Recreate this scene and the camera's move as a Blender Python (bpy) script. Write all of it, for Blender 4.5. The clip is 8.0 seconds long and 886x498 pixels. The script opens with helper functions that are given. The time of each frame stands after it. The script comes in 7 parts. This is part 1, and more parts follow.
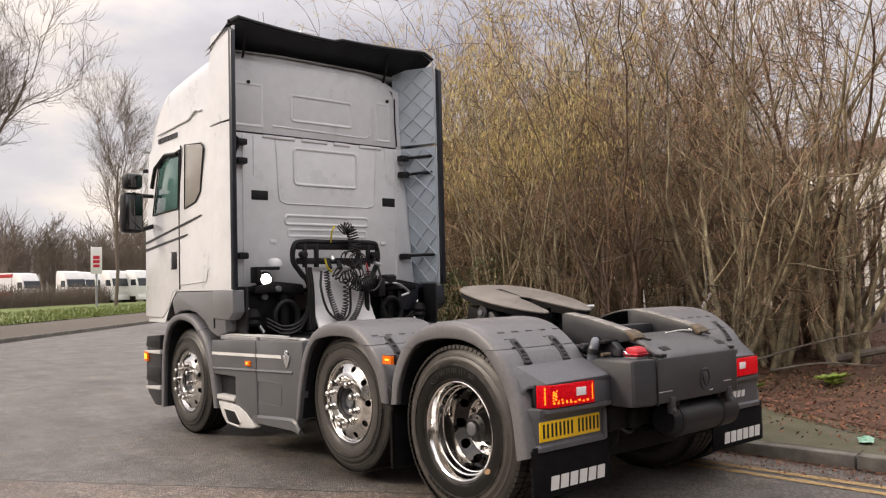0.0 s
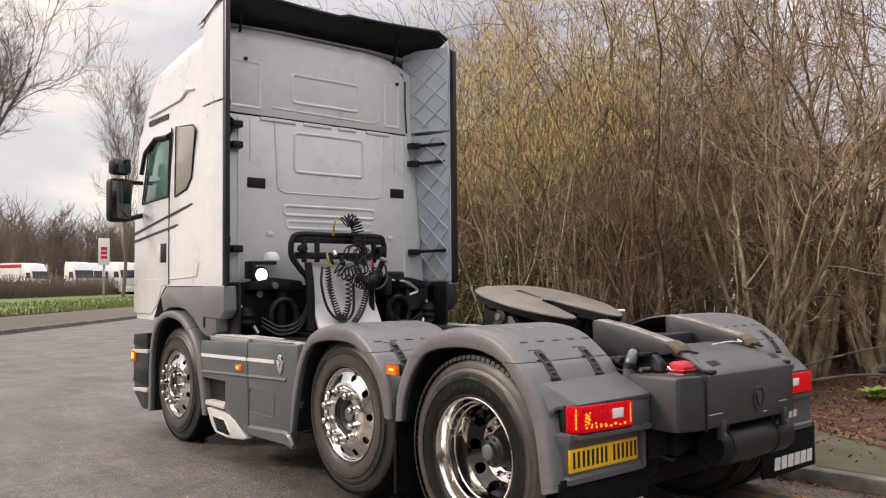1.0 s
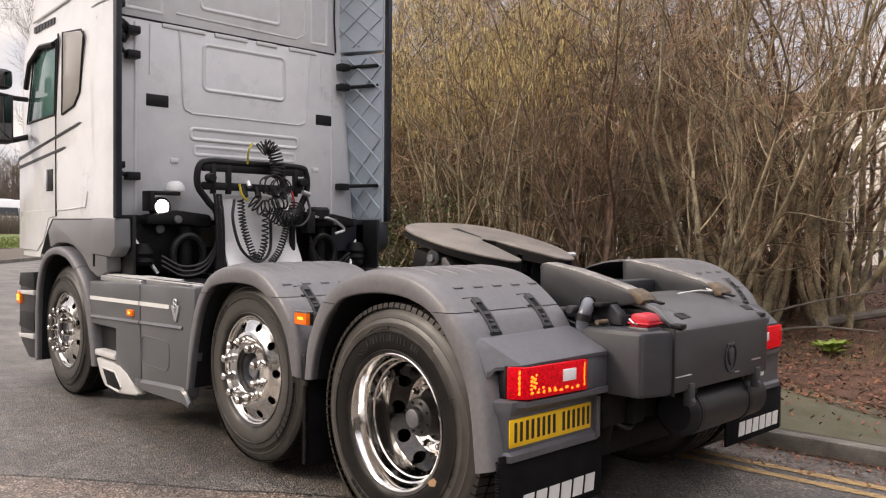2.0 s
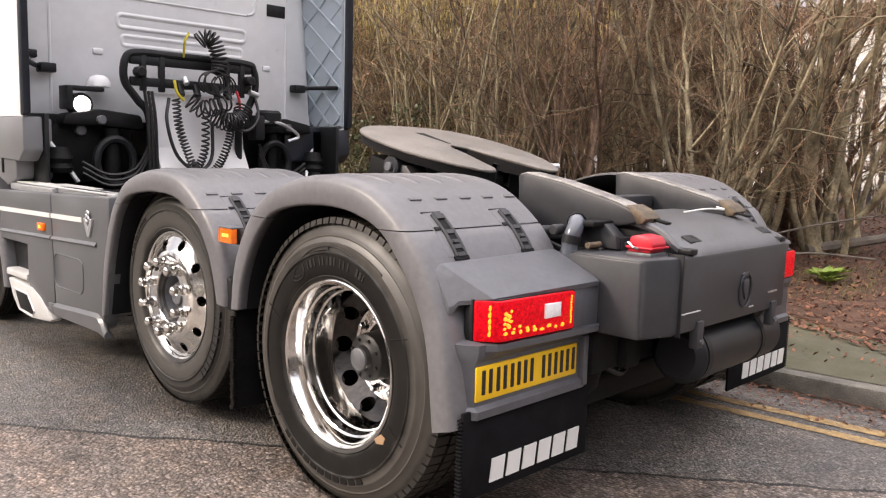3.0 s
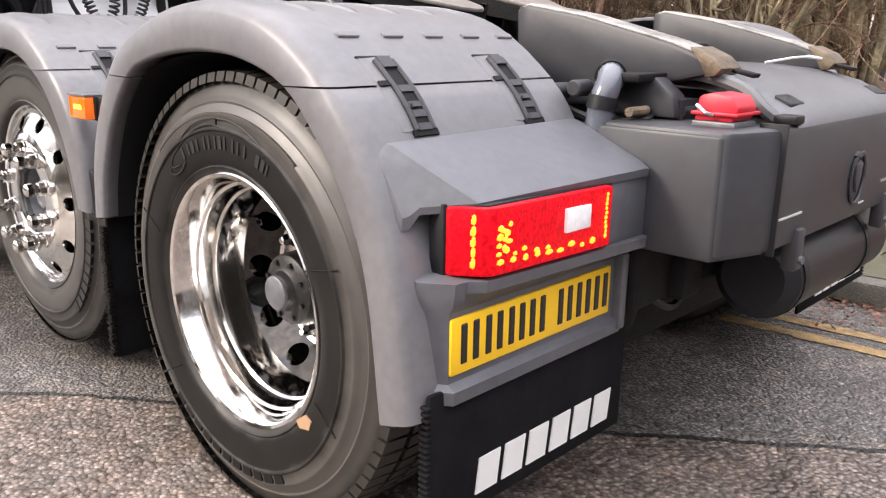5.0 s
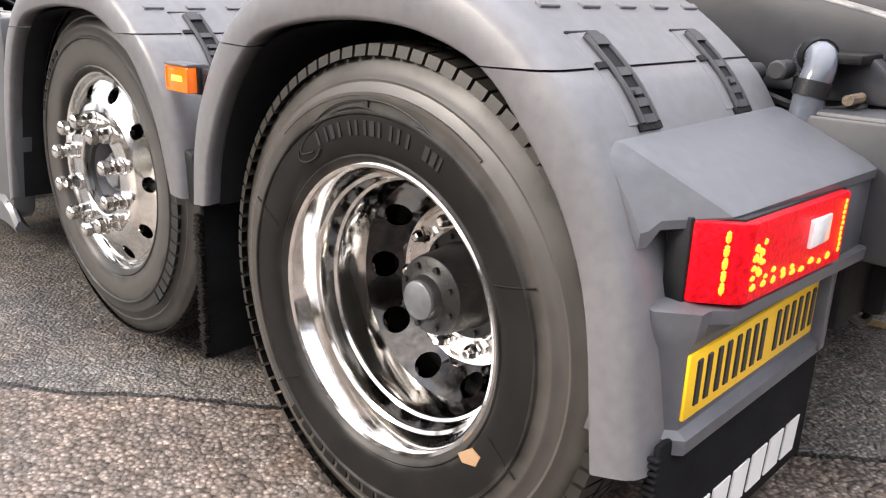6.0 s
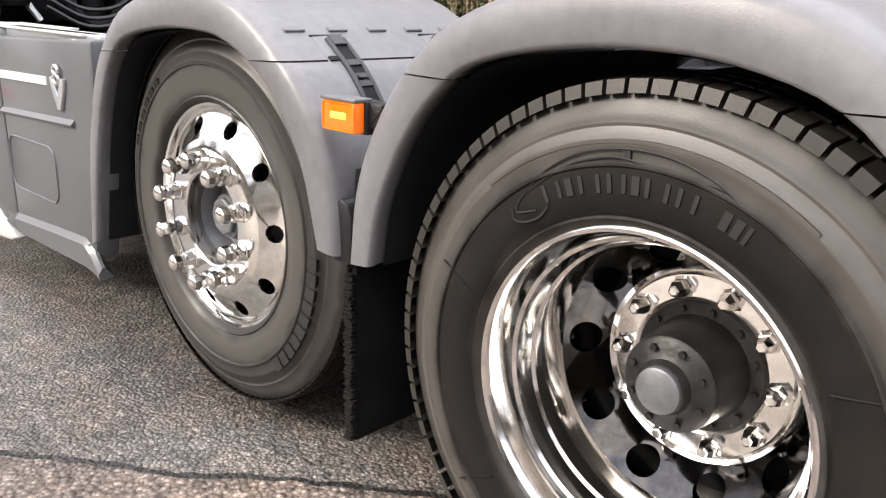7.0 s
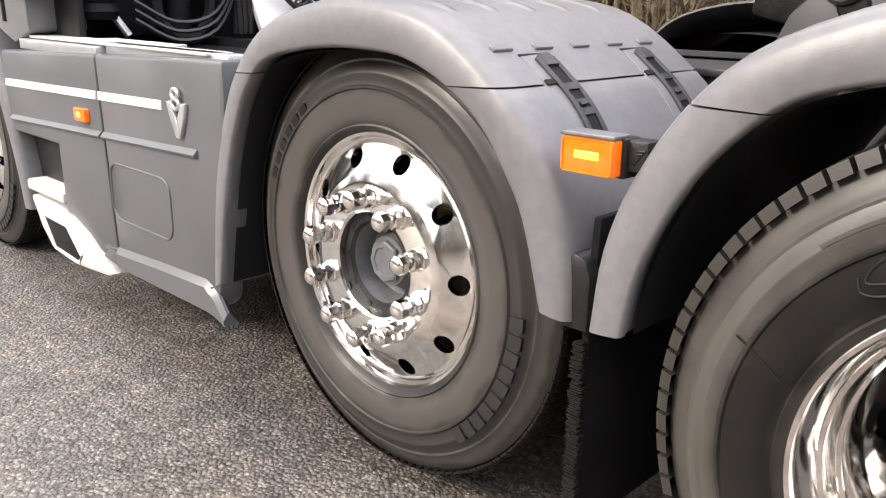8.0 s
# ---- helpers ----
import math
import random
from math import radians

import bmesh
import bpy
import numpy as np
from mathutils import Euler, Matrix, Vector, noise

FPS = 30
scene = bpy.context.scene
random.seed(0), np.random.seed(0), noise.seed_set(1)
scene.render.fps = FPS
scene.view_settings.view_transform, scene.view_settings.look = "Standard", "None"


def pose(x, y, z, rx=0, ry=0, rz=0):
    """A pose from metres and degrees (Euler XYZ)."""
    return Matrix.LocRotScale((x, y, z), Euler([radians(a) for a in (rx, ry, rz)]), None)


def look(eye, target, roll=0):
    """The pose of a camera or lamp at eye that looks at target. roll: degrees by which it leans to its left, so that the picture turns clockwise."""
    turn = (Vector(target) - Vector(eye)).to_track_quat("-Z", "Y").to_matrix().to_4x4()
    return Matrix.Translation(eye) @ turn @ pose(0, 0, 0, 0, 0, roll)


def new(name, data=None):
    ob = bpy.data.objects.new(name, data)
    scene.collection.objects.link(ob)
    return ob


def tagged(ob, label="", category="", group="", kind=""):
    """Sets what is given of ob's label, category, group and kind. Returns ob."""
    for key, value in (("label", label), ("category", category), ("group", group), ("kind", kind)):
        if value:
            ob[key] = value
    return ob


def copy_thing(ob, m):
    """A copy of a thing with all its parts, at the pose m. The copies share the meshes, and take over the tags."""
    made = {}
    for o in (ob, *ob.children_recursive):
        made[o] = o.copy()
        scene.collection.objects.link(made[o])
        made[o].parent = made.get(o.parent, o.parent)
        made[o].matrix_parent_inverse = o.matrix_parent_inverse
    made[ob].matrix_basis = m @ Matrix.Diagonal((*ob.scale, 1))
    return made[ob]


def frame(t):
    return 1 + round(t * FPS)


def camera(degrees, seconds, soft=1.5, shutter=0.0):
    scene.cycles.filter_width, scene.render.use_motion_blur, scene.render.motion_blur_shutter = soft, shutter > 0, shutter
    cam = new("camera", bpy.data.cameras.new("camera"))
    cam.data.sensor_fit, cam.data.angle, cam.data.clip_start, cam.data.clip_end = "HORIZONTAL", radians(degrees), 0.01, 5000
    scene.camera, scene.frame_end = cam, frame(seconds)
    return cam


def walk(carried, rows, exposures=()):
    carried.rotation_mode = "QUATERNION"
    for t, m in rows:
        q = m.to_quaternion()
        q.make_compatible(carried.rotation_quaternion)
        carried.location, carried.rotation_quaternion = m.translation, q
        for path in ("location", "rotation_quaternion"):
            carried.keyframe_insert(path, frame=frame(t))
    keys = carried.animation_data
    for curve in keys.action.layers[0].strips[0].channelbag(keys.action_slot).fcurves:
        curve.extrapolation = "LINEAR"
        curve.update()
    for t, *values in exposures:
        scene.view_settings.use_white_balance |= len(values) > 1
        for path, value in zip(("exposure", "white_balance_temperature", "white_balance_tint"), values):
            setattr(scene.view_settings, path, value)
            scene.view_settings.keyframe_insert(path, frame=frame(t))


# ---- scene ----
cam = camera(57.0, 8.0, soft=1.2)
PATH = [
    (0, (-4.513, -3.717, 1.403), (-3.217, -2.197, 1.49), -1.4),
    (0.5, (-4.305, -3.5, 1.431), (-3.023, -1.968, 1.53), -0.8),
    (1, (-4.094, -3.18, 1.424), (-2.815, -1.645, 1.503), -0.5),
    (1.5, (-3.823, -2.908, 1.39), (-2.494, -1.413, 1.425), -0.2),
    (2, (-3.516, -2.643, 1.362), (-2.131, -1.202, 1.309), 0.6),
    (2.2, (-3.397, -2.537, 1.363), (-1.993, -1.116, 1.258), 1.1),
    (3.5, (-2.726, -1.999, 1.207), (-1.31, -0.624, 0.883), 1.4),
    (4, (-2.495, -1.817, 1.167), (-1.079, -0.467, 0.752), 0.6),
    (4.2, (-2.423, -1.752, 1.162), (-1.0, -0.414, 0.735), 0.3),
    (5.3, (-2.154, -1.407, 1.106), (-0.768, -0.077, 0.547), 1.1),
    (5.5, (-2.162, -1.317, 1.098), (-0.788, 0.016, 0.521), 1.3),
    (6, (-2.239, -1.068, 1.13), (-0.843, 0.229, 0.523), 2.1),
    (6.5, (-2.28, -0.835, 1.119), (-0.87, 0.446, 0.51), 2.6),
    (7, (-2.272, -0.543, 1.128), (-0.88, 0.77, 0.548), 1.8),
    (7.5, (-2.3, -0.286, 1.14), (-0.926, 1.049, 0.565), 0.9),
    (8, (-2.328, -0.046, 1.143), (-0.972, 1.303, 0.56), 0.6),
]
STOPS = [(0.0, 0.42, 7250, 16), (1.0, 0.45, 7200, 16), (2.0, 0.53, 7100, 17), (3.5, 1.20, 6950, 17), (4.5, 1.37, 6800, 16), (5.5, 1.40, 6650, 15), (6.5, 1.39, 6600, 12), (7.2, 1.48, 6700, 13), (8.0, 1.52, 6750, 13)]
walk(cam, [(t, look(eye, target, roll)) for t, eye, target, roll in PATH], STOPS)

# ---- world, sun, exposure ----
SUN_AZ, SUN_EL = radians(300), radians(30)   # compass angle from +Y, clockwise


def make_world():
    w = bpy.data.worlds.new("overcast_sky")
    scene.world = w
    w.use_nodes = True
    nt = w.node_tree
    nt.nodes.clear()
    out = nt.nodes.new("ShaderNodeOutputWorld")
    bg = nt.nodes.new("ShaderNodeBackground")
    sky = nt.nodes.new("ShaderNodeTexSky")
    sky.sky_type = 'NISHITA'
    sky.sun_disc = False
    sky.sun_elevation = SUN_EL
    sky.sun_rotation = SUN_AZ
    sky.air_density, sky.dust_density = 1.0, 2.0
    co = nt.nodes.new("ShaderNodeTexCoord")
    mp = nt.nodes.new("ShaderNodeMapping")
    mp.inputs["Scale"].default_value = (1.0, 1.0, 2.6)
    n1 = nt.nodes.new("ShaderNodeTexNoise")
    n1.inputs["Scale"].default_value = 2.2
    n1.inputs["Detail"].default_value = 7
    n1.inputs["Roughness"].default_value = 0.55
    ramp = nt.nodes.new("ShaderNodeValToRGB")
    e = ramp.color_ramp.elements
    e[0].position, e[0].color = 0.30, (3.3, 3.5, 4.2, 1)
    e[1].position, e[1].color = 0.72, (9.4, 8.7, 7.7, 1)
    m = e.new(0.5)
    m.color = (5.2, 5.4, 5.9, 1)
    mix = nt.nodes.new("ShaderNodeMix")
    mix.data_type = 'RGBA'
    mix.inputs[0].default_value = 0.9
    L = nt.links.new
    L(co.outputs["Generated"], mp.inputs["Vector"])
    L(mp.outputs[0], n1.inputs["Vector"])
    L(n1.outputs["Fac"], ramp.inputs[0])
    L(sky.outputs[0], mix.inputs[6])
    L(ramp.outputs[0], mix.inputs[7])
    # an overcast sky is brighter towards the zenith
    sep = nt.nodes.new("ShaderNodeSeparateXYZ")
    L(co.outputs["Generated"], sep.inputs[0])
    lift = nt.nodes.new("ShaderNodeMapRange")
    lift.inputs[1].default_value, lift.inputs[2].default_value = 0.28, 1.0
    lift.inputs[3].default_value, lift.inputs[4].default_value = 1.06, 3.55
    L(sep.outputs[2], lift.inputs[0])
    sc = nt.nodes.new("ShaderNodeVectorMath")
    sc.operation = 'SCALE'
    L(mix.outputs[2], sc.inputs[0])
    L(lift.outputs[0], sc.inputs["Scale"])
    L(sc.outputs[0], bg.inputs["Color"])
    bg.inputs["Strength"].default_value = SKY
    L(bg.outputs[0], out.inputs["Surface"])


SKY = 0.101
make_world()
sun = new("sun", bpy.data.lights.new("sun", 'SUN'))
sun.data.energy = 1.7
sun.data.angle = radians(14)
sun.data.color = (1.0, 0.92, 0.80)
SUN_DIR = Vector((math.sin(SUN_AZ) * math.cos(SUN_EL), math.cos(SUN_AZ) * math.cos(SUN_EL), math.sin(SUN_EL)))
sun.matrix_world = look(SUN_DIR * 60, (0, 0, 0))


# ---- materials ----
def mat(name, color, rough=0.5, metal=0.0, var=0.15, scale=6.0, bump=0.0, bscale=150.0, color2=None, coat=0.0,
        rvar=0.08, emit=None, estr=0.0, trans=0.0, fine=0.0, fscale=90.0, rnd=0.0, island=0.0, mid=0.5, wide=0.2, spec=0.5):
    m = bpy.data.materials.new(name)
    m.use_nodes = True
    nt = m.node_tree
    b = nt.nodes["Principled BSDF"]
    L = nt.links.new
    co = nt.nodes.new("ShaderNodeTexCoord")
    n = nt.nodes.new("ShaderNodeTexNoise")
    n.inputs["Scale"].default_value = scale
    n.inputs["Detail"].default_value = 6
    n.inputs["Roughness"].default_value = 0.62
    L(co.outputs["Object"], n.inputs["Vector"])
    ramp = nt.nodes.new("ShaderNodeValToRGB")
    c2 = color2 if color2 else tuple(min(1, c * (1 + var)) for c in color)
    c1 = tuple(c * (1 - var) for c in color) if not color2 else color
    e = ramp.color_ramp.elements
    e[0].position, e[0].color = mid - wide, (*c1, 1)
    e[1].position, e[1].color = mid + wide, (*c2, 1)
    L(n.outputs["Fac"], ramp.inputs[0])
    last = ramp.outputs[0]
    if fine:
        f = nt.nodes.new("ShaderNodeTexNoise")
        f.inputs["Scale"].default_value = fscale
        f.inputs["Detail"].default_value = 3
        L(co.outputs["Object"], f.inputs["Vector"])
        r = nt.nodes.new("ShaderNodeMapRange")
        r.inputs[1].default_value, r.inputs[2].default_value = 0.3, 0.7
        r.inputs[3].default_value, r.inputs[4].default_value = 1 - fine, 1 + fine
        L(f.outputs["Fac"], r.inputs[0])
        h = nt.nodes.new("ShaderNodeVectorMath")
        h.operation = 'SCALE'
        L(last, h.inputs[0])
        L(r.outputs[0], h.inputs["Scale"])
        last = h.outputs[0]
    if rnd or island:
        src = nt.nodes.new("ShaderNodeObjectInfo" if rnd else "ShaderNodeNewGeometry")
        r = nt.nodes.new("ShaderNodeMapRange")
        a = rnd or island
        r.inputs[3].default_value, r.inputs[4].default_value = 1 - a, 1 + a
        L(src.outputs["Random" if rnd else "Random Per Island"], r.inputs[0])
        h = nt.nodes.new("ShaderNodeVectorMath")
        h.operation = 'SCALE'
        L(last, h.inputs[0])
        L(r.outputs[0], h.inputs["Scale"])
        last = h.outputs[0]
    L(last, b.inputs["Base Color"])
    rr = nt.nodes.new("ShaderNodeMapRange")
    rr.inputs[3].default_value, rr.inputs[4].default_value = max(0.02, rough - rvar), min(1, rough + rvar)
    L(n.outputs["Fac"], rr.inputs[0])
    L(rr.outputs[0], b.inputs["Roughness"])
    b.inputs["Metallic"].default_value = metal
    b.inputs["Coat Weight"].default_value = coat
    b.inputs["Coat Roughness"].default_value = 0.08
    b.inputs["Transmission Weight"].default_value = trans
    b.inputs["Specular IOR Level"].default_value = spec
    if bump:
        bn = nt.nodes.new("ShaderNodeTexNoise")
        bn.inputs["Scale"].default_value = bscale
        bn.inputs["Detail"].default_value = 4
        L(co.outputs["Object"], bn.inputs["Vector"])
        bp = nt.nodes.new("ShaderNodeBump")
        bp.inputs["Strength"].default_value = bump
        bp.inputs["Distance"].default_value = 0.01
        L(bn.outputs["Fac"], bp.inputs["Height"])
        L(bp.outputs[0], b.inputs["Normal"])
    if emit:
        b.inputs["Emission Color"].default_value = (*emit, 1)
        b.inputs["Emission Strength"].default_value = estr
    return m


M_CAB = mat("cab_paint", (0.66, 0.675, 0.69), 0.30, 0.0, 0.07, 1.6, 0.0, coat=0.55, fine=0.035, fscale=11, rvar=0.12)
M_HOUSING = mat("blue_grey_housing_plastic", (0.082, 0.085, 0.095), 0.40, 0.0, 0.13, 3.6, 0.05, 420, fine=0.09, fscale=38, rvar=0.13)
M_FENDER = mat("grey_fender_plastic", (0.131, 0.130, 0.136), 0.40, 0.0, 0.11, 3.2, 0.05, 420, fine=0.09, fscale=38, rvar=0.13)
M_SKIRT = mat("grey_skirt_paint", (0.088, 0.091, 0.097), 0.36, 0.0, 0.10, 3.0, 0.03, 300, coat=0.15)
M_TRIM = mat("mid_grey_lower_trim", (0.155, 0.158, 0.165), 0.38, 0.0, 0.08, 3.0, 0.03, 300)
M_BLACK = mat("black_plastic", (0.012, 0.0125, 0.014), 0.45, 0.0, 0.3, 9.0, 0.1, 220, spec=0.25)
M_STRAP = mat("dark_strap_plastic", (0.032, 0.032, 0.035), 0.42, 0.0, 0.25, 30.0, 0.1, 220, spec=0.35)
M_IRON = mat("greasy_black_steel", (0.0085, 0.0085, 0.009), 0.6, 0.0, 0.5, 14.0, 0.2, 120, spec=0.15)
M_CHASSIS = mat("chassis_grey_paint", (0.036, 0.037, 0.041), 0.42, 0.0, 0.25, 7.0, 0.03, 160, spec=0.3)
M_WORN = mat("worn_steel_plate", (0.12, 0.108, 0.095), 0.52, 0.1, 0.4, 6.0, 0.15, 90, color2=(0.21, 0.19, 0.168), fine=0.12, fscale=70)
M_RUSTY = mat("rusty_ramp_edge", (0.055, 0.044, 0.034), 0.6, 0.3, 0.3, 26.0, 0.3, 120, color2=(0.205, 0.155, 0.10))
M_SCUFF = mat("scuffed_bright_steel", (0.10, 0.098, 0.096), 0.42, 0.2, 0.3, 13.0, 0.12, 120, color2=(0.40, 0.385, 0.36), fine=0.2, fscale=60)
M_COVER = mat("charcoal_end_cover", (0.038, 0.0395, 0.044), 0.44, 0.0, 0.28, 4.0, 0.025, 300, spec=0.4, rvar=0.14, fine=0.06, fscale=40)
# paler than M_COVER: dust, and the sky's reflection painted into the colour
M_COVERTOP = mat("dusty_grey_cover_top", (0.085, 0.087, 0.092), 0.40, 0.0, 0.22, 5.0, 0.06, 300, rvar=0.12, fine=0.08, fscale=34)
M_GUARD = mat("white_guard_paint", (0.86, 0.86, 0.86), 0.35, 0.0, 0.03, 6.0)
M_RUBBER = mat("tyre_rubber", (0.006, 0.0058, 0.0056), 0.72, 0.0, 0.3, 7.0, 0.06, 260, color2=(0.014, 0.0125, 0.011), rvar=0.1, spec=0.15)
M_FLAP = mat("black_rubber_flap", (0.008, 0.008, 0.009), 0.85, 0.0, 0.4, 12.0, 0.1, 160, spec=0.08)
M_CHROME = mat("polished_chrome", (0.76, 0.74, 0.71), 0.09, 1.0, 0.10, 38.0, rvar=0.06, fine=0.06, fscale=160)
# chrome whose dark mirrored surroundings are painted into the base colour
M_DISC_REFLECT = mat("black_chrome_disc", (0.055, 0.053, 0.052), 0.07, 1.0, 0.3, 60.0, rvar=0.05)
M_ALLOY = mat("polished_alloy", (0.70, 0.69, 0.665), 0.12, 1.0, 0.06, 14.0, rvar=0.05)
M_HUB = mat("dull_hub_steel", (0.135, 0.14, 0.15), 0.45, 0.35, 0.3, 18.0, 0.1, 140)
M_HUBDARK = mat("oily_dark_hub", (0.020, 0.0195, 0.0195), 0.46, 0.4, 0.6, 16.0, 0.12, 120)
M_MARK = mat("raised_tyre_marks", (0.0095, 0.0092, 0.009), 0.5, 0.0, 0.3, 20.0)
M_PALE = mat("silver_white_plastic", (0.50, 0.50, 0.49), 0.42, 0.0, 0.08, 9.0)
M_WHITE = mat("white_trim_paint", (0.66, 0.66, 0.645), 0.4, 0.0, 0.05, 9.0)
M_SILVER = mat("bare_aluminium", (0.62, 0.63, 0.64), 0.34, 0.85, 0.1, 9.0)
M_YELLOW = mat("yellow_plate_face", (0.83, 0.50, 0.012), 0.35, 0.0, 0.04, 9.0)
M_INK = mat("black_lettering", (0.01, 0.01, 0.01), 0.4)
M_RED = mat("red_lens", (0.42, 0.004, 0.010), 0.32, 0.0, 0.35, 60.0, 0.25, 160, emit=(1.0, 0.004, 0.012), estr=0.17, fine=0.35, fscale=120, spec=0.12)
M_REDOFF = mat("red_plastic_cap", (0.50, 0.014, 0.030), 0.45, 0.0, 0.12, 20.0)
M_LED = mat("amber_red_led", (0.9, 0.12, 0.02), 0.3, emit=(1.0, 0.20, 0.012), estr=1.5)
M_AMBER = mat("amber_lens", (0.75, 0.14, 0.004), 0.2, 0.0, 0.1, 40.0, coat=0.5, emit=(1.0, 0.17, 0.002), estr=0.10)
M_AMBERHOT = mat("amber_bulb", (0.95, 0.45, 0.05), 0.3, emit=(1.0, 0.42, 0.03), estr=1.3)
M_CLEAR = mat("clear_lens_insert", (0.85, 0.84, 0.84), 0.15, 0.0, 0.1, 60.0, coat=0.4)
M_LAMP = mat("lit_lamp_lens", (0.9, 0.9, 0.88), 0.2, emit=(1.0, 0.97, 0.92), estr=6.0)
M_GLASS = mat("tinted_cab_glass", (0.05, 0.11, 0.10), 0.04, 0.0, 0.3, 3.0, coat=0.3, color2=(0.10, 0.20, 0.18))
M_PANELGREY = mat("grey_beige_blank_panel", (0.30, 0.285, 0.26), 0.3, 0.0, 0.06, 3.0, coat=0.3)
M_QUILT = mat("blue_grey_panel_lining", (0.44, 0.51, 0.57), 0.42, 0.0, 0.06, 6.0, 0.05, 60)
M_NAVY = mat("dark_navy_plastic", (0.012, 0.016, 0.024), 0.35, 0.0, 0.3, 8.0)
M_TANK = mat("black_tank_paint", (0.012, 0.013, 0.016), 0.40, 0.0, 0.3, 7.0, 0.05, 160, spec=0.35)
M_CABLE = mat("black_cable", (0.012, 0.012, 0.013), 0.4)
M_YCABLE = mat("yellow_cable", (0.55, 0.45, 0.03), 0.45)
M_RCABLE = mat("red_cable", (0.5, 0.02, 0.03), 0.45)


def tyre_material(name, dusty, stops):
    """Black rubber, dust and sky sheen painted as pale sidewall bands (dusty scales both); the wheel turns about the
    object's X axis.
    """
    t = mat(name, (0.0045, 0.0044, 0.0043), 0.44, 0.0, 0.3, 9.0, 0.06, 260, color2=(0.0105, 0.0098, 0.009), spec=0.14)
    nt = t.node_tree
    L = nt.links.new
    b = nt.nodes["Principled BSDF"]
    old = b.inputs["Base Color"].links[0].from_socket
    co = nt.nodes.new("ShaderNodeTexCoord")
    fl = nt.nodes.new("ShaderNodeVectorMath")
    fl.operation = 'MULTIPLY'
    fl.inputs[1].default_value = (0, 1, 1)
    L(co.outputs["Object"], fl.inputs[0])
    ln = nt.nodes.new("ShaderNodeVectorMath")
    ln.operation = 'LENGTH'
    L(fl.outputs[0], ln.inputs[0])
    nz = nt.nodes.new("ShaderNodeTexNoise")
    nz.inputs["Scale"].default_value = 11
    nz.inputs["Detail"].default_value = 5
    L(co.outputs["Object"], nz.inputs["Vector"])
    ad = nt.nodes.new("ShaderNodeMath")
    ad.operation = 'MULTIPLY_ADD'
    ad.inputs[1].default_value = 0.05
    L(nz.outputs["Fac"], ad.inputs[0])
    L(ln.outputs["Value"], ad.inputs[2])
    rp = nt.nodes.new("ShaderNodeValToRGB")
    e = rp.color_ramp.elements
    e[0].position, e[0].color = 0.33, (dusty * .30, dusty * .30, dusty * .30, 1)
    e[1].position, e[1].color = 0.56, (dusty * .35, dusty * .35, dusty * .35, 1)
    for p, c in stops:
        k = e.new(p)
        k.color = (dusty * c, dusty * c, dusty * c, 1)
    L(ad.outputs[0], rp.inputs[0])
    mx = nt.nodes.new("ShaderNodeMix")
    mx.data_type = 'RGBA'
    L(rp.outputs[0], mx.inputs[0])
    L(old, mx.inputs[6])
    # band colour: dust plus the sheen that the sky leaves on the shoulder
    mx.inputs[7].default_value = (0.165, 0.150, 0.130, 1)
    L(mx.outputs[2], b.inputs["Base Color"])
    sp = nt.nodes.new("ShaderNodeMapRange")
    sp.inputs[1].default_value, sp.inputs[2].default_value = 0.0, dusty
    sp.inputs[3].default_value, sp.inputs[4].default_value = 0.10, 0.75
    L(rp.outputs[0], sp.inputs[0])
    L(sp.outputs[0], b.inputs["Specular IOR Level"])
    return t


M_TYRE = tyre_material("dusty_tyre_rubber", 0.44, ((0.35, 0.03), (0.415, 0.06), (0.438, 0.50), (0.470, 0.85), (0.503, 0.60), (0.518, 0.28), (0.54, 0.36)))
M_TYRE_STEER = tyre_material("dusty_steer_tyre_rubber", 0.235, ((0.36, 1.0), (0.405, 0.85), (0.418, 0.40), (0.47, 0.45), (0.484, 0.85), (0.498, 0.75), (0.51, 0.3)))


# ---- mesh helpers ----
def finish(name, bm, material, parent=None, label="", smooth=35):
    me = bpy.data.meshes.new(name)
    bmesh.ops.recalc_face_normals(bm, faces=bm.faces)
    bm.to_mesh(me)
    bm.free()
    return place(name, me, material, parent, label, smooth)


def place(name, me, material, parent=None, label="", smooth=35):
    if material and not me.materials:
        me.materials.append(material)
    if smooth:
        me.shade_smooth()
        me.set_sharp_from_angle(angle=radians(smooth))
    ob = new(name, me)
    if parent:
        ob.parent = parent
    if label:
        ob["label"] = label
    return ob


def part(name, bm, material, parent, label="", smooth=35):
    return finish(name, bm, material, parent, label, smooth)


def share(ob, m, parent=None):
    """Another object on the same mesh."""
    o = new(ob.name.split(".")[0], ob.data)
    o.parent = parent if parent else ob.parent
    o.matrix_basis = m
    if "label" in ob:
        o["label"] = ob["label"]
    return o


def thing(name, label, category, group="", kind="", at=(0, 0, 0)):
    e = new(name)
    e.location = at
    e.empty_display_size = 0.1
    return tagged(e, label, category, group, kind)


def rbox(x0, x1, y0, y1, z0, z1, bevel=0.01, seg=2, bm=None):
    b = bmesh.new()
    r = bmesh.ops.create_cube(b, size=1)
    for v in r["verts"]:
        v.co = Vector(((x0 + x1) / 2 + v.co.x * (x1 - x0), (y0 + y1) / 2 + v.co.y * (y1 - y0), (z0 + z1) / 2 + v.co.z * (z1 - z0)))
    if bevel > 0:
        lim = min(abs(x1 - x0), abs(y1 - y0), abs(z1 - z0)) * 0.49
        bmesh.ops.bevel(b, geom=b.edges[:], offset=min(bevel, lim), segments=seg, profile=0.5, affect='EDGES')
    return into(bm, b)


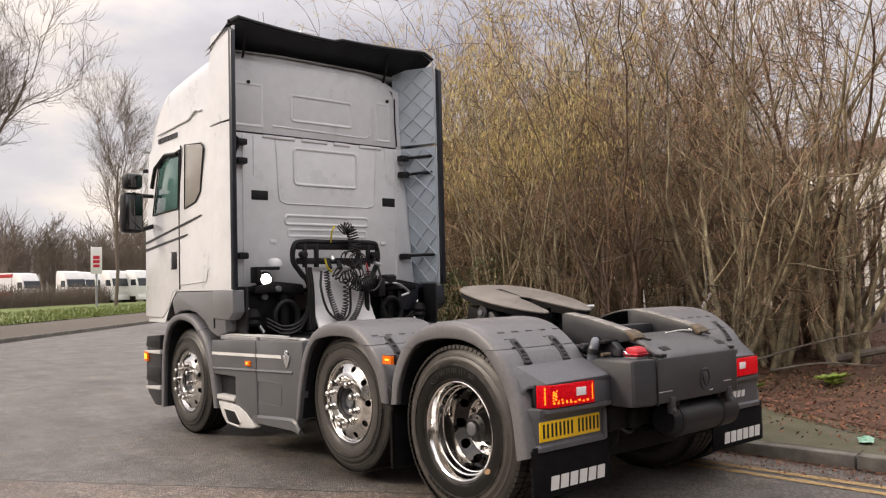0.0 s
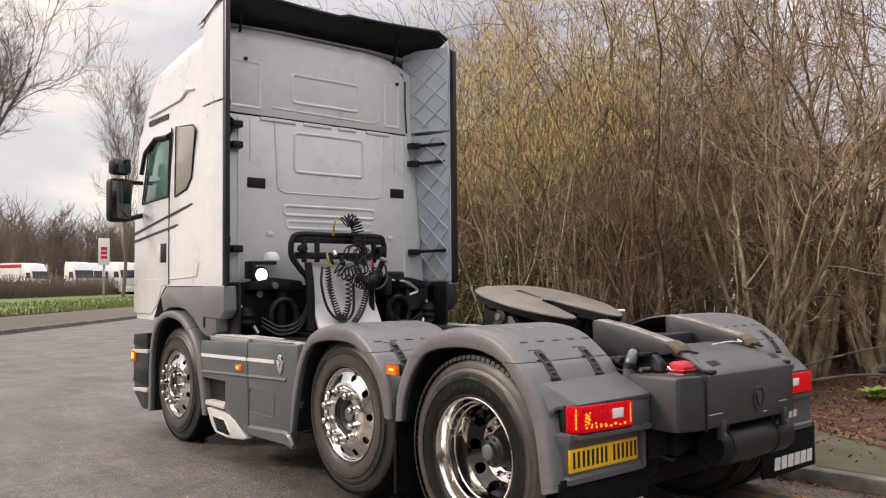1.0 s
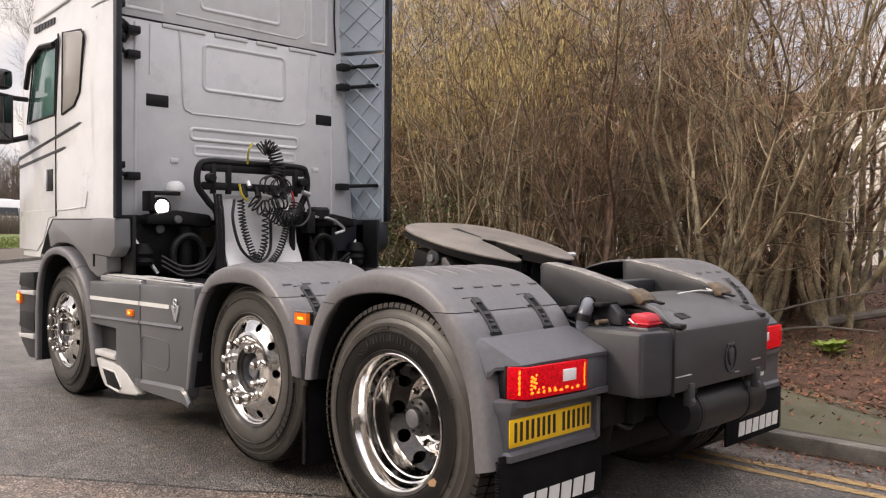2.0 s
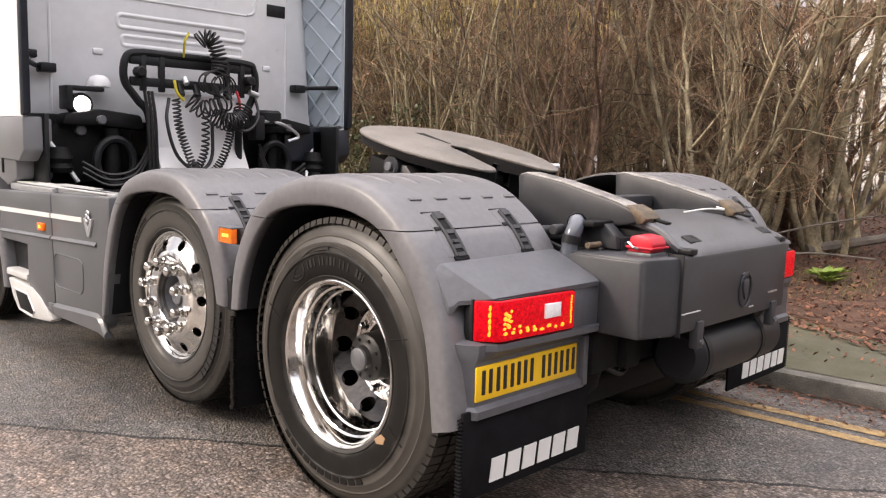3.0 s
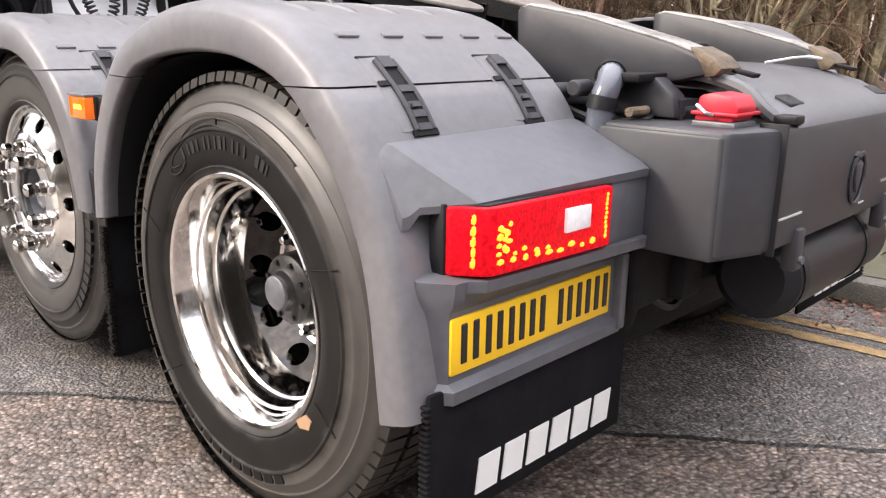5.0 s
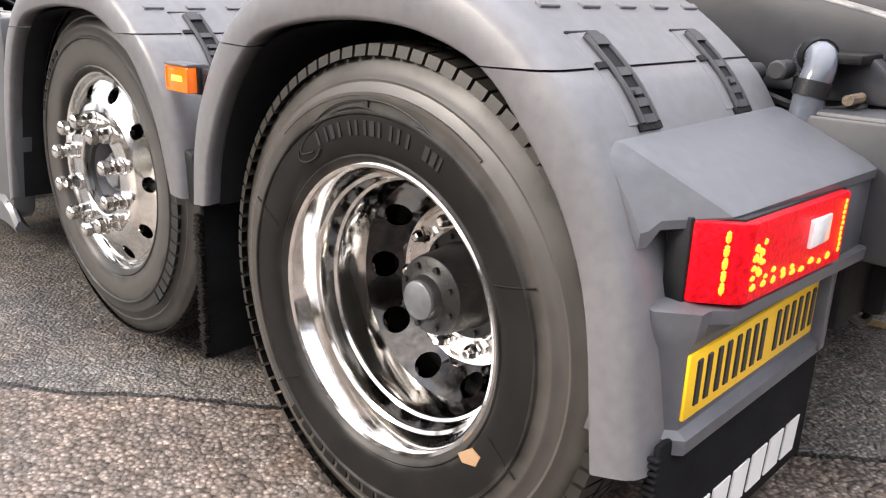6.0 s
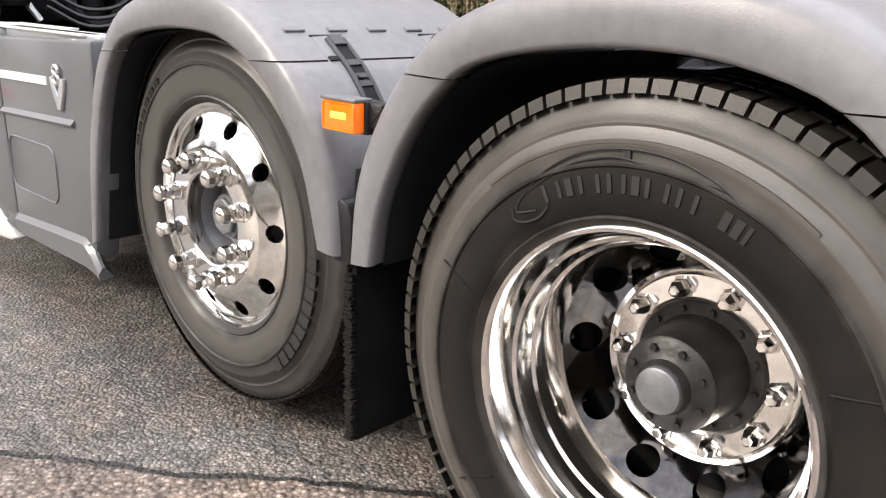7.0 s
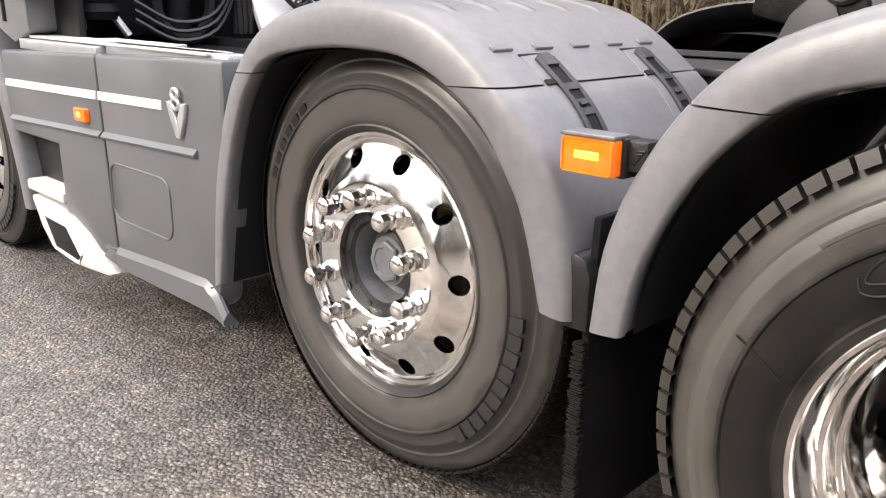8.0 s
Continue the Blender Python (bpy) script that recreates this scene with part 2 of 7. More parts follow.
def into(bm, b):
    if bm is None:
        return b
    me = bpy.data.meshes.new("tmp")
    b.to_mesh(me)
    b.free()
    bm.from_mesh(me)
    bpy.data.meshes.remove(me)
    return bm


AX = {"x": (0, 1, 2), "y": (1, 0, 2), "z": (2, 0, 1)}


def prism(poly, axis, a, b, bevel=0.0, seg=2, bm=None):
    """A polygon in the two other axes, extruded along axis from a to b."""
    k, i, j = AX[axis]
    q = bmesh.new()
    rings = []
    for val in (a, b):
        ring = []
        for u, v in poly:
            p = [0, 0, 0]
            p[k], p[i], p[j] = val, u, v
            ring.append(q.verts.new(p))
        rings.append(ring)
    n = len(poly)
    q.faces.new(rings[0])
    q.faces.new(rings[1][::-1])
    for t in range(n):
        q.faces.new((rings[0][t], rings[1][t], rings[1][(t + 1) % n], rings[0][(t + 1) % n]))
    bmesh.ops.recalc_face_normals(q, faces=q.faces)
    if bevel:
        bmesh.ops.bevel(q, geom=q.edges[:], offset=bevel, segments=seg, profile=0.5, affect='EDGES')
    return into(bm, q)


def loft(rings, closed=False, caps=False, bm=None):
    bm = bm or bmesh.new()
    vs = [[bm.verts.new(p) for p in r] for r in rings]
    n = len(rings[0])
    for a, b in zip(vs, vs[1:]):
        for t in range(n if closed else n - 1):
            bm.faces.new((a[t], a[(t + 1) % n], b[(t + 1) % n], b[t]))
    if caps:
        bm.faces.new(vs[0][::-1])
        bm.faces.new(vs[-1])
    return bm


def lathe(profile, n=64, bm=None):
    """Profile of (x, radius) turned about the X axis."""
    rings = []
    for x, r in profile:
        rings.append([(x, r * math.cos(2 * math.pi * k / n), r * math.sin(2 * math.pi * k / n)) for k in range(n)])
    return loft(rings, closed=True, bm=bm)


def tube(pts, r, n=8, caps=True, bm=None, radii=None):
    pts = [Vector(p) for p in pts]
    rings = []
    up = Vector((0.123, 0.31, 0.94)).normalized()
    for k, p in enumerate(pts):
        d = (pts[min(k + 1, len(pts) - 1)] - pts[max(k - 1, 0)]).normalized()
        s = d.cross(up)
        s = s.normalized() if s.length > 1e-4 else Vector((1, 0, 0))
        u = s.cross(d).normalized()
        up = u
        rr = radii[k] if radii else r
        rings.append([p + (s * math.cos(2 * math.pi * t / n) + u * math.sin(2 * math.pi * t / n)) * rr for t in range(n)])
    return loft(rings, closed=True, caps=caps, bm=bm)


def arc_pts(pts, k=6):
    """A smooth line through points (Catmull-Rom)."""
    p = [Vector(q) for q in pts]
    p = [2 * p[0] - p[1]] + p + [2 * p[-1] - p[-2]]
    out = []
    for a, b, c, d in zip(p, p[1:], p[2:], p[3:]):
        for t in range(k):
            f = t / k
            out.append(0.5 * ((2 * b) + (c - a) * f + (2 * a - 5 * b + 4 * c - d) * f * f + (3 * b - a - 3 * c + d) * f ** 3))
    return out + [p[-2]]


def coil(pts, r_coil, turns, r, n=6, per=14):
    line = arc_pts(pts, 10)
    total = turns * per
    out = []
    for k in range(total + 1):
        f = k / total * (len(line) - 1)
        i = min(int(f), len(line) - 2)
        p = line[i].lerp(line[i + 1], f - i)
        d = (line[i + 1] - line[i]).normalized()
        s = d.cross(Vector((0.2, 1, 0.1))).normalized()
        u = s.cross(d)
        a = 2 * math.pi * k / per
        out.append(p + (s * math.cos(a) + u * math.sin(a)) * r_coil)
    return tube(out, r, n)


def rrect(u0, u1, v0, v1, r, k=5):
    """A rounded rectangle as points (u, v)."""
    pts = []
    for cu, cv, a0 in ((u1 - r, v1 - r, 0), (u0 + r, v1 - r, 90), (u0 + r, v0 + r, 180), (u1 - r, v0 + r, 270)):
        for t in range(k + 1):
            a = radians(a0 + 90 * t / k)
            pts.append((cu + r * math.cos(a), cv + r * math.sin(a)))
    return pts


def cyl(p0, p1, r, n=24, bevel=0.0, bm=None):
    p0, p1 = Vector(p0), Vector(p1)
    d = (p1 - p0)
    if bevel:
        u = d.normalized()
        return tube([p0, p0 + u * 1e-4, p0 + u * bevel, p1 - u * bevel, p1 - u * 1e-4, p1], r, n, True, bm,
                    radii=[r - bevel, r - bevel, r, r, r - bevel, r - bevel])
    return tube([p0, p1], r, n, True, bm)


# ---- ground, road, kerb, bank ----
def asphalt():
    m = bpy.data.materials.new("wet_asphalt_with_joint")
    m.use_nodes = True
    nt = m.node_tree
    b = nt.nodes["Principled BSDF"]
    L = nt.links.new
    N = nt.nodes.new
    co = N("ShaderNodeTexCoord")

    def math_node(op, a, bb):
        n = N("ShaderNodeMath")
        n.operation = op
        for k, v in enumerate((a, bb)):
            if v is None:
                continue
            if isinstance(v, (int, float)):
                n.inputs[k].default_value = v
            else:
                L(v, n.inputs[k])
        return n.outputs[0]

    def noise_node(scale, detail=4, rough=0.6):
        n = N("ShaderNodeTexNoise")
        n.inputs["Scale"].default_value = scale
        n.inputs["Detail"].default_value = detail
        n.inputs["Roughness"].default_value = rough
        L(co.outputs["Object"], n.inputs["Vector"])
        return n.outputs["Fac"]

    def ramp(fac, stops):
        r = N("ShaderNodeValToRGB")
        e = r.color_ramp.elements
        while len(e) < len(stops):
            e.new(0.5)
        for el, (p, c) in zip(e, stops):
            el.position, el.color = p, (*c, 1) if len(c) == 3 else c
        L(fac, r.inputs[0])
        return r.outputs[0]

    def mixc(fac, a, bb):
        x = N("ShaderNodeMix")
        x.data_type = 'RGBA'
        L(fac, x.inputs[0])
        L(a, x.inputs[6])
        L(bb, x.inputs[7])
        return x.outputs[2]

    # the joint between the two lays of asphalt runs slantwise across the road
    sep = N("ShaderNodeSeparateXYZ")
    L(co.outputs["Object"], sep.inputs[0])
    nx, ny = 0.80, 0.60
    d = math_node('ADD', math_node('MULTIPLY', sep.outputs[0], nx), math_node('MULTIPLY', sep.outputs[1], ny))
    wob = math_node('MULTIPLY', math_node('SUBTRACT', noise_node(3.0, 5), 0.5), 0.12)
    d = math_node('ADD', math_node('ADD', d, wob), 0.46)
    near = math_node('LESS_THAN', d, 0.0)
    joint = math_node('LESS_THAN', math_node('ABSOLUTE', d, None), 0.011)
    v = N("ShaderNodeTexVoronoi")
    v.inputs["Scale"].default_value = 92
    L(co.outputs["Object"], v.inputs["Vector"])
    v2 = N("ShaderNodeTexVoronoi")
    v2.inputs["Scale"].default_value = 72
    L(co.outputs["Object"], v2.inputs["Vector"])
    stone = ramp(v.outputs["Color"], [(0.0, (0.095, 0.092, 0.09)), (0.55, (0.185, 0.18, 0.174)), (1.0, (0.36, 0.35, 0.335))])
    stone2 = ramp(v2.outputs["Color"], [(0.0, (0.10, 0.086, 0.077)), (0.5, (0.21, 0.183, 0.166)), (1.0, (0.44, 0.39, 0.36))])
    grout = ramp(v.outputs["Distance"], [(0.25, (1, 1, 1)), (0.62, (0.50, 0.49, 0.48))])
    grout2 = ramp(v2.outputs["Distance"], [(0.25, (1, 1, 1)), (0.62, (0.46, 0.44, 0.42))])

    def mul(a, bb):
        x = N("ShaderNodeVectorMath")
        x.operation = 'MULTIPLY'
        L(a, x.inputs[0])
        L(bb, x.inputs[1])
        return x.outputs[0]

    base = mixc(near, mul(stone, grout), mul(stone2, grout2))
    stains = ramp(noise_node(0.9, 6, 0.65), [(0.30, (0.62, 0.60, 0.60)), (0.5, (0.95, 0.94, 0.93)), (0.7, (1.2, 1.18, 1.15))])
    warm = ramp(noise_node(4.5, 4), [(0.4, (1, 1, 1)), (0.68, (1.12, 1.02, 0.94))])
    patch = ramp(noise_node(1.7, 7, 0.72), [(0.30, (0.30, 0.29, 0.28)), (0.36, (1, 1, 1))])
    grain = ramp(noise_node(34, 3, 0.7), [(0.34, (0.70, 0.69, 0.68)), (0.52, (1, 1, 1)), (0.68, (1.30, 1.28, 1.25))])
    mott = ramp(noise_node(9.0, 5, 0.75), [(0.32, (0.62, 0.61, 0.60)), (0.50, (1, 1, 1)), (0.66, (1.22, 1.20, 1.17))])
    mp = N("ShaderNodeMapping")
    mp.inputs["Scale"].default_value = (2.6, 0.35, 1.0)
    mp.inputs["Rotation"].default_value = (0, 0, radians(-6))
    L(co.outputs["Object"], mp.inputs["Vector"])
    sn = N("ShaderNodeTexNoise")
    sn.inputs["Scale"].default_value = 1.3
    sn.inputs["Detail"].default_value = 6
    sn.inputs["Roughness"].default_value = 0.7
    L(mp.outputs[0], sn.inputs["Vector"])
    streak = ramp(sn.outputs["Fac"], [(0.36, (0.72, 0.71, 0.70)), (0.52, (1, 1, 1)), (0.70, (1.12, 1.11, 1.10))])
    col = mul(mul(mul(mul(mul(mul(base, stains), warm), patch), grain), mott), streak)
    dark = N("ShaderNodeRGB")
    dark.outputs[0].default_value = (0.018, 0.017, 0.016, 1)
    col = mixc(joint, col, dark.outputs[0])
    L(col, b.inputs["Base Color"])
    rg = ramp(noise_node(1.6, 5), [(0.35, (0.34, 0.34, 0.34)), (0.65, (0.58, 0.58, 0.58))])
    L(rg, b.inputs["Roughness"])
    h = mixc(near, v.outputs["Distance"], v2.outputs["Distance"])
    bp = N("ShaderNodeBump")
    bp.invert = True
    bp.inputs["Strength"].default_value = 1.0
    bp.inputs["Distance"].default_value = 0.006
    L(h, bp.inputs["Height"])
    L(bp.outputs[0], b.inputs["Normal"])
    return m


M_ASPHALT = asphalt()
M_KERB = mat("weathered_kerb_concrete", (0.070, 0.064, 0.054), 0.8, 0, 0.3, 6, 0.7, 90, color2=(0.20, 0.185, 0.155), fine=0.2, fscale=140, rnd=0.12)
M_MOSS = mat("mossy_pavement", (0.062, 0.062, 0.026), 0.85, 0, 0.3, 3.5, 0.5, 90, color2=(0.125, 0.115, 0.080), fine=0.25, fscale=120)
M_PAVE = mat("far_pavement", (0.085, 0.070, 0.054), 0.85, 0, 0.2, 3, 0.3, 60)
M_EARTH = mat("dark_leaf_litter_soil", (0.046, 0.024, 0.015), 0.9, 0, 0.4, 5, 0.8, 60, color2=(0.11, 0.055, 0.032), fine=0.35, fscale=70)
M_GRASS = mat("verge_grass", (0.072, 0.100, 0.018), 0.8, 0, 0.3, 0.6, 0.5, 40, color2=(0.14, 0.175, 0.042), fine=0.3, fscale=25)
M_YLINE = mat("worn_yellow_line", (0.22, 0.15, 0.085), 0.75, 0, 0.3, 22, 0.5, 150, color2=(0.50, 0.33, 0.13), fine=0.25, fscale=150)

KA = radians(4.0)
KERB_X, KERB_H = 1.46, 0.11


BEND_V, BEND_U = 5.0, 16.0


def road_pt(u, v, z=0.0):
    """u across the road from the truck's middle, v along it; the road runs a few degrees off the truck and bends right beyond it."""
    if v > BEND_V:
        th = (v - BEND_V) / (BEND_U - KERB_X)
        r = BEND_U - u
        u, v = BEND_U - r * math.cos(th), BEND_V + r * math.sin(th)
    return (u * math.cos(KA) - v * math.sin(KA), v * math.cos(KA) + u * math.sin(KA), z)


def ground_sheet():
    bm = bmesh.new()
    bmesh.ops.create_grid(bm, x_segments=24, y_segments=24, size=400)
    return tagged(finish("ground", bm, M_ASPHALT, smooth=0), "grey asphalt road with a slanting tarmac joint", "road", kind="structure")


ground = ground_sheet()


def edge_u(v):
    """Where the pavement's inner edge (the leaf litter) begins."""
    return max(1.9, 2.62 + (v + 0.85) * 0.686) if v < 0.8 else max(1.75, 3.75 - (v - 0.8) * 0.5)


def road_uv(x, y):
    u, v = x * math.cos(KA) + y * math.sin(KA), -x * math.sin(KA) + y * math.cos(KA)
    if v > BEND_V:
        r = math.hypot(BEND_U - u, v - BEND_V)
        u, v = BEND_U - r, BEND_V + math.atan2(v - BEND_V, BEND_U - u) * (BEND_U - KERB_X)
    return u, v


def bank_z(x, y):
    u, v = road_uv(x, y)
    r = max(0.0, u - edge_u(v))
    return KERB_H + 0.014 + 0.5 * (1 - math.exp(-r * 0.16)) + 0.05 * noise.noise(Vector((r, v * 0.9, 1))) * min(1, r)


def pavement():
    rows = []
    for k in range(84):
        v = -14 + k * 0.5
        rows.append([road_pt(KERB_X + 0.125 + f * (4.6 - KERB_X), v, KERB_H - 0.004 + 0.006 * noise.noise(Vector((f * 5, v, 0)))) for f in (0, 0.15, 0.3, 0.5, 0.75, 1)])
    return tagged(finish("pavement", loft(rows), M_MOSS), "narrow mossy green tarmac pavement behind the kerb", "pavement", kind="structure")


def bank():
    rows = []
    for k in range(106):
        v = -14 + k * 0.4
        e = edge_u(v) + 0.12 * noise.noise(Vector((v * 1.3, 3, 0)))
        row = []
        for j in range(40):
            r = (j / 39) ** 1.8 * ((15.5 - e) if v > 3 else 22 - max(0, v + 1) * 1.7)
            z = KERB_H + (0.014 if j else -0.05) + 0.5 * (1 - math.exp(-r * 0.16)) + 0.05 * noise.noise(Vector((r, v * 0.9, 1))) * min(1, r)
            row.append(road_pt(e + r, v, z))
        rows.append(row)
    return tagged(finish("bank", loft(rows), M_EARTH), "sloping bank of brown leaf litter under bare shrubs", "bank", kind="structure")


pavement()
bank()


def yellow_lines():
    for u in (0.905, 1.065):
        bm = bmesh.new()
        rng = random.Random(int(u * 100))
        for k in range(200):
            v = -9 + k * 0.075
            a = 0.040 + rng.uniform(-0.008, 0.006)
            rows = [road_pt(u - a, v, 0.004), road_pt(u + a, v, 0.004), road_pt(u + a, v + 0.075, 0.004), road_pt(u - a, v + 0.075, 0.004)]
            bm.faces.new([bm.verts.new(p) for p in rows])
        tagged(finish("road_marking", bm, M_YLINE, smooth=0), "worn yellow no-parking line painted on the asphalt", "road marking", "double yellow lines", "structure")


yellow_lines()


def kerb_stones():
    base = tagged(new("kerb"), "row of weathered concrete kerb stones", "kerb", kind="structure")
    length = 0.915
    b = rbox(0, 0.125, 0.006, length - 0.006, -0.08, KERB_H, 0.018, 2)
    me = bpy.data.meshes.new("kerb_stone")
    b.to_mesh(me)
    b.free()
    me.materials.append(M_KERB)
    me.shade_smooth()
    me.set_sharp_from_angle(angle=radians(40))
    for k in range(-14, 28):
        v = -0.30 + k * length
        o = new("kerb_stone", me)
        o.parent = base
        p = road_pt(KERB_X, v)
        bend = math.degrees(max(0, v + 0.45 - BEND_V) / (BEND_U - KERB_X))
        o.matrix_basis = pose(p[0], p[1], 0.004 * math.sin(k * 2.3), 0.25 * math.sin(k), 0, math.degrees(KA) - bend + 0.3 * math.sin(k * 1.7))


kerb_stones()


# ---- the truck: x to its right, y ahead, rear axle at y = 0 ----
truck = thing("truck", "silver grey tractor unit with dark grey fairings parked beside the kerb", "truck")


def stuff_part(name, bm, material, parent, label="", smooth=0):
    return tagged(part(name, bm, material, parent, label, smooth), kind="stuff")


# wheels
def tyre_profile(r=0.51, w=0.30, rim=0.292):
    """From the outer bead over the tread to the inner bead; x from 0 (outer face) to w."""
    side = [(0.030, rim), (0.012, rim + 0.010), (0.006, rim + 0.020), (0.009, rim + 0.024), (0.005, rim + 0.030), (0.001, rim + 0.060), (0.0, rim + 0.085), (0.0005, rim + 0.098),
            (-0.0035, rim + 0.101), (-0.0035, rim + 0.105), (0.0015, rim + 0.109), (0.005, rim + 0.126), (0.003, rim + 0.131), (0.004, rim + 0.136), (0.010, rim + 0.142),
            (0.018, rim + 0.158), (0.017, rim + 0.163), (0.021, rim + 0.168), (0.029, rim + 0.177), (0.033, r - 0.024), (0.040, r - 0.010), (0.055, r - 0.002)]
    return side + [(w * 0.5, r), (w - 0.04, r - 0.003), (w - 0.022, r - 0.016), (w - 0.005, r - 0.06), (w, r - 0.12), (w - 0.03, rim)]


def tread_bm(r, w, rim, drive=False):
    bm = bmesh.new()
    n = 84 if drive else 110
    for k in range(n):
        a = 2 * math.pi * k / n
        da = 2 * math.pi / n * (0.40 if drive else 0.43)
        rows = ((0.030, 0.085), (0.10, 0.15), (0.165, 0.215), (0.225, 0.285)) if drive else ((0.034, 0.046), (0.052, 0.10), (0.11, 0.17), (0.18, 0.25), (0.262, 0.285))
        for j, (xa, xb) in enumerate(rows):
            aa = a + (0.5 * da if j % 2 else 0)
            side = j in (0, len(rows) - 1)
            ring = []
            for x in (xa, xb):
                for rr in (r - (0.026 if drive else 0.01), r - (0.005 if side and x in (rows[0][0], rows[-1][1]) else 0.0)):
                    for s in (-1, 1):
                        th = aa + s * da
                        xx = x - (0.006 if drive and j == 0 and x == xa and rr < r - 0.01 else 0)
                        ring.append(bm.verts.new((xx, rr * math.cos(th), rr * math.sin(th))))
            for f in ((0, 1, 3, 2), (4, 6, 7, 5), (2, 3, 7, 6), (0, 2, 6, 4), (1, 5, 7, 3)):
                bm.faces.new([ring[t] for t in f])
    return bm


def arc_bars(specs, x, r0, h, rise=0.0025):
    """Raised plain bars on a sidewall: (start degrees, end degrees) along an arc."""
    bm = bmesh.new()
    for a0, a1 in specs:
        k = 3
        inner, outer = [], []
        for t in range(k + 1):
            a = radians(a0 + (a1 - a0) * t / k)
            inner.append((r0 * math.cos(a), r0 * math.sin(a)))
            outer.append(((r0 + h) * math.cos(a), (r0 + h) * math.sin(a)))
        poly = inner + outer[::-1]
        prism(poly, "x", x - rise, x + 0.006, bm=bm)
    return bm


def polar(r, deg, x=0.0):
    return (x, r * math.cos(radians(deg)), r * math.sin(radians(deg)))


def steer_wheel():
    """A polished steer wheel about the X axis, outer face towards -X at x = 0."""
    disc = [(0.055, 0.296), (0.020, 0.302), (0.016, 0.298), (0.020, 0.290), (0.034, 0.284), (0.036, 0.280), (0.028, 0.272), (0.012, 0.240), (-0.004, 0.208), (-0.010, 0.192),
            (-0.012, 0.185), (-0.012, 0.128), (-0.008, 0.122), (0.03, 0.120)]
    w = part("wheel", ring_with_holes(disc, 6, 8, -0.05, rh=0.0225, hc=0.245), M_ALLOY, truck, "polished alloy steer wheel with chrome nut sleeves", 30)
    t = part("tyre", lathe(tyre_profile(0.506, 0.30, 0.292), 96), M_TYRE_STEER, w, "worn black truck tyre with raised lettering bars")
    t.location = (-0.005, 0, 0)
    stuff_part("tread", tread_bm(0.51, 0.30, 0.292), M_RUBBER, w).location = (-0.005, 0, 0)
    bars = [(181 + k * 5.2, 181 + k * 5.2 + 3.8) for k in range(10)]
    stuff_part("sidewall_mark", arc_bars(bars, -0.004, 0.402, 0.034, 0.002), M_MARK, w)
    stuff_part("sidewall_mark", arc_bars([(20 + k * 6, 20 + k * 6 + 4) for k in range(6)], -0.003, 0.40, 0.02), M_RUBBER, w)
    hub = lathe([(0.03, 0.124), (0.012, 0.122), (0.010, 0.100), (0.020, 0.096), (0.070, 0.088), (0.074, 0.072), (0.050, 0.062), (0.036, 0.058), (0.034, 0.0005)], 40)
    part("hub", hub, M_HUB, w, "dull grey steel hub")
    part("hub_cap", lathe([(0.050, .050), (0.026, .050), (0.022, .046), (0.022, .036), (0.025, .034), (0.025, .0005)], 8), M_HUB, w, "eight-sided grey hub cap", 20)
    part("hub_flange", lathe([(0.011, 0.1235), (0.007, 0.121), (0.006, 0.100), (0.016, 0.0945)], 40), M_HUBDARK, w, "oily dark bolt flange")
    nb = tube([(0, 0, 0), (-0.007, 0, 0), (-0.009, 0, 0), (-0.029, 0, 0), (-0.032, 0, 0), (-0.043, 0, 0), (-0.046, 0, 0), (-0.064, 0, 0), (-0.069, 0, 0), (-0.072, 0, 0)], 0.02, 8, True,
              radii=[0.027, 0.027, 0.0235, 0.0225, 0.0175, 0.0175, 0.0225, 0.0210, 0.0165, 0.009])
    first = part("wheel_nut", nb, M_CHROME, w, "long chrome nut sleeve", 28)
    for k in range(10):
        m = pose(*polar(0.1600, 18 + k * 36, -0.011))
        if k == 0:
            first.matrix_basis = m
        else:
            share(first, m, w)
    hb = part("hub_bolt", cyl((0.012, 0, 0), (-0.006, 0, 0), 0.009, 6), M_HUBDARK, w, smooth=0)
    for k in range(10):
        m = pose(*polar(0.108, k * 36, 0.010))
        if k == 0:
            hb.matrix_basis = m
        else:
            share(hb, m, w)
    return w


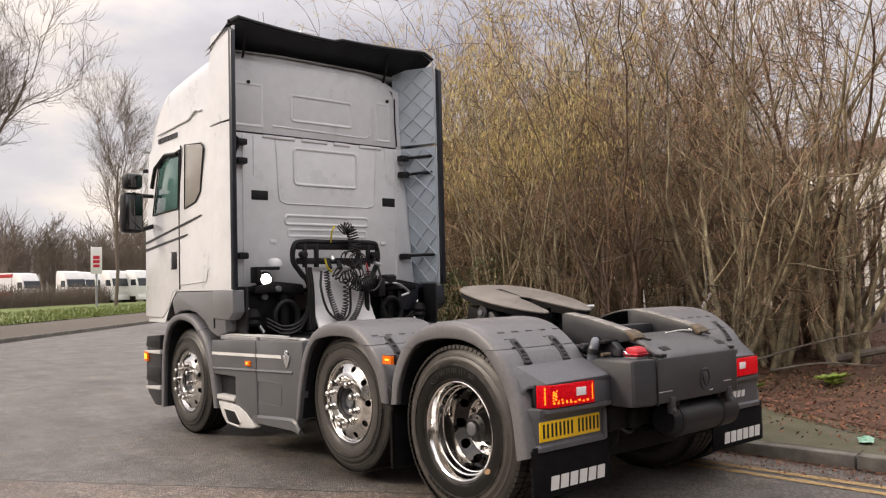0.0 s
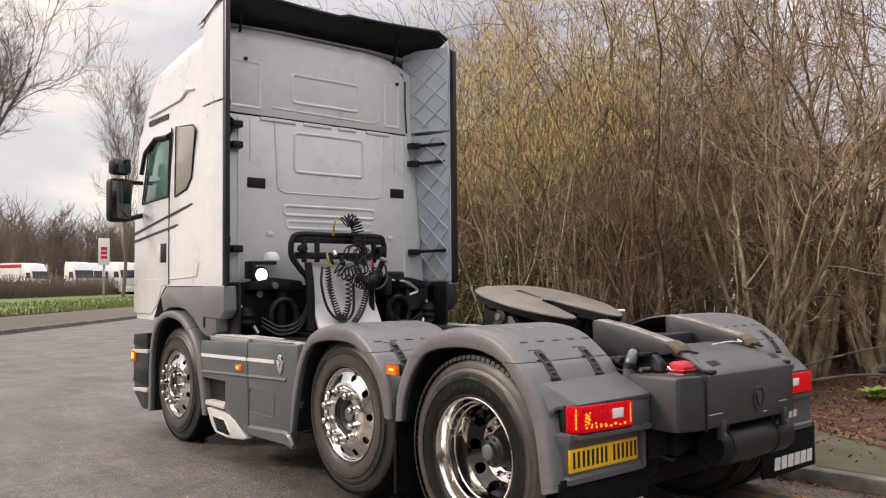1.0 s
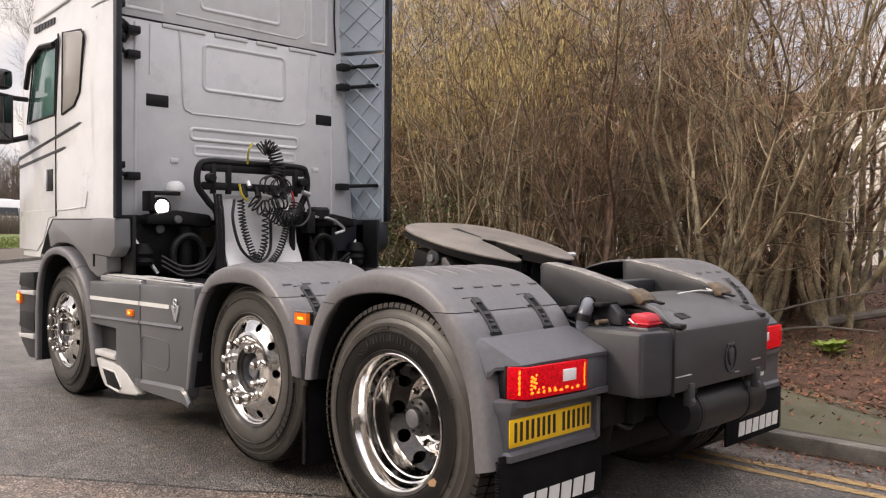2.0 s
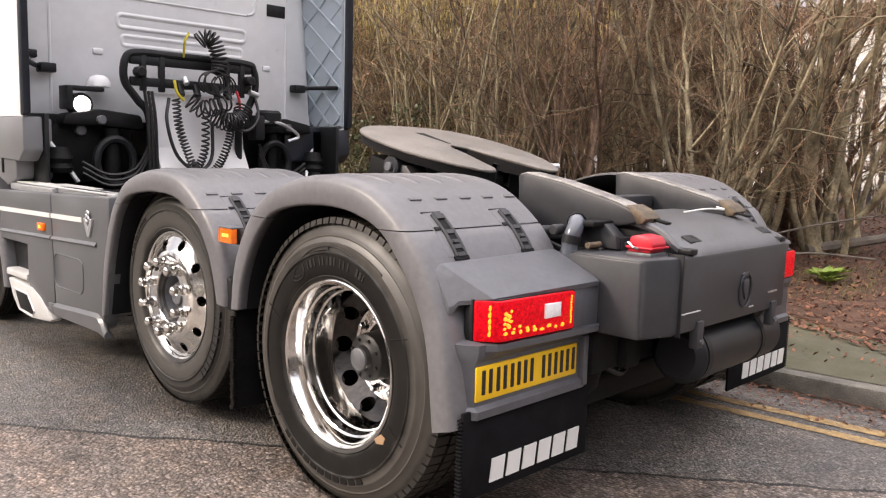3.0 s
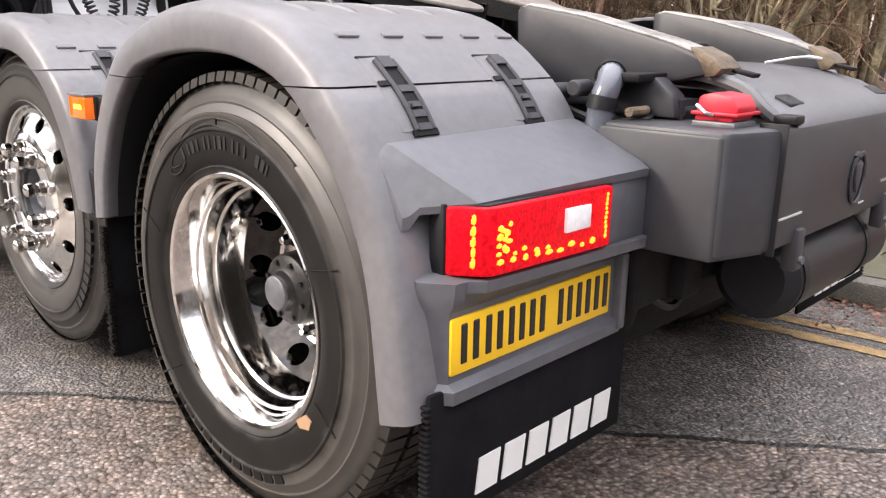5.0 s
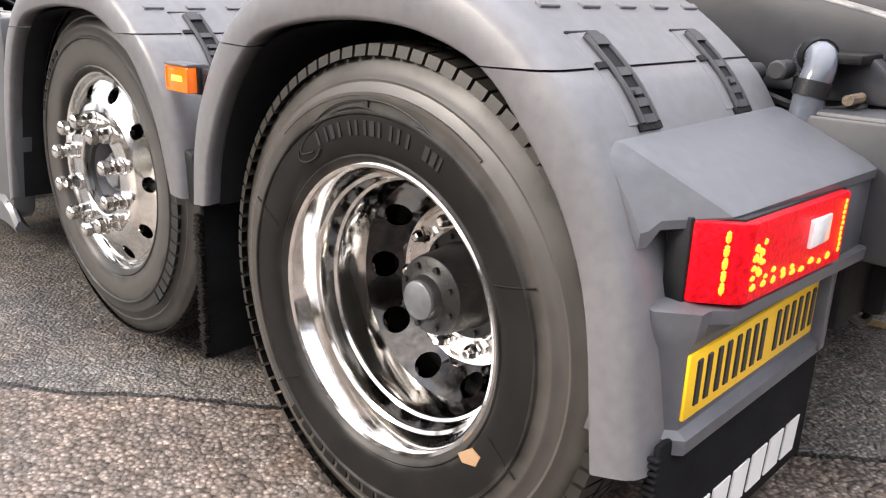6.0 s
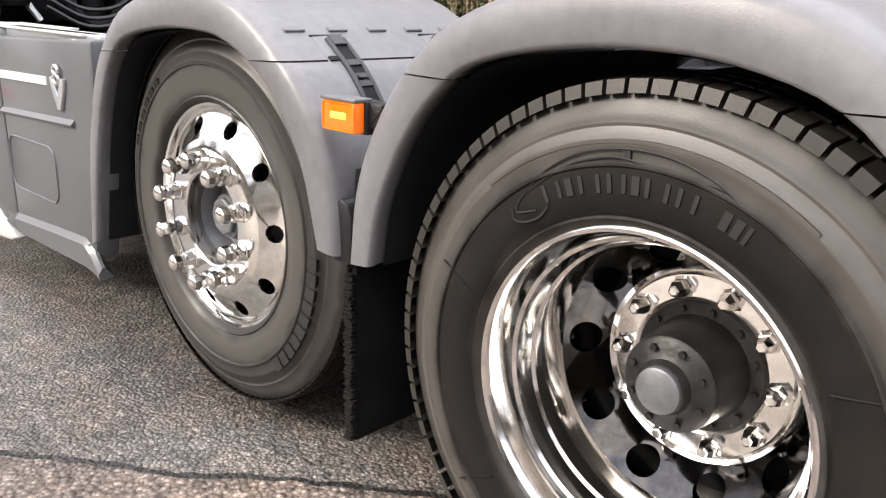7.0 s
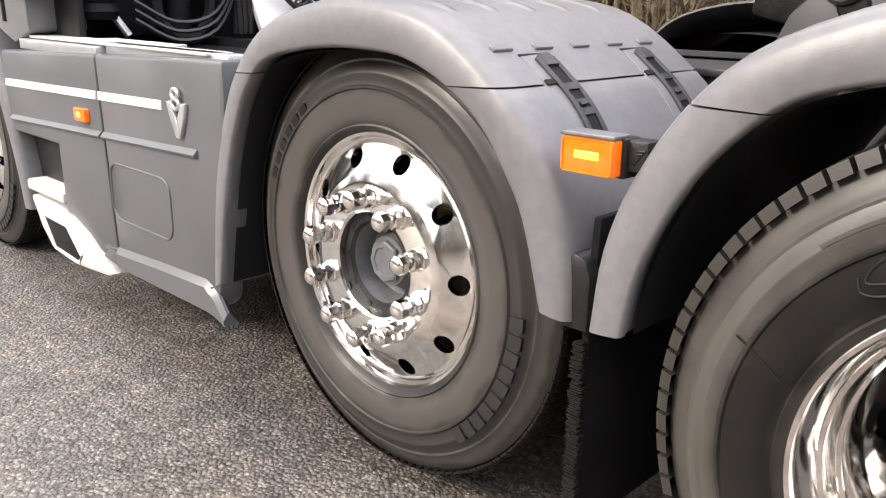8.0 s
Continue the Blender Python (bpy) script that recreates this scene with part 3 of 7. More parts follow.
def ring_with_holes(profile, i0, i1, phase, holes=10, n=120, rh=0.031, rr=None, hc=None):
    """A lathed face with round holes through the band between the profile's points i0 and i1."""
    pr0, pr1 = profile[:i0 + 1], profile[i1:]
    bm = lathe(pr0, n)
    lathe(pr1, n, bm)
    (xa, ra), (xb, rb) = profile[i0], profile[i1]
    rm = hc or (ra + rb) / 2
    rr = rr or rh

    def xat(r):
        prof = profile[i0:i1 + 1]
        for (x0, r0), (x1, r1) in zip(prof, prof[1:]):
            if min(r0, r1) - 1e-9 <= r <= max(r0, r1) + 1e-9:
                return x0 + (x1 - x0) * ((r - r0) / (r1 - r0) if abs(r1 - r0) > 1e-9 else 0)
        return xb

    seg = n // holes
    for h in range(holes):
        a0 = 2 * math.pi * (h + phase) / holes
        border = []
        for t in range(seg + 1):
            a = a0 + (t / seg - 0.5) * 2 * math.pi / holes
            border.append((ra, a))
        for t in range(1, 6):
            border.append((ra + (rb - ra) * t / 6, a0 + math.pi / holes))
        for t in range(seg + 1):
            a = a0 + (0.5 - t / seg) * 2 * math.pi / holes
            border.append((rb, a))
        for t in range(1, 6):
            border.append((rb + (ra - rb) * t / 6, a0 - math.pi / holes))
        m = len(border)
        outer, inner, deep = [], [], []
        for r, a in border:
            outer.append(bm.verts.new((xat(r), r * math.cos(a), r * math.sin(a))))
            dy, dz = r * math.cos(a - a0) - rm, r * math.sin(a - a0)
            q = math.atan2(dz, dy)
            y, z = rm + rr * math.cos(q), rh * math.sin(q)
            rad, aa = math.hypot(y, z), math.atan2(z, y) + a0
            inner.append(bm.verts.new((xat(rad) + 0.002, rad * math.cos(aa), rad * math.sin(aa))))
            deep.append(bm.verts.new((xat(rad) + 0.018, rad * math.cos(aa), rad * math.sin(aa))))
        for t in range(m):
            s = (t + 1) % m
            bm.faces.new((outer[t], outer[s], inner[s], inner[t]))
            bm.faces.new((inner[t], inner[s], deep[s], deep[t]))
    bmesh.ops.remove_doubles(bm, verts=bm.verts, dist=0.0002)
    return bm


def flatten(bm, floor=-0.511):
    """The tyre's foot pressed flat by the ground."""
    for v in bm.verts:
        v.co.z = max(v.co.z, floor)
    return bm


def drive_wheel():
    """The twin drive wheel: the outer one with its deep chrome dish, the inner one behind it."""
    dish = [(0.055, 0.297), (0.012, 0.306), (0.004, 0.304), (0.0, 0.298), (0.004, 0.291), (0.012, 0.286), (0.058, 0.273), (0.063, 0.266), (0.068, 0.2645), (0.098, 0.259), (0.103, 0.253),
            (0.108, 0.2515), (0.140, 0.249), (0.152, 0.2485), (0.160, 0.248), (0.168, 0.2478), (0.176, 0.2476), (0.184, 0.2475), (0.252, 0.184), (0.258, 0.176), (0.254, 0.170), (0.253, 0.130), (0.257, 0.122), (0.275, 0.120)]
    w = part("wheel", lathe(dish[:18], 120), M_CHROME, truck, "deep-dish polished chrome drive wheel", 25)
    part("disc", ring_with_holes(dish[17:19], 0, 1, 0.0, rh=0.0315, rr=0.0225, hc=0.2175), M_DISC_REFLECT, w, "chrome disc with round holes, dark reflection put into its colour", 25)
    part("nut_ring", lathe(dish[18:], 120), M_CHROME, w, "polished nut ring", 25)
    t = part("tyre", flatten(lathe(tyre_profile(0.509, 0.30, 0.294), 96)), M_TYRE, w, "black drive tyre with lugged tread and raised lettering bars")
    t.location = (-0.012, 0, 0)
    share(t, pose(0.335, 0, 0), w)
    td = stuff_part("tread", flatten(tread_bm(0.525, 0.30, 0.294, True)), M_TYRE, w)
    td.location = (-0.012, 0, 0)
    tagged(share(td, pose(0.335, 0, 0), w), kind="stuff")
    part("inner_rim", lathe([(0.355, 0.292), (0.352, 0.25), (0.60, 0.25), (0.625, 0.292)], 40), M_BLACK, w)
    bars = [(62, 67.5), (69, 71), (73, 79), (81, 86), (87.5, 89.5), (91, 97), (99, 104), (110, 112), (113, 115), (116, 117)]
    strokes = [q for a, b in bars for q in (((a, a + 1.1), (b - 1.1, b)) if b - a > 3 else ((a, b),))]
    stuff_part("sidewall_mark", arc_bars(strokes, -0.0125, 0.354, 0.028, 0.0013), M_MARK, w)
    stuff_part("sidewall_mark", arc_bars([(245 + k * 6.2, 245 + k * 6.2 + 4.6) for k in range(11)], -0.0095, 0.402, 0.022, 0.002), M_RUBBER, w)
    stuff_part("sidewall_band", arc_bars([(48 + k * 6, 54 + k * 6) for k in range(13)], -0.009, 0.428, 0.006, 0.001), M_TYRE, w)
    def ridge(pts):
        line = arc_pts([polar(r, a, -0.0125) for r, a in pts], 4)
        return tube(line, 0.0018, 5)
    for pts in (((.382, 56), (.402, 64), (.416, 74), (.420, 85), (.418, 96), (.408, 107), (.392, 114)),
                ((.350, 58), (.364, 52), (.380, 55), (.388, 61), (.402, 72), (.407, 83), (.398, 92), (.396, 100), (.404, 108), (.396, 112)),
                ((.348, 62), (.338, 58), (.342, 53), (.356, 50), (.374, 51))):
        stuff_part("sidewall_ridge", ridge(pts), M_MARK, w)
    stuff_part("sidewall_ridge", arc_bars([(85.2, 86.8)], -0.0105, 0.398, 0.022, 0.0022), M_MARK, w)
    for a in (20, 154, 205, 318):
        stuff_part("sidewall_ridge", ridge(((.335, a), (.38, a + 2), (.42, a + 3))), M_RUBBER, w)
    drum = lathe([(0.285, 0.125), (0.258, 0.125), (0.253, 0.121), (0.251, 0.098), (0.238, 0.094), (0.160, 0.089), (0.147, 0.086), (0.141, 0.079), (0.139, 0.062), (0.132, 0.050), (0.120, 0.045), (0.116, 0.043), (0.112, 0.038), (0.110, 0.0005)], 48)
    part("hub", drum, M_HUBDARK, w, "dark oily axle hub with grey cap")
    part("hub_cap", lathe([(0.118, 0.042), (0.108, 0.041), (0.105, 0.036), (0.105, 0.0005)], 32), M_HUB, w, "grey round cap")
    nb = tube([(0.265, 0, 0), (0.253, 0, 0), (0.251, 0, 0), (0.231, 0, 0), (0.227, 0, 0), (0.216, 0, 0), (0.214, 0, 0)], 0.02, 6, True,
              radii=[0.023, 0.023, 0.017, 0.017, 0.015, 0.011, 0.008])
    first = part("wheel_nut", nb, M_CHROME, w, "chrome wheel nut", 30)
    for k in range(10):
        m = pose(*polar(0.148, k * 36))
        if k == 0:
            first.matrix_basis = m
        else:
            share(first, m, w)
    hb = part("hub_bolt", cyl((0.18, 0, 0), (0.168, 0, 0), 0.0068, 6), M_HUBDARK, w, smooth=0)
    for k in range(12):
        m = pose(*polar(0.110, k * 30 + 8, 0.075))
        if k == 0:
            hb.matrix_basis = m
        else:
            share(hb, m, w)
    for k in range(8):
        share(hb, pose(*polar(0.070, k * 45 + 20, -0.036)), w)
    chip = part("scuff_patch", prism([(0.31 + 0.012, -0.02), (0.345, -0.028), (0.352, -0.005), (0.33, 0.02), (0.312, 0.016)], "x", -0.0125, -0.006), mat("bare_tan_scuff", (0.35, 0.22, 0.12), 0.8), w, "tan scuffed patch")
    chip.matrix_basis = pose(0, 0, 0, 218, 0, 0)
    return w


MID_HUB = (-1.19, 1.299, 0.570)
steer = steer_wheel()
steer.matrix_basis = pose(*MID_HUB)
copy_thing(steer, pose(-1.19, 4.11, 0.515, 20))
copy_thing(steer, pose(1.19, 1.299, 0.570, 0, 0, 180))
copy_thing(steer, pose(1.19, 4.11, 0.515, 0, 0, 180))
drive = drive_wheel()
drive.matrix_basis = pose(-1.222, 0.045, 0.512)
copy_thing(drive, pose(1.222, 0.045, 0.512, 0, 0, 180))
for y, z in ((0.045, 0.512), (1.299, 0.570), (4.11, 0.515)):
    part("axle", cyl((-0.95, y, z), (0.95, y, z), 0.07, 16), M_IRON, truck)


# fenders
REAR_IN = [(.611, .622), (.585, .75), (.510, .90), (.412, 1.002), (.33, 1.040), (.20, 1.064), (.06, 1.072), (-.08, 1.060), (-.215, 1.017), (-.313, .926), (-.395, .815), (-.450, .67), (-.484, .414)]
REAR_OUT = [(.686, .613), (.670, .76), (.630, .875), (.548, 1.004), (.43, 1.100), (.22, 1.168), (.0, 1.178), (-.19, 1.135), (-.358, 1.020), (-.440, .915), (-.504, .79), (-.546, .65), (-.576, .44)]
MID_IN = [(1.877, .392), (1.812, .676), (1.734, .874), (1.655, .974), (1.573, 1.017), (1.401, 1.043), (1.251, 1.046), (1.130, 1.034), (1.022, .993), (.941, .938), (.878, .861), (.829, .778), (.782, .621)]
MID_OUT = [(1.928, .365), (1.893, .663), (1.832, .840), (1.761, .968), (1.63, 1.085), (1.436, 1.142), (1.25, 1.152), (1.055, 1.115), (.877, .998), (.800, .915), (.748, .82), (.722, .72), (.716, .614)]
FRONT_IN = [(4.56, .23), (4.55, .55), (4.52, .80), (4.44, .98), (4.32, 1.075), (4.16, 1.115), (4.0, 1.11), (3.85, 1.075), (3.72, 1.0), (3.60, .88), (3.50, .72), (3.42, .5), (3.38, .33)]
FRONT_OUT = [(4.64, .21), (4.63, .55), (4.60, .83), (4.50, 1.04), (4.36, 1.14), (4.18, 1.178), (4.0, 1.175), (3.82, 1.13), (3.66, 1.04), (3.52, .92), (3.42, .74), (3.35, .5), (3.32, .33)]


def refine(pts, k=4):
    return [(p.x, p.y) for p in arc_pts([(a, b, 0) for a, b in pts], k)]


def fender_piece(inner, outer, x_edge, x_in, i0, i1, gap0, gap1):
    """A stretch of an arched fender: thick rounded lip towards the outside, shell going inwards."""
    inn, out = refine(inner)[i0:i1 + 1], refine(outer)[i0:i1 + 1]
    s = 1 if x_in > x_edge else -1
    rings = []
    n = len(inn)
    for k in range(n):
        a, b = Vector((0, *inn[k])), Vector((0, *out[k]))
        if k == 0 and gap0:
            a2, b2 = Vector((0, *inn[1])), Vector((0, *out[1]))
            a, b = a.lerp(a2, gap0), b.lerp(b2, gap0)
        if k == n - 1 and gap1:
            a2, b2 = Vector((0, *inn[-2])), Vector((0, *out[-2]))
            a, b = a.lerp(a2, gap1), b.lerp(b2, gap1)

        def at(f, dx, drop=0.0):
            p = a.lerp(b, f)
            return (x_edge + s * dx, p.y, p.z - drop)
        ring = [at(0.92, 0.66), at(0.10, 0.03), at(0.0, 0.016), at(0.03, 0.004), at(0.10, 0.0), at(0.45, 0.0), at(0.74, 0.003), at(0.87, 0.010), at(0.95, 0.024), at(0.99, 0.044), at(1.0, 0.075), at(1.0, abs(x_in - x_edge))]
        ring[0] = (x_in, *a.lerp(b, 0.92)[1:])
        rings.append(ring)
    return loft(rings, closed=True, caps=True)


def fender(inner, outer, x_edge, x_in, label):
    """Front piece, top cover and rear piece, parted by thin seams."""
    a, b = 12, 32
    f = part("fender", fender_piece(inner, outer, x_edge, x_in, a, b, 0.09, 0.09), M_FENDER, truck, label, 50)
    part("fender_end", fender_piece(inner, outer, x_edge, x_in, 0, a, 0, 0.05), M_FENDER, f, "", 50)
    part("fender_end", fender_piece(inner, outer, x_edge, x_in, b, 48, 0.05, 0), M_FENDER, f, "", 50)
    lo = refine(inner)
    liner = [[(x, p[0], p[1] - 0.004) for x in (x_edge + (0.04 if x_in > x_edge else -0.04), x_in + (0.13 if x_in > x_edge else -0.13))] for p in lo]
    part("liner", loft(liner), M_BLACK, f, "black inner liner")
    return f


def on_profile(outer, y):
    """Height and slope of the top surface at y."""
    pr = refine(outer)
    for (y0, z0), (y1, z1) in zip(pr, pr[1:]):
        if min(y0, y1) <= y <= max(y0, y1) and abs(y1 - y0) > 1e-6:
            return z0 + (z1 - z0) * (y - y0) / (y1 - y0), math.atan2(z1 - z0, y1 - y0)
    return pr[-1][1], 0


def strap(parent, outer, x, s, length=0.198):
    """A black ladder strap over the rear seam of a fender cover, in a raised channel of the fender's own plastic."""
    pr = refine(outer)[26:]
    run = [0.0]
    for p, q in zip(pr, pr[1:]):
        run.append(run[-1] + math.dist(p, q))
    u_start = run[6] - 0.068

    def at(u, w, h):
        u = max(0.0, min(run[-1] - 1e-4, u + u_start))
        k = max(i for i in range(len(run) - 1) if run[i] <= u)
        f = (u - run[k]) / (run[k + 1] - run[k])
        y, z = pr[k][0] + (pr[k + 1][0] - pr[k][0]) * f, pr[k][1] + (pr[k + 1][1] - pr[k][1]) * f
        t = Vector((0, pr[k + 1][0] - pr[k][0], pr[k + 1][1] - pr[k][1])).normalized()
        nrm = Vector((0, -t.z, t.y))
        nrm = -nrm if nrm.z < 0 else nrm
        return Vector((x + s * w, y, z)) + nrm * h

    def bar(u0, u1, w0, w1, h0, h1, e=0.002, lo=None):
        n = max(2, int((u1 - u0) / 0.015) + 1)
        e = min(e, (w1 - w0) / 4)
        rings = []
        for i in range(n):
            u = u0 + (u1 - u0) * i / (n - 1)
            rings.append([at(u, w0, h0), at(u, w0, h1 - e), at(u, w0 + e, h1), at(u, w1 - e, h1 if lo is None else lo), at(u, w1, (h1 if lo is None else lo) - e), at(u, w1, h0)])
        return loft(rings, closed=True, caps=True)
    ln = length
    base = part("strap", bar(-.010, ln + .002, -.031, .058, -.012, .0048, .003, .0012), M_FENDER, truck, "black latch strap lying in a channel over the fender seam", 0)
    part("strap_channel", bar(-.015, -.0105, -.033, .060, -.012, .0026), M_IRON, base, "", 0)
    part("strap_slot", bar(.004, ln, -.024, .024, -.010, .0054), M_IRON, base, "", 0)
    for w0, w1 in ((-.028, -.0165), (.0165, .028)):
        part("strap_rail", bar(.002, ln + .002, w0, w1, -.010, .0096, .003), M_STRAP, base, "", 30)
    for u, w, h in ((-.004, .030, .0112), (.074, .016, .0094), (.112, .012, .0080), (.132, .014, .0090), (ln - .010, .014, .0098)):
        part("strap_bar", bar(u, u + w, -.0175, .0175, -.010, h), M_STRAP, base, "", 0)
    part("strap_bar", bar(.058, .070, .026, .054, -.006, .0058), M_IRON, base, "dark gap at the seam", 0)
    part("strap_catch", bar(.118, .127, -.004, .012, .002, .0125), M_STRAP, base, "small hooked catch", 0)
    part("strap_foot", bar(ln + .001, ln + .014, -.034, .032, -.012, .0066, .003), M_IRON, base, "", 0)
    return base


def cover_ribs(f, outer, xs, k):
    """A row of short raised nubs across the rear of the cover, each at the end of a long shallow ridge."""
    pr = refine(outer)
    y, z = pr[k]
    sl = math.degrees(math.atan2(pr[k][1] - pr[k + 1][1], pr[k][0] - pr[k + 1][0]))
    for x in xs:
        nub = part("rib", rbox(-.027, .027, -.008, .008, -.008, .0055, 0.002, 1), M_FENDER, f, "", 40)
        nub.matrix_basis = pose(x, y, z, sl, 0, 0)
        rings = []
        for j in range(k - 13, k - 1):
            yy, zz = pr[j]
            h = 0.0030 if k - 13 < j < k - 2 else -0.003
            rings.append([(x - 0.020, yy, zz - 0.004), (x - 0.012, yy, zz + h), (x + 0.012, yy, zz + h), (x + 0.020, yy, zz - 0.004)])
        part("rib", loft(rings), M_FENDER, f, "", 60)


LBL_F = "dark grey plastic wheel fender with latched top cover"
for s in (-1, 1):
    rf = fender(REAR_IN, REAR_OUT, s * 1.262, s * 0.60, LBL_F)
    mf = fender(MID_IN, MID_OUT, s * 1.260, s * 0.60, LBL_F)
    ff = fender(FRONT_IN, FRONT_OUT, s * 1.262, s * 0.95, "dark grey front wheel arch trim")
    for x in (1.086, 0.752):
        strap(rf, REAR_OUT, s * x, s, 0.170)
        strap(mf, MID_OUT, s * x, s)
    cover_ribs(rf, REAR_OUT, [s * (1.115 - .12 * k) for k in range(5)], 29)
    cover_ribs(mf, MID_OUT, [s * (1.175 - .12 * k) for k in range(5)], 30)

# tail lamp housings, plate, mud flaps
def slant_bars(x0, x1, z0, z1, n, y, name, parent, label=""):
    """A word shown as plain slanted bars."""
    w = (x1 - x0) / n
    for k in range(n):
        a = x0 + k * w
        part(name, prism([(a + 0.004, z0), (a + w - 0.012, z0), (a + w - 0.002, z1), (a + 0.014, z1)], "y", y - 0.002, y + 0.001), M_WHITE, parent, label, 0)


def tail(s):
    def X(x):
        return s * x
    # the hood over the lamp; a crease parts its sloping top from the slanting facet at its outer end
    right = [(-.434, .912), (-.444, .936), (-.456, .934), (-.55, .893), (-.622, .862), (-.645, .847), (-.643, .830), (-.40, .828)]
    crease = [(-.431, .905), (-.441, .928), (-.452, .925), (-.520, .887), (-.578, .851), (-.604, .834), (-.601, .821), (-.40, .818)]
    left = [(-.425, .890), (-.436, .914), (-.446, .908), (-.460, .888), (-.488, .850), (-.512, .822), (-.512, .808), (-.40, .806)]
    crease_x = (1.194, 1.192, 1.188, 1.164, 1.136, 1.122, 1.122, 1.122)
    tip = [(y, z - (.024 if k == 6 else .014 if k == 5 else 0)) for k, (y, z) in enumerate(left)]
    notch = [(y * .84 + v * .16, z * .84 + w * .16) for (y, z), (v, w) in zip(left, crease)]
    rings = [[(X(1.226), y + .014, z - .010) for y, z in tip], [(X(1.222), y + .004, z - .003) for y, z in tip], [(X(1.212), y - .003, z) for y, z in tip],
             [(X(1.212 * .84 + x * .16), y, z) for x, (y, z) in zip(crease_x, notch)],
             [(X(x + .005), y + .003, z - .001) for x, (y, z) in zip(crease_x, crease)], [(X(x - .008), y - .001, z) for x, (y, z) in zip(crease_x, crease)],
             [(X(.64), y, z) for y, z in right], [(X(.616), y + .004, z - .003) for y, z in right], [(X(.606), y + .014, z - .009) for y, z in right], [(X(.602), y + .03, z - .018) for y, z in right]]
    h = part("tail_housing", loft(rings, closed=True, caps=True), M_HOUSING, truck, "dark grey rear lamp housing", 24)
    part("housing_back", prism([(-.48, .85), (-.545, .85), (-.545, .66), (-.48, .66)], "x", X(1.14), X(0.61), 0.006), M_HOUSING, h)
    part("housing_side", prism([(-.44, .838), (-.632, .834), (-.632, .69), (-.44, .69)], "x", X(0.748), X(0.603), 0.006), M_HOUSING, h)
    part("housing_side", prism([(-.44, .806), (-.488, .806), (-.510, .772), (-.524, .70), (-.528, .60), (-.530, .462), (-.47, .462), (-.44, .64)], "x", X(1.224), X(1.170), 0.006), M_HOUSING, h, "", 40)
    low = [(-.50, .705), (-.560, .702), (-.635, .694), (-.636, .672), (-.592, .648), (-.584, .636), (-.584, .500), (-.600, .488), (-.598, .462), (-.50, .462)]
    def sill(x):
        """The ledge under the lamp follows the lamp's plan, the panel below it stays flat."""
        flank = max(0.0, x - 1.178) * 1.4
        back = max(.650 - (x - .62) * .052 if x <= 1.122 else .624 - (x - 1.122) * .90, .598 - flank)
        return [(X(x), -back + (.002 if k == 3 else 0.0) if k in (2, 3) else (y + flank if k else y), z) for k, (y, z) in enumerate(low)]
    lring = [sill(x) for x in (1.218, 1.212, 1.198, 1.178, 1.150, 1.122, 1.114, .62)] + [[(X(.604), y + .01, z) for _, y, z in sill(.62)]]
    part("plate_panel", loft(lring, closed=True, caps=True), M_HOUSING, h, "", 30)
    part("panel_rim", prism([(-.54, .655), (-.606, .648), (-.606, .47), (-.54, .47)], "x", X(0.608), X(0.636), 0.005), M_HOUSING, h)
    # lamp
    plan = [(X(.766), -.648), (X(1.114), -.631), (X(1.132), -.618), (X(1.166), -.570), (X(1.166), -.55), (X(.766), -.55)]
    lamp = part("tail_lamp", prism(plan, "z", .702, .827, 0.005), M_RED, truck, "lit red tail lamp cluster", 40)
    plan2 = [(X(.751), -.634), (X(1.116), -.616), (X(1.160), -.562), (X(1.172), -.560), (X(1.172), -.525), (X(.751), -.525)]
    part("lamp_frame", prism(plan2, "z", .696, .831, 0.003), M_BLACK, lamp)

    def xs(f):
        return X(1.166 - f * (1.166 - 0.757))

    a_, b_ = sorted((xs(0.60), xs(0.80)))
    part("clear_insert", rbox(a_, b_, -.6475, -.63, .752, .800, 0.003), M_CLEAR, lamp, "clear reversing lamp insert")
    rng = random.Random(9)
    led = bmesh.new()

    def glow(f, z, hw, hh):
        """One rounded lens of a lit segment, of slightly uneven size."""
        hw, hh = hw * rng.uniform(.95, 1.6), hh * rng.uniform(.95, 1.5)
        c = xs(f)
        ax = abs(c)
        yf = -.648 + .017 * (ax - .757) / .357 if ax < 1.114 else -.631 + .013 * (ax - 1.114) / .018 if ax < 1.132 else -.618 + .048 * (ax - 1.132) / .034
        b = bmesh.new()
        bmesh.ops.create_icosphere(b, subdivisions=1, radius=1.0)
        for v in b.verts:
            v.co = Vector((c + v.co.x * hw, yf + v.co.y * .004, z + v.co.z * hh))
        into(led, b)
    for k in range(5):
        glow(0.060, .726 + k * 0.0195, .0075, .0078)
        glow(0.060, .733 + k * 0.0195, .0040, .0040)
    for k in range(10):
        glow(0.930 + rng.uniform(-.004, .004), .726 + k * 0.0095, .0040, .0050)
    for k in range(11):
        glow((0.165, 0.215, 0.190)[k % 3] + rng.uniform(-.014, .014), .742 + k * 0.0052, .0066, .0052)
    for k in range(9):
        glow(0.165 + k * 0.083, .722 + rng.uniform(-.002, .006), .0085, .0055)
        if k < 5:
            glow(0.200 + k * 0.070 + rng.uniform(-.02, .02), .734 + rng.uniform(-.004, .012), .0058, .0046)
    if s < 0:
        stuff_part("led_strip", led, M_LED, lamp, "glowing amber lamp segments", 0)
    else:
        stuff_part("led_strip", led, M_RED, lamp, "", 0)
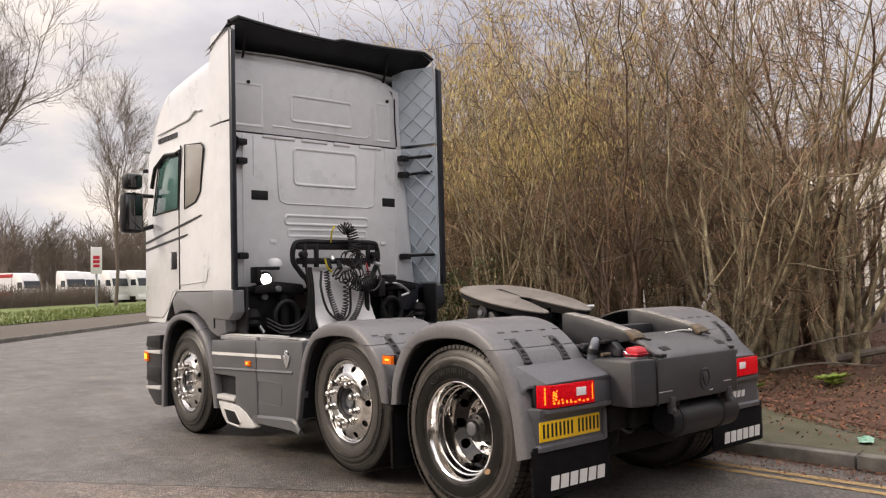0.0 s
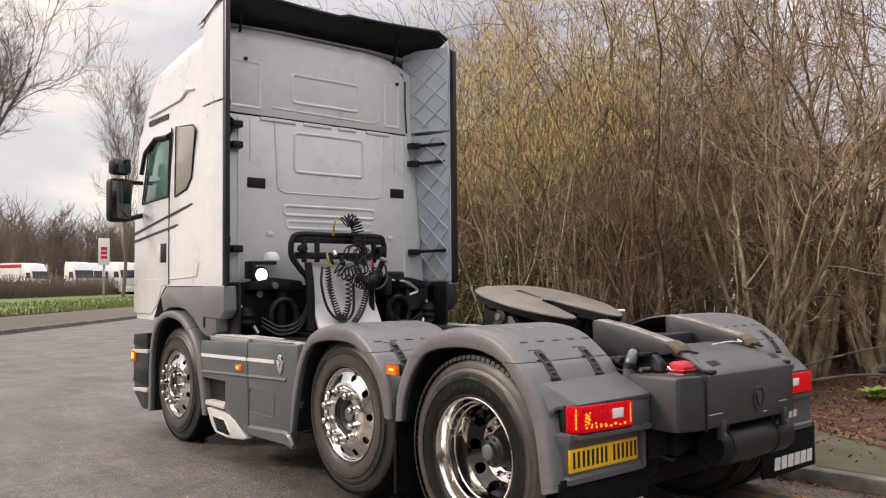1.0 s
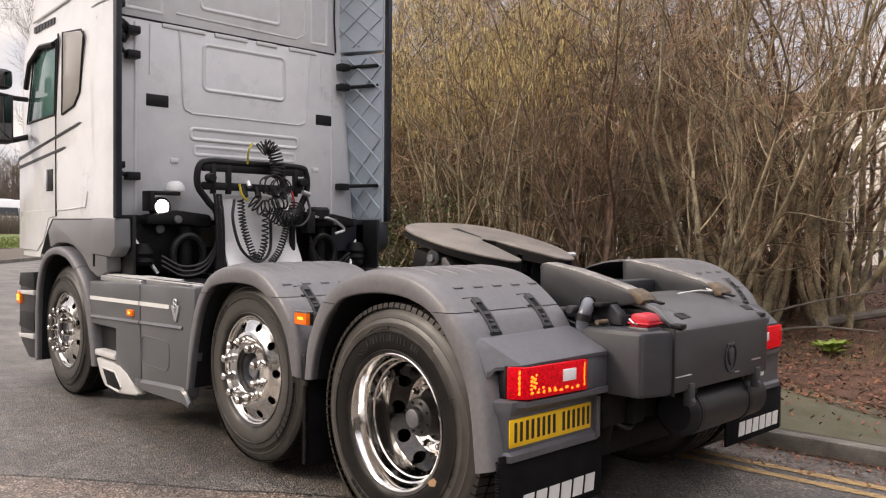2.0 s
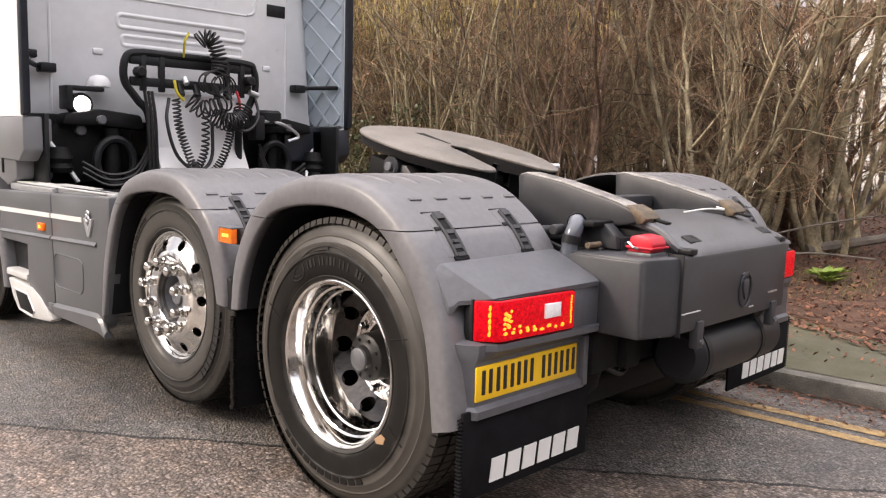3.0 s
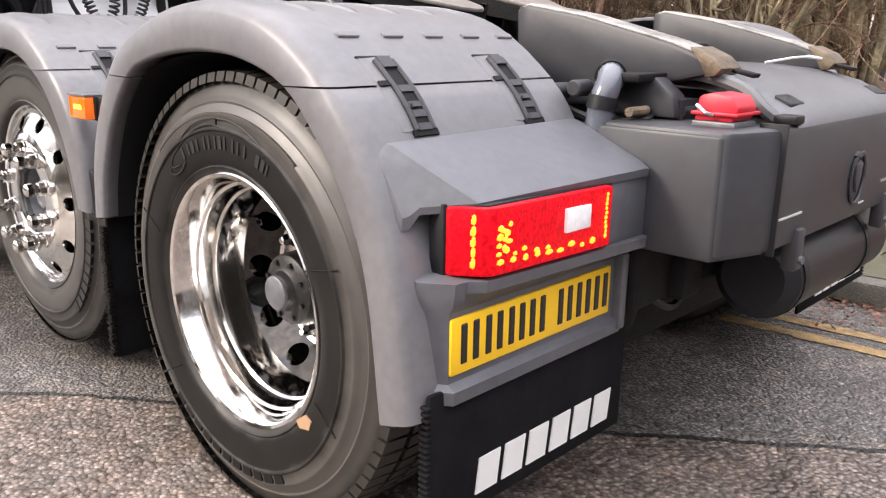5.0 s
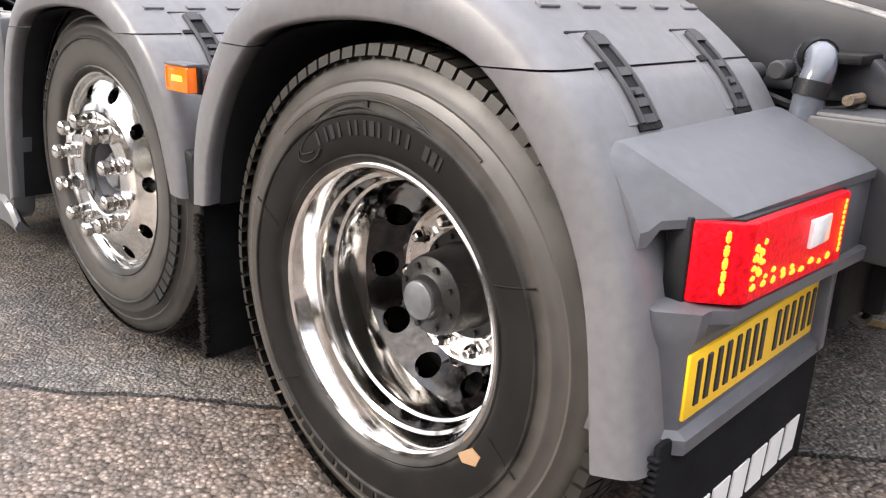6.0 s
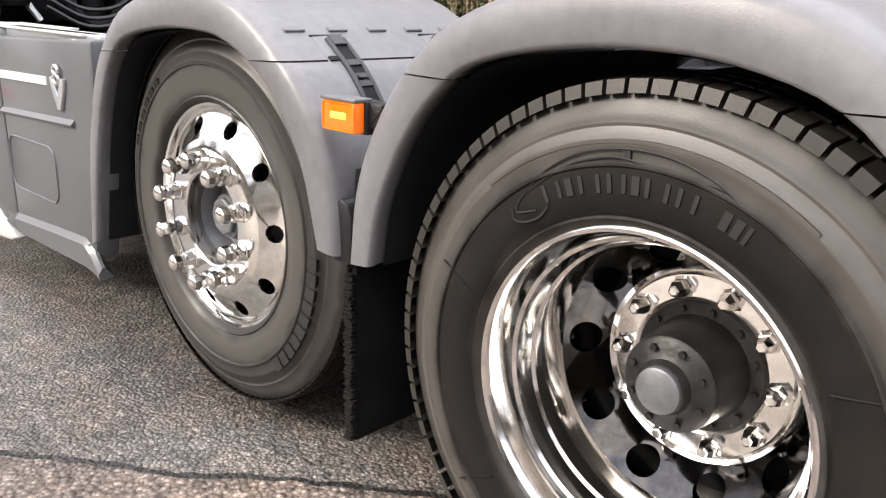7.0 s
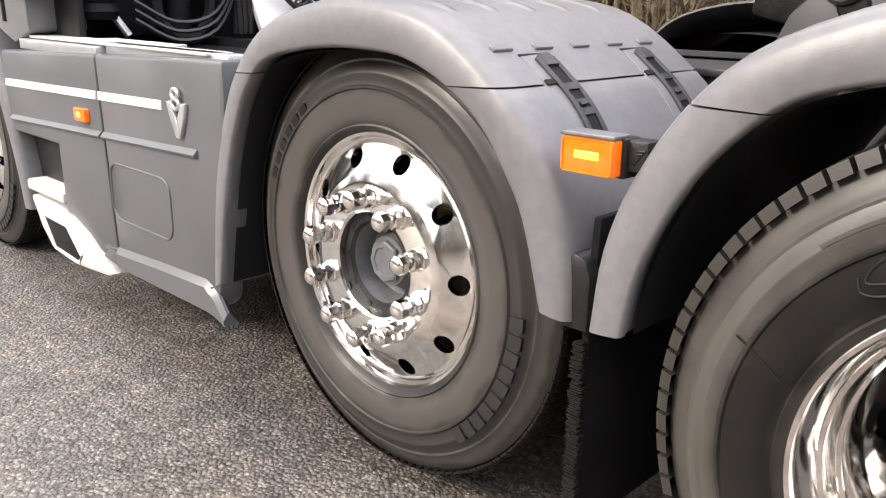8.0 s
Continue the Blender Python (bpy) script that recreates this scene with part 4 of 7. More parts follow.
    # plate
    if s < 0:
        pl = part("number_plate", rbox(-1.177, -.657, -.590, -.580, .515, .625, 0.004, 2), M_YELLOW, truck, "yellow rear plate with black bars")
        for x in (-1.127, -1.058, -.990, -.924, -.829, -.762, -.695):
            for d in (-.0165, .0165):
                part("plate_mark", rbox(x + d - .0085, x + d + .0085, -.5925, -.588, .534, .612, 0.002, 1), M_INK, pl, "", 0)
    else:
        slant_bars(0.66, 1.0, .545, .59, 6, -.586, "plate_mark", h)
    # mud flap with a word in plain bars and a ribbed edge
    fx0, fx1 = sorted((X(1.225), X(0.565)))
    fl = part("mud_flap", rbox(fx0, fx1, -.584, -.572, .205, .49, 0.005), M_FLAP, truck, "black rubber mud flap with white bar emblem")
    wx0, wx1 = (-1.10, -.615) if s < 0 else (.70, 1.19)
    slant_bars(wx0, wx1, .240, .316, 6, -.5855, "emblem", fl, "white slanted bars")
    ribs = bmesh.new()
    for k in range(22):
        rbox(X(1.228) - 0.006, X(1.228) + 0.006, -.587, -.563, .212 + k * 0.012, .212 + k * 0.012 + 0.007, 0.002, 1, ribs)
    stuff_part("flap_edge", ribs, M_FLAP, fl, "", 0)


tail(-1)
tail(1)

# flap between the wheels and marker lamp
for s in (-1, 1):
    a, b = sorted((s * 1.215, s * 0.90))
    fl = part("mud_flap", prism([(.722, .178), (.706, .178), (.704, .50), (.690, .80), (.706, .80), (.720, .50)], "x", a, b, 0.003), M_FLAP, truck, "black rubber mud flap between the wheels")
    fr = bmesh.new()
    rngf = random.Random(14)
    for k in range(150):
        z = .185 + k * .0026
        rbox(s * 1.222 - .007 + rngf.uniform(-.004, .004), s * 1.222 + .007 + rngf.uniform(-.004, .004), .702 + rngf.uniform(-.004, .004), .724 + rngf.uniform(-.003, .006), z, z + .0016, 0, 1, fr)
    stuff_part("flap_edge", fr, M_RUBBER, fl, "frayed rubber edge", 0)
    part("fender_link", prism([(.690, .60), (.690, .70), (.700, .728), (.722, .738), (.746, .728), (.752, .70), (.748, .60)], "x", *sorted((s * 1.240, s * 1.10)), 0.006), M_BLACK, truck, "black rubber link between the fenders")
    a, b = sorted((s * 1.277, s * 1.215))
    ml = part("marker_lamp", rbox(a + (.008 if s < 0 else 0), b - (.008 if s > 0 else 0), .642, .742, .881, .940, 0.004), M_AMBER, truck, "lit amber side marker lamp")
    if s < 0:
        part("bulb", rbox(a + 0.006, a + 0.012, .668, .716, .905, .919, 0.003), M_AMBERHOT, ml, "glowing bulb")
        part("lens_frame", tube([(a + .008, *p) for p in rrect(.645, .739, .884, .937, .006)] + [(a + .008, .739, .931)], .0022, 5, False), M_AMBER, ml)
    part("lamp_base", rbox(min(a, b) + 0.030, max(a, b) + 0.012, .634, .748, .878, .942, 0.004), M_BLACK, ml)
    part("lamp_hood", rbox(*sorted((s * 1.272, s * 1.225)), .640, .744, .9405, .947, 0.002), M_HUB, ml, "grey lamp top")
    br = part("lamp_bracket", rbox(s * 1.22 - 0.02, s * 1.22 + 0.02, .60, .66, .89, .94, 0.005), M_BLACK, ml)
    for k in range(5):
        part("lamp_wire", tube([(s * 1.235, .638, .90 + k * .006), (s * 1.240, .622 - .004 * k, .905 + k * .005), (s * 1.22, .605, .90)], .003, 5), M_CABLE, ml)


M_GLASSDARK = mat("dark_mirror_glass", (0.10, 0.105, 0.11), 0.05, 1.0, 0.1, 4.0)


# side skirts
def skirt(s):
    X0, X1 = s * 1.258, s * 1.18

    def top(y):
        return 0.995 - (y - 1.80) * 0.030

    a = part("side_skirt", prism([(1.895, .33), (1.83, .60), (1.80, .90), (1.80, top(1.80)), (2.56, top(2.56)), (2.53, .31), (1.93, .30)], "x", X0, X1, 0.012), M_SKIRT, truck, "dark grey chassis side skirt with white stripe", 40)
    b = part("side_skirt", prism([(2.539, .30), (2.569, top(2.56)), (3.42, top(3.42)), (3.40, .64), (2.95, .64), (2.95, .40), (2.80, .30)], "x", X0, X1, 0.012), M_SKIRT, truck, "dark grey front chassis skirt with step opening", 40)
    part("step_back", rbox(*sorted((s * 1.19, s * 1.0)), 2.93, 3.42, .40, .66, 0.01), M_BLACK, b, "black step recess")
    st = part("step", rbox(*sorted((s * 1.262, s * 1.05)), 2.96, 3.32, .418, .462, 0.012), M_PALE, b, "pale step tread")
    # raised crease lines, stripe, inset
    for y0, y1, ow in ((1.95, 2.545, a), (2.56, 3.38, b)):
        za, zb = .742 - (y0 - 1.95) * .034, .742 - (y1 - 1.95) * .034
        part("crease", loft([[(s * 1.252, y, z + .014), (s * 1.259, y, z + .011), (s * 1.272, y, z - .003), (s * 1.268, y, z - .010), (s * 1.252, y, z - .014)] for y, z in ((y0, za), (y1, zb))], closed=True, caps=True), M_SKIRT, ow, "", 20)
        part("lower_trim", prism([(y0 - .03, .355 - (y0 - 1.95) * .04), (y0 - .03, .372 - (y0 - 1.95) * .04), (y1 if ow is a else 2.62, .345), (y1 if ow is a else 2.62, .33)], "x", s * 1.264, s * 1.25, 0.002), M_SKIRT, ow)
    fr = [(s * 1.2585, *p) for p in rrect(2.13, 2.525, .455, .640, .05)]
    part("inset_edge", tube(fr + fr[:1], 0.0042, 6, False), M_SKIRT, a)
    for y0, y1, ow in ((2.13, 2.552, a), (2.572, 3.40, b)):
        part("stripe", prism([(y0, .842 - (y0 - 2.13) * .022), (y0, .868 - (y0 - 2.13) * .022), (y1, .868 - (y1 - 2.13) * .022), (y1, .842 - (y1 - 2.13) * .022)], "x", s * 1.262, s * 1.25), M_WHITE, ow, "white stripe", 0)
    # badge as plain shapes
    bd = prism([(2.085, .872), (2.060, .872), (2.033, .818), (2.006, .872), (1.982, .872), (1.992, .835), (2.022, .775), (2.044, .775), (2.074, .835)], "x", s * 1.270, s * 1.255, 0.003)
    tube([(s * 1.268, 2.033 + .018 * math.cos(t * math.pi / 8), .895 + .013 * math.sin(t * math.pi / 8)) for t in range(17)], 0.006, 6, False, bd)
    tube([(s * 1.268, 2.033 + .020 * math.cos(t * math.pi / 8), .868 + .014 * math.sin(t * math.pi / 8)) for t in range(17)], 0.006, 6, False, bd)
    part("badge", bd, M_SILVER, a, "silver shield badge")
    lamp = part("marker_lamp", rbox(*sorted((s * 1.275, s * 1.25)), 2.645, 2.735, .750, .795, 0.006), M_AMBER, truck, "small amber marker lamp")
    if s < 0:
        part("bulb", rbox(s * 1.2765 - .001, s * 1.27, 2.675, 2.705, .765, .782, 0.003), M_AMBERHOT, lamp)
    # outward-flaring sill, its pale chamfer turned to the sky
    sill = []
    for y, zt, zb in ((1.855, .300, .272), (1.90, .352, .285), (1.95, .378, .292), (2.2, .366, .290), (2.525, .346, .286)):
        sill.append([(s * 1.250, y, zt + .010), (s * 1.259, y, zt + .008), (s * 1.272, y, zt - .012), (s * 1.268, y, zb), (s * 1.22, y, zb)])
    part("sill", loft(sill, closed=True, caps=True), M_SKIRT, a, "", 20)
    part("sill", prism([(2.537, .288), (2.537, .340), (2.60, .33), (2.64, .30)], "x", s * 1.266, s * 1.22, 0.004), M_SKIRT, b)
    # exhaust shield in white, with its dark outlet
    sh = part("exhaust_shield", prism([(3.28, .405), (2.88, .395), (2.75, .355), (2.56, .250), (2.62, .228), (2.90, .205), (3.12, .222), (3.20, .285)], "x", s * 1.266, s * 1.20, 0.012), M_PALE, truck, "silver-white exhaust outlet surround")
    part("outlet", prism([(3.16, .345), (2.94, .340), (2.84, .255), (2.87, .228), (3.07, .238)], "x", s * 1.2675, s * 1.10, 0.004), M_IRON, sh, "dark exhaust outlet")
    fr = [(s * 1.267, y, z) for y, z in ((3.165, .350), (2.935, .345), (2.83, .255), (2.865, .222), (3.075, .233))]
    part("outlet_rim", tube(fr + fr[:1], 0.007, 6, False), M_PALE, sh)


skirt(-1)
skirt(1)

# cab
def cab_ring(y):
    """Cross-section of the cab at y: from the left sill over the roof to the right sill."""
    t = (y - 3.42) / (5.15 - 3.42)
    zt = 3.70 - 0.16 * max(0, t - 0.05) ** 1.5 - 0.55 * max(0, t - 0.76) ** 1.6 * 6
    w = 1.225 - 0.03 * max(0, t - 0.6) ** 2 * 6
    rc = 0.20 + 0.10 * t
    zb = 1.40
    if y > 4.30:
        zb = max(1.08, 1.40 - ((y - 4.30) / 0.30) ** 1.3 * 0.32)
    pts = []
    side = [(zb, w - 0.004), (1.6, w), (2.0, w), (2.5, w - 0.004), (2.9, w - 0.02)]
    for z, x in side:
        pts.append((x, z))
    wt, zs = w - 0.05, zt - rc
    pts.append((w - 0.035, (2.9 + zs) / 2))
    for k in range(7):
        a = radians(90 * k / 6)
        pts.append((wt - rc + rc * math.cos(a), zs + rc * math.sin(a)))
    pts.append((wt * 0.4, zt + 0.02))
    left = [(-x, z) for x, z in pts]
    return left + [(x, z) for x, z in pts[::-1]]


def cab():
    ys = [3.42, 3.45, 3.6, 3.8, 4.0, 4.2, 4.30, 4.36, 4.42, 4.5, 4.6, 4.75, 4.88, 4.98, 5.06, 5.12]
    rings = [[(x, y, z) for x, z in cab_ring(y)] for y in ys]
    shell = loft(rings)
    n = len(rings[0])
    # rounded front, windscreen slope above the waist
    front = []
    for f, inset in ((0.5, 0.02), (0.85, 0.06), (1.0, 0.13)):
        front.append([(x * (1 - inset * 0.5), 5.12 + 0.06 * f - max(0, z - 2.0) * 0.10 * f, 1.08 + (z - 1.08) * (1 - inset * 0.12)) for x, z in cab_ring(5.12)])
    loft([rings[-1]] + front, bm=shell)
    mid = [shell.verts.new(p) for p in front[-1]]
    for k in range(n // 2 - 1):
        shell.faces.new((mid[k], mid[k + 1], mid[n - 2 - k], mid[n - 1 - k]))
    bmesh.ops.remove_doubles(shell, verts=shell.verts, dist=0.0005)
    c = part("cab", shell, M_CAB, truck, "silver grey high-roof sleeper cab body", 40)
    part("cab_floor", rbox(-1.16, 1.16, 3.45, 5.05, 1.36, 1.44, 0.02), M_BLACK, c)
    return c


cabin = cab()


def back_wall():
    """The cab's rear wall with its pressed panels."""
    Y = 3.40
 
    def edge(z):
        """The wall's right edge: the corner's rounding grows towards the roof."""
        return min(1.125, max(.895, .885 + .150 * (3.10 - z)))
    lo = part("rear_wall", prism([(-1.07, 1.40), (edge(1.40), 1.40), (edge(1.45), 1.45), (edge(2.2), 2.2), (edge(2.905), 2.905), (-1.07, 2.905)], "y", Y, Y + 0.05, 0.006), M_CAB, truck, "silver grey pressed rear wall", 40)
    up = part("rear_wall", prism([(-1.07, 2.915), (edge(2.915), 2.915), (.895, 3.40), (.87, 3.51), (.80, 3.58), (.70, 3.605), (-1.0, 3.615), (-1.05, 3.58)], "y", Y + 0.004, Y + 0.06, 0.008), M_CAB, truck, "upper rear wall panel", 40)
    # rounded corners to the cab's sides
    for s in (-1, 1):
        rings = []
        for z in (1.40, 1.8, 2.2, 2.6, 2.9, 3.15, 3.42, 3.55):
            e = edge(z) - .012 if s > 0 else 1.06
            rings.append([(s * (e + (1.195 - e) * math.sin(radians(15 * k))), Y + .012 + (.30 if s > 0 else .13) * (1 - math.cos(radians(15 * k))), z) for k in range(7)])
        part("wall_corner", loft(rings), M_CAB, lo, "", 60)
    part("corner_seam", tube([(.900, Y - .004, 3.46), (.897, Y - .006, 3.2), (edge(2.93) + .004, Y - .006, 2.93)], 0.008, 6), M_BLACK, lo, "dark corner seam")
    # rounded cap up to the roof
    rings = []
    for k in range(9):
        a = radians(90 * k / 8)
        y, z = Y + 0.012 + 0.22 * (1 - math.cos(a)), 3.60 + 0.15 * math.sin(a)
        w = 1.09 - 0.08 * (1 - math.cos(a))
        rings.append([(x * (w if x < 0 else w - .10), y + 0.03 * abs(x) ** 4, z - (0.03 if x < 0 else .10) * abs(x) ** 5) for x in [i / 10 - 1 for i in range(21)]])
    part("roof_cap", loft(rings), M_CAB, cabin, "", 60)

    def press(u0, u1, v0, v1, r, ow, depth=0.010, y=Y):
        pts = rrect(u0, u1, v0, v1, r)
        rings = []
        cu, cv = (u0 + u1) / 2, (v0 + v1) / 2
        for d, yy in ((0.0, 0.002), (0.010, -depth), (0.022, -depth), (0.036, 0.0005)):
            q = rrect(u0 + d, u1 - d, v0 + d, v1 - d, max(0.004, r - d))
            rings.append([(u, y + yy, v) for u, v in q])
        return part("pressing", loft(rings, closed=True), M_CAB, ow, "", 60)
    press(-.41, .345, 3.06, 3.35, .05, up, y=Y + .004)
    press(-.39, .395, 2.42, 2.815, .06, lo)
    press(-.50, .53, 2.02, 2.14, .05, lo)
    press(-.47, .50, 1.90, 2.00, .04, lo, 0.006)
    press(-1.02, -.70, 2.96, 3.40, .02, up, 0.006, Y + .004)
    press(.64, .84, 2.96, 3.40, .02, up, 0.006, Y + .004)
    # the big U-shaped crease round the middle
    for u in (-.56, .62):
        pts = arc_pts([(u - (.02 if u < 0 else -.02), Y, 2.89), (u, Y, 2.6), (u * .97, Y, 2.30), (u * .86, Y, 2.245)], 5)
        part("crease", tube(pts, 0.010, 6), M_CAB, lo)
    part("crease", tube([(-.48, Y, 2.24), (.53, Y, 2.24)], 0.008, 6), M_CAB, lo)
    part("crease", tube([(-.60, Y + .004, 3.0), (.50, Y + .004, 2.985), (.58, Y + .004, 3.03), (.60, Y + .004, 3.33)], 0.009, 6), M_CAB, up)
    for u in (-.93, .88):
        part("crease", tube([(u, Y, 1.45), (u, Y, 2.88)], 0.010, 6), M_CAB, lo)
    for u in (-.80, .74):
        part("crease", tube([(u * 1.02, Y, 2.5), (u * 1.02, Y, 2.88)], 0.007, 6), M_CAB, lo)
    seam = part("seam", rbox(-1.06, .905, Y - .002, Y + .02, 2.902, 2.918, 0.002), M_BLACK, lo, "dark panel seam")
    for u0, u1 in ((-.72, -.36), (-.28, .02), (.10, .30), (.42, .70)):
        part("seam_tab", rbox(u0, u1, Y - .012, Y + .01, 2.872, 2.904, 0.006), M_CAB, lo)
    for u0, u1 in ((-.845, -.665), (.705, .885)):
        hb = part("vent_recess", rbox(u0, u1, Y - .006, Y + .02, 2.262, 2.356, 0.008), M_BLACK, lo, "black rectangular air outlet")
    for u, v in ((-.86, 3.40), (.80, 3.42)):
        part("bolt", cyl((u, Y + .01, v), (u, Y - .012, v), 0.018, 12), M_BLACK, up)
    for u, v in ((-.62, 1.86), (-.62, 1.66), (.70, 1.86)):
        part("bracket_tab", rbox(u - .035, u + .035, Y - .012, Y + .01, v - .02, v + .02, 0.008), M_CAB, lo)


back_wall()


def deflectors():
    """Side wings and roof wing behind the cab."""
    for s in (-1, 1):
        for z0, z1, y0 in ((1.40, 2.925, 3.04), (2.945, 3.80, 3.04)):
            rings = []
            for k in range(7):
                f = k / 6
                y = y0 + (3.50 - y0) * f
                x = 1.222 + 0.012 * math.sin(f * math.pi)
                rings.append([(s * x, y, z0), (s * (x - .0), y, (z0 + z1) / 2), (s * (x - (.03 if z1 > 3 else 0)), y, z1), (s * (x - .02 - (.03 if z1 > 3 else 0)), y, z1), (s * (x - .02), y, (z0 + z1) / 2), (s * (x - .02), y, z0)])
            w = part("side_wing", loft(rings, closed=True, caps=True), M_CAB, truck, "silver grey side air wing", 40)
            xq = s * 1.20
            if s > 0:
                lz = [z0 + (.03 if z0 < 2 else 0.005), (z0 + z1) / 2, z1 - .01]

                def inner(z):
                    return min(1.125, max(.895, .885 + .150 * (3.10 - z))) + .055
                rings = [[(inner(z), 3.50, z), (1.186, y0 + .02, z), (1.204, y0 + .02, z), (1.204, 3.50, z)] for z in lz]
                part("lining", loft(rings, closed=True, caps=True), M_QUILT, w, "blue-grey quilted lining with diamond ribs", 30)
                diag = bmesh.new()
                ya, yb = y0 + .03, 3.48
                za, zb = z0 + .04, z1 - .03
                for sl in (1, -1):
                    c = -3.0
                    while c < 5.0:
                        pts = []
                        for k in range(41):
                            y = ya + (yb - ya) * k / 40
                            z = c + sl * (y - ya) * 1.0
                            if za <= z <= zb:
                                f = (3.50 - y) / (3.48 - y0)
                                pts.append((inner(z) + (1.186 - inner(z)) * f - .004, y, z))
                        if len(pts) > 1:
                            tube([pts[0], pts[-1]], 0.0085, 5, True, diag)
                        c += 0.215
                stuff_part("diamond_rib", diag, M_QUILT, w, "", 35)
        edge = part("rubber_edge", prism([(y, z) for y, z in ((3.045, 1.40), (3.045, 3.78), (2.985, 3.74), (2.985, 1.42))], "x", *sorted((s * 1.195, s * 1.24)), 0.01), M_NAVY, truck, "black rubber trailing edge")
        foot = part("wing_foot", prism([(3.02, 1.40), (3.44, 1.40), (3.44, 1.14), (3.10, 1.13), (3.01, 1.20)], "x", *sorted((s * 1.12, s * 1.24)), 0.015), M_NAVY if s > 0 else M_TRIM, truck, "lower end of the side wing")
        for z in (1.72, 2.62, 2.80):
            br = part("hinge_bracket", tube([(s * .97, 3.36, z), (s * 1.05, 3.33, z + .01), (s * 1.175, 3.10, z + .015)], 0.017, 8), M_BLACK, truck, "black wing hinge bracket")
            part("hinge_block", rbox(*sorted((s * 0.92, s * 1.02)), 3.31, 3.40, z - .03, z + .03, 0.01), M_BLACK, br)
    # roof wing: hollow shell rising to the rear, dark underneath
    rings, under = [], []
    for k in range(9):
        f = k / 8
        row, low = [], []
        for i in range(25):
            x = (i / 24 * 2 - 1)
            ye = 3.05 + 0.16 * (1 - abs(x) ** 2.2)
            y = 3.62 + (ye - 3.62) * f
            z = 3.745 + 0.155 * f ** 1.4 + (.03 * f if x > 0 else 0) - 0.02 * abs(x) ** 6 * (1 - f)
            drop = 0.0 if abs(x) < 0.93 else -0.20 * ((abs(x) - 0.93) / 0.07) ** 2 * 0.35
            row.append((x * (1.225 if x < 0 else 1.17), y, z + drop + 0.01))
            low.append((x * (1.210 if x < 0 else 1.155), y + 0.004, z + drop - 0.022))
        rings.append(row)
        under.append(low)
    rw = part("roof_wing", loft(rings), M_CAB, truck, "roof air wing, dark underneath", 60)
    part("underside", loft(under), M_BLACK, rw, "matt black underside", 60)
    edge = [p for p in rings[-1]]
    part("edge_strip", tube([(x, y - .004, z - .014) for x, y, z in edge], 0.020, 8), M_BLACK, rw, "black edge strip")
    part("edge_tag", rbox(-.40, -.22, 3.185, 3.215, 3.905, 3.935, 0.004), M_SILVER, rw)
    for x in (-.88, .80):
        part("stay", tube([(x, 3.52, 3.60), (x - .02, 3.42, 3.66), (x - .10, 3.22, 3.87)], 0.013, 8), M_BLACK, rw, "black stay")
        part("stay_foot", rbox(x - .035, x + .035, 3.47, 3.52, 3.57, 3.63, 0.008), M_BLACK, rw)


deflectors()


def wall_lines():
    """Black hose, clips and grab rail along the left edge of the rear wall."""
    Y = 3.385
    h = part("wall_hose", tube(arc_pts([(-1.10, Y, 3.50), (-1.12, Y - .03, 3.35), (-1.11, Y - .03, 3.0), (-1.08, Y - .02, 2.86), (-1.10, Y - .03, 2.7), (-1.11, Y - .02, 2.2), (-1.11, Y - .02, 1.5)], 5), .014, 8), M_BLACK, truck, "black hose along the cab's rear edge")
    for z in (2.98, 2.74, 1.80):
        part("clip", rbox(-1.13, -1.03, Y - .06, Y + .01, z - .025, z + .025, .008), M_BLACK, h)
    part("strap_end", tube(arc_pts([(-1.06, Y - .05, 2.86), (-1.00, Y - .06, 2.80), (-1.04, Y - .04, 2.70)], 4), .016, 6), M_BLACK, h)


wall_lines()


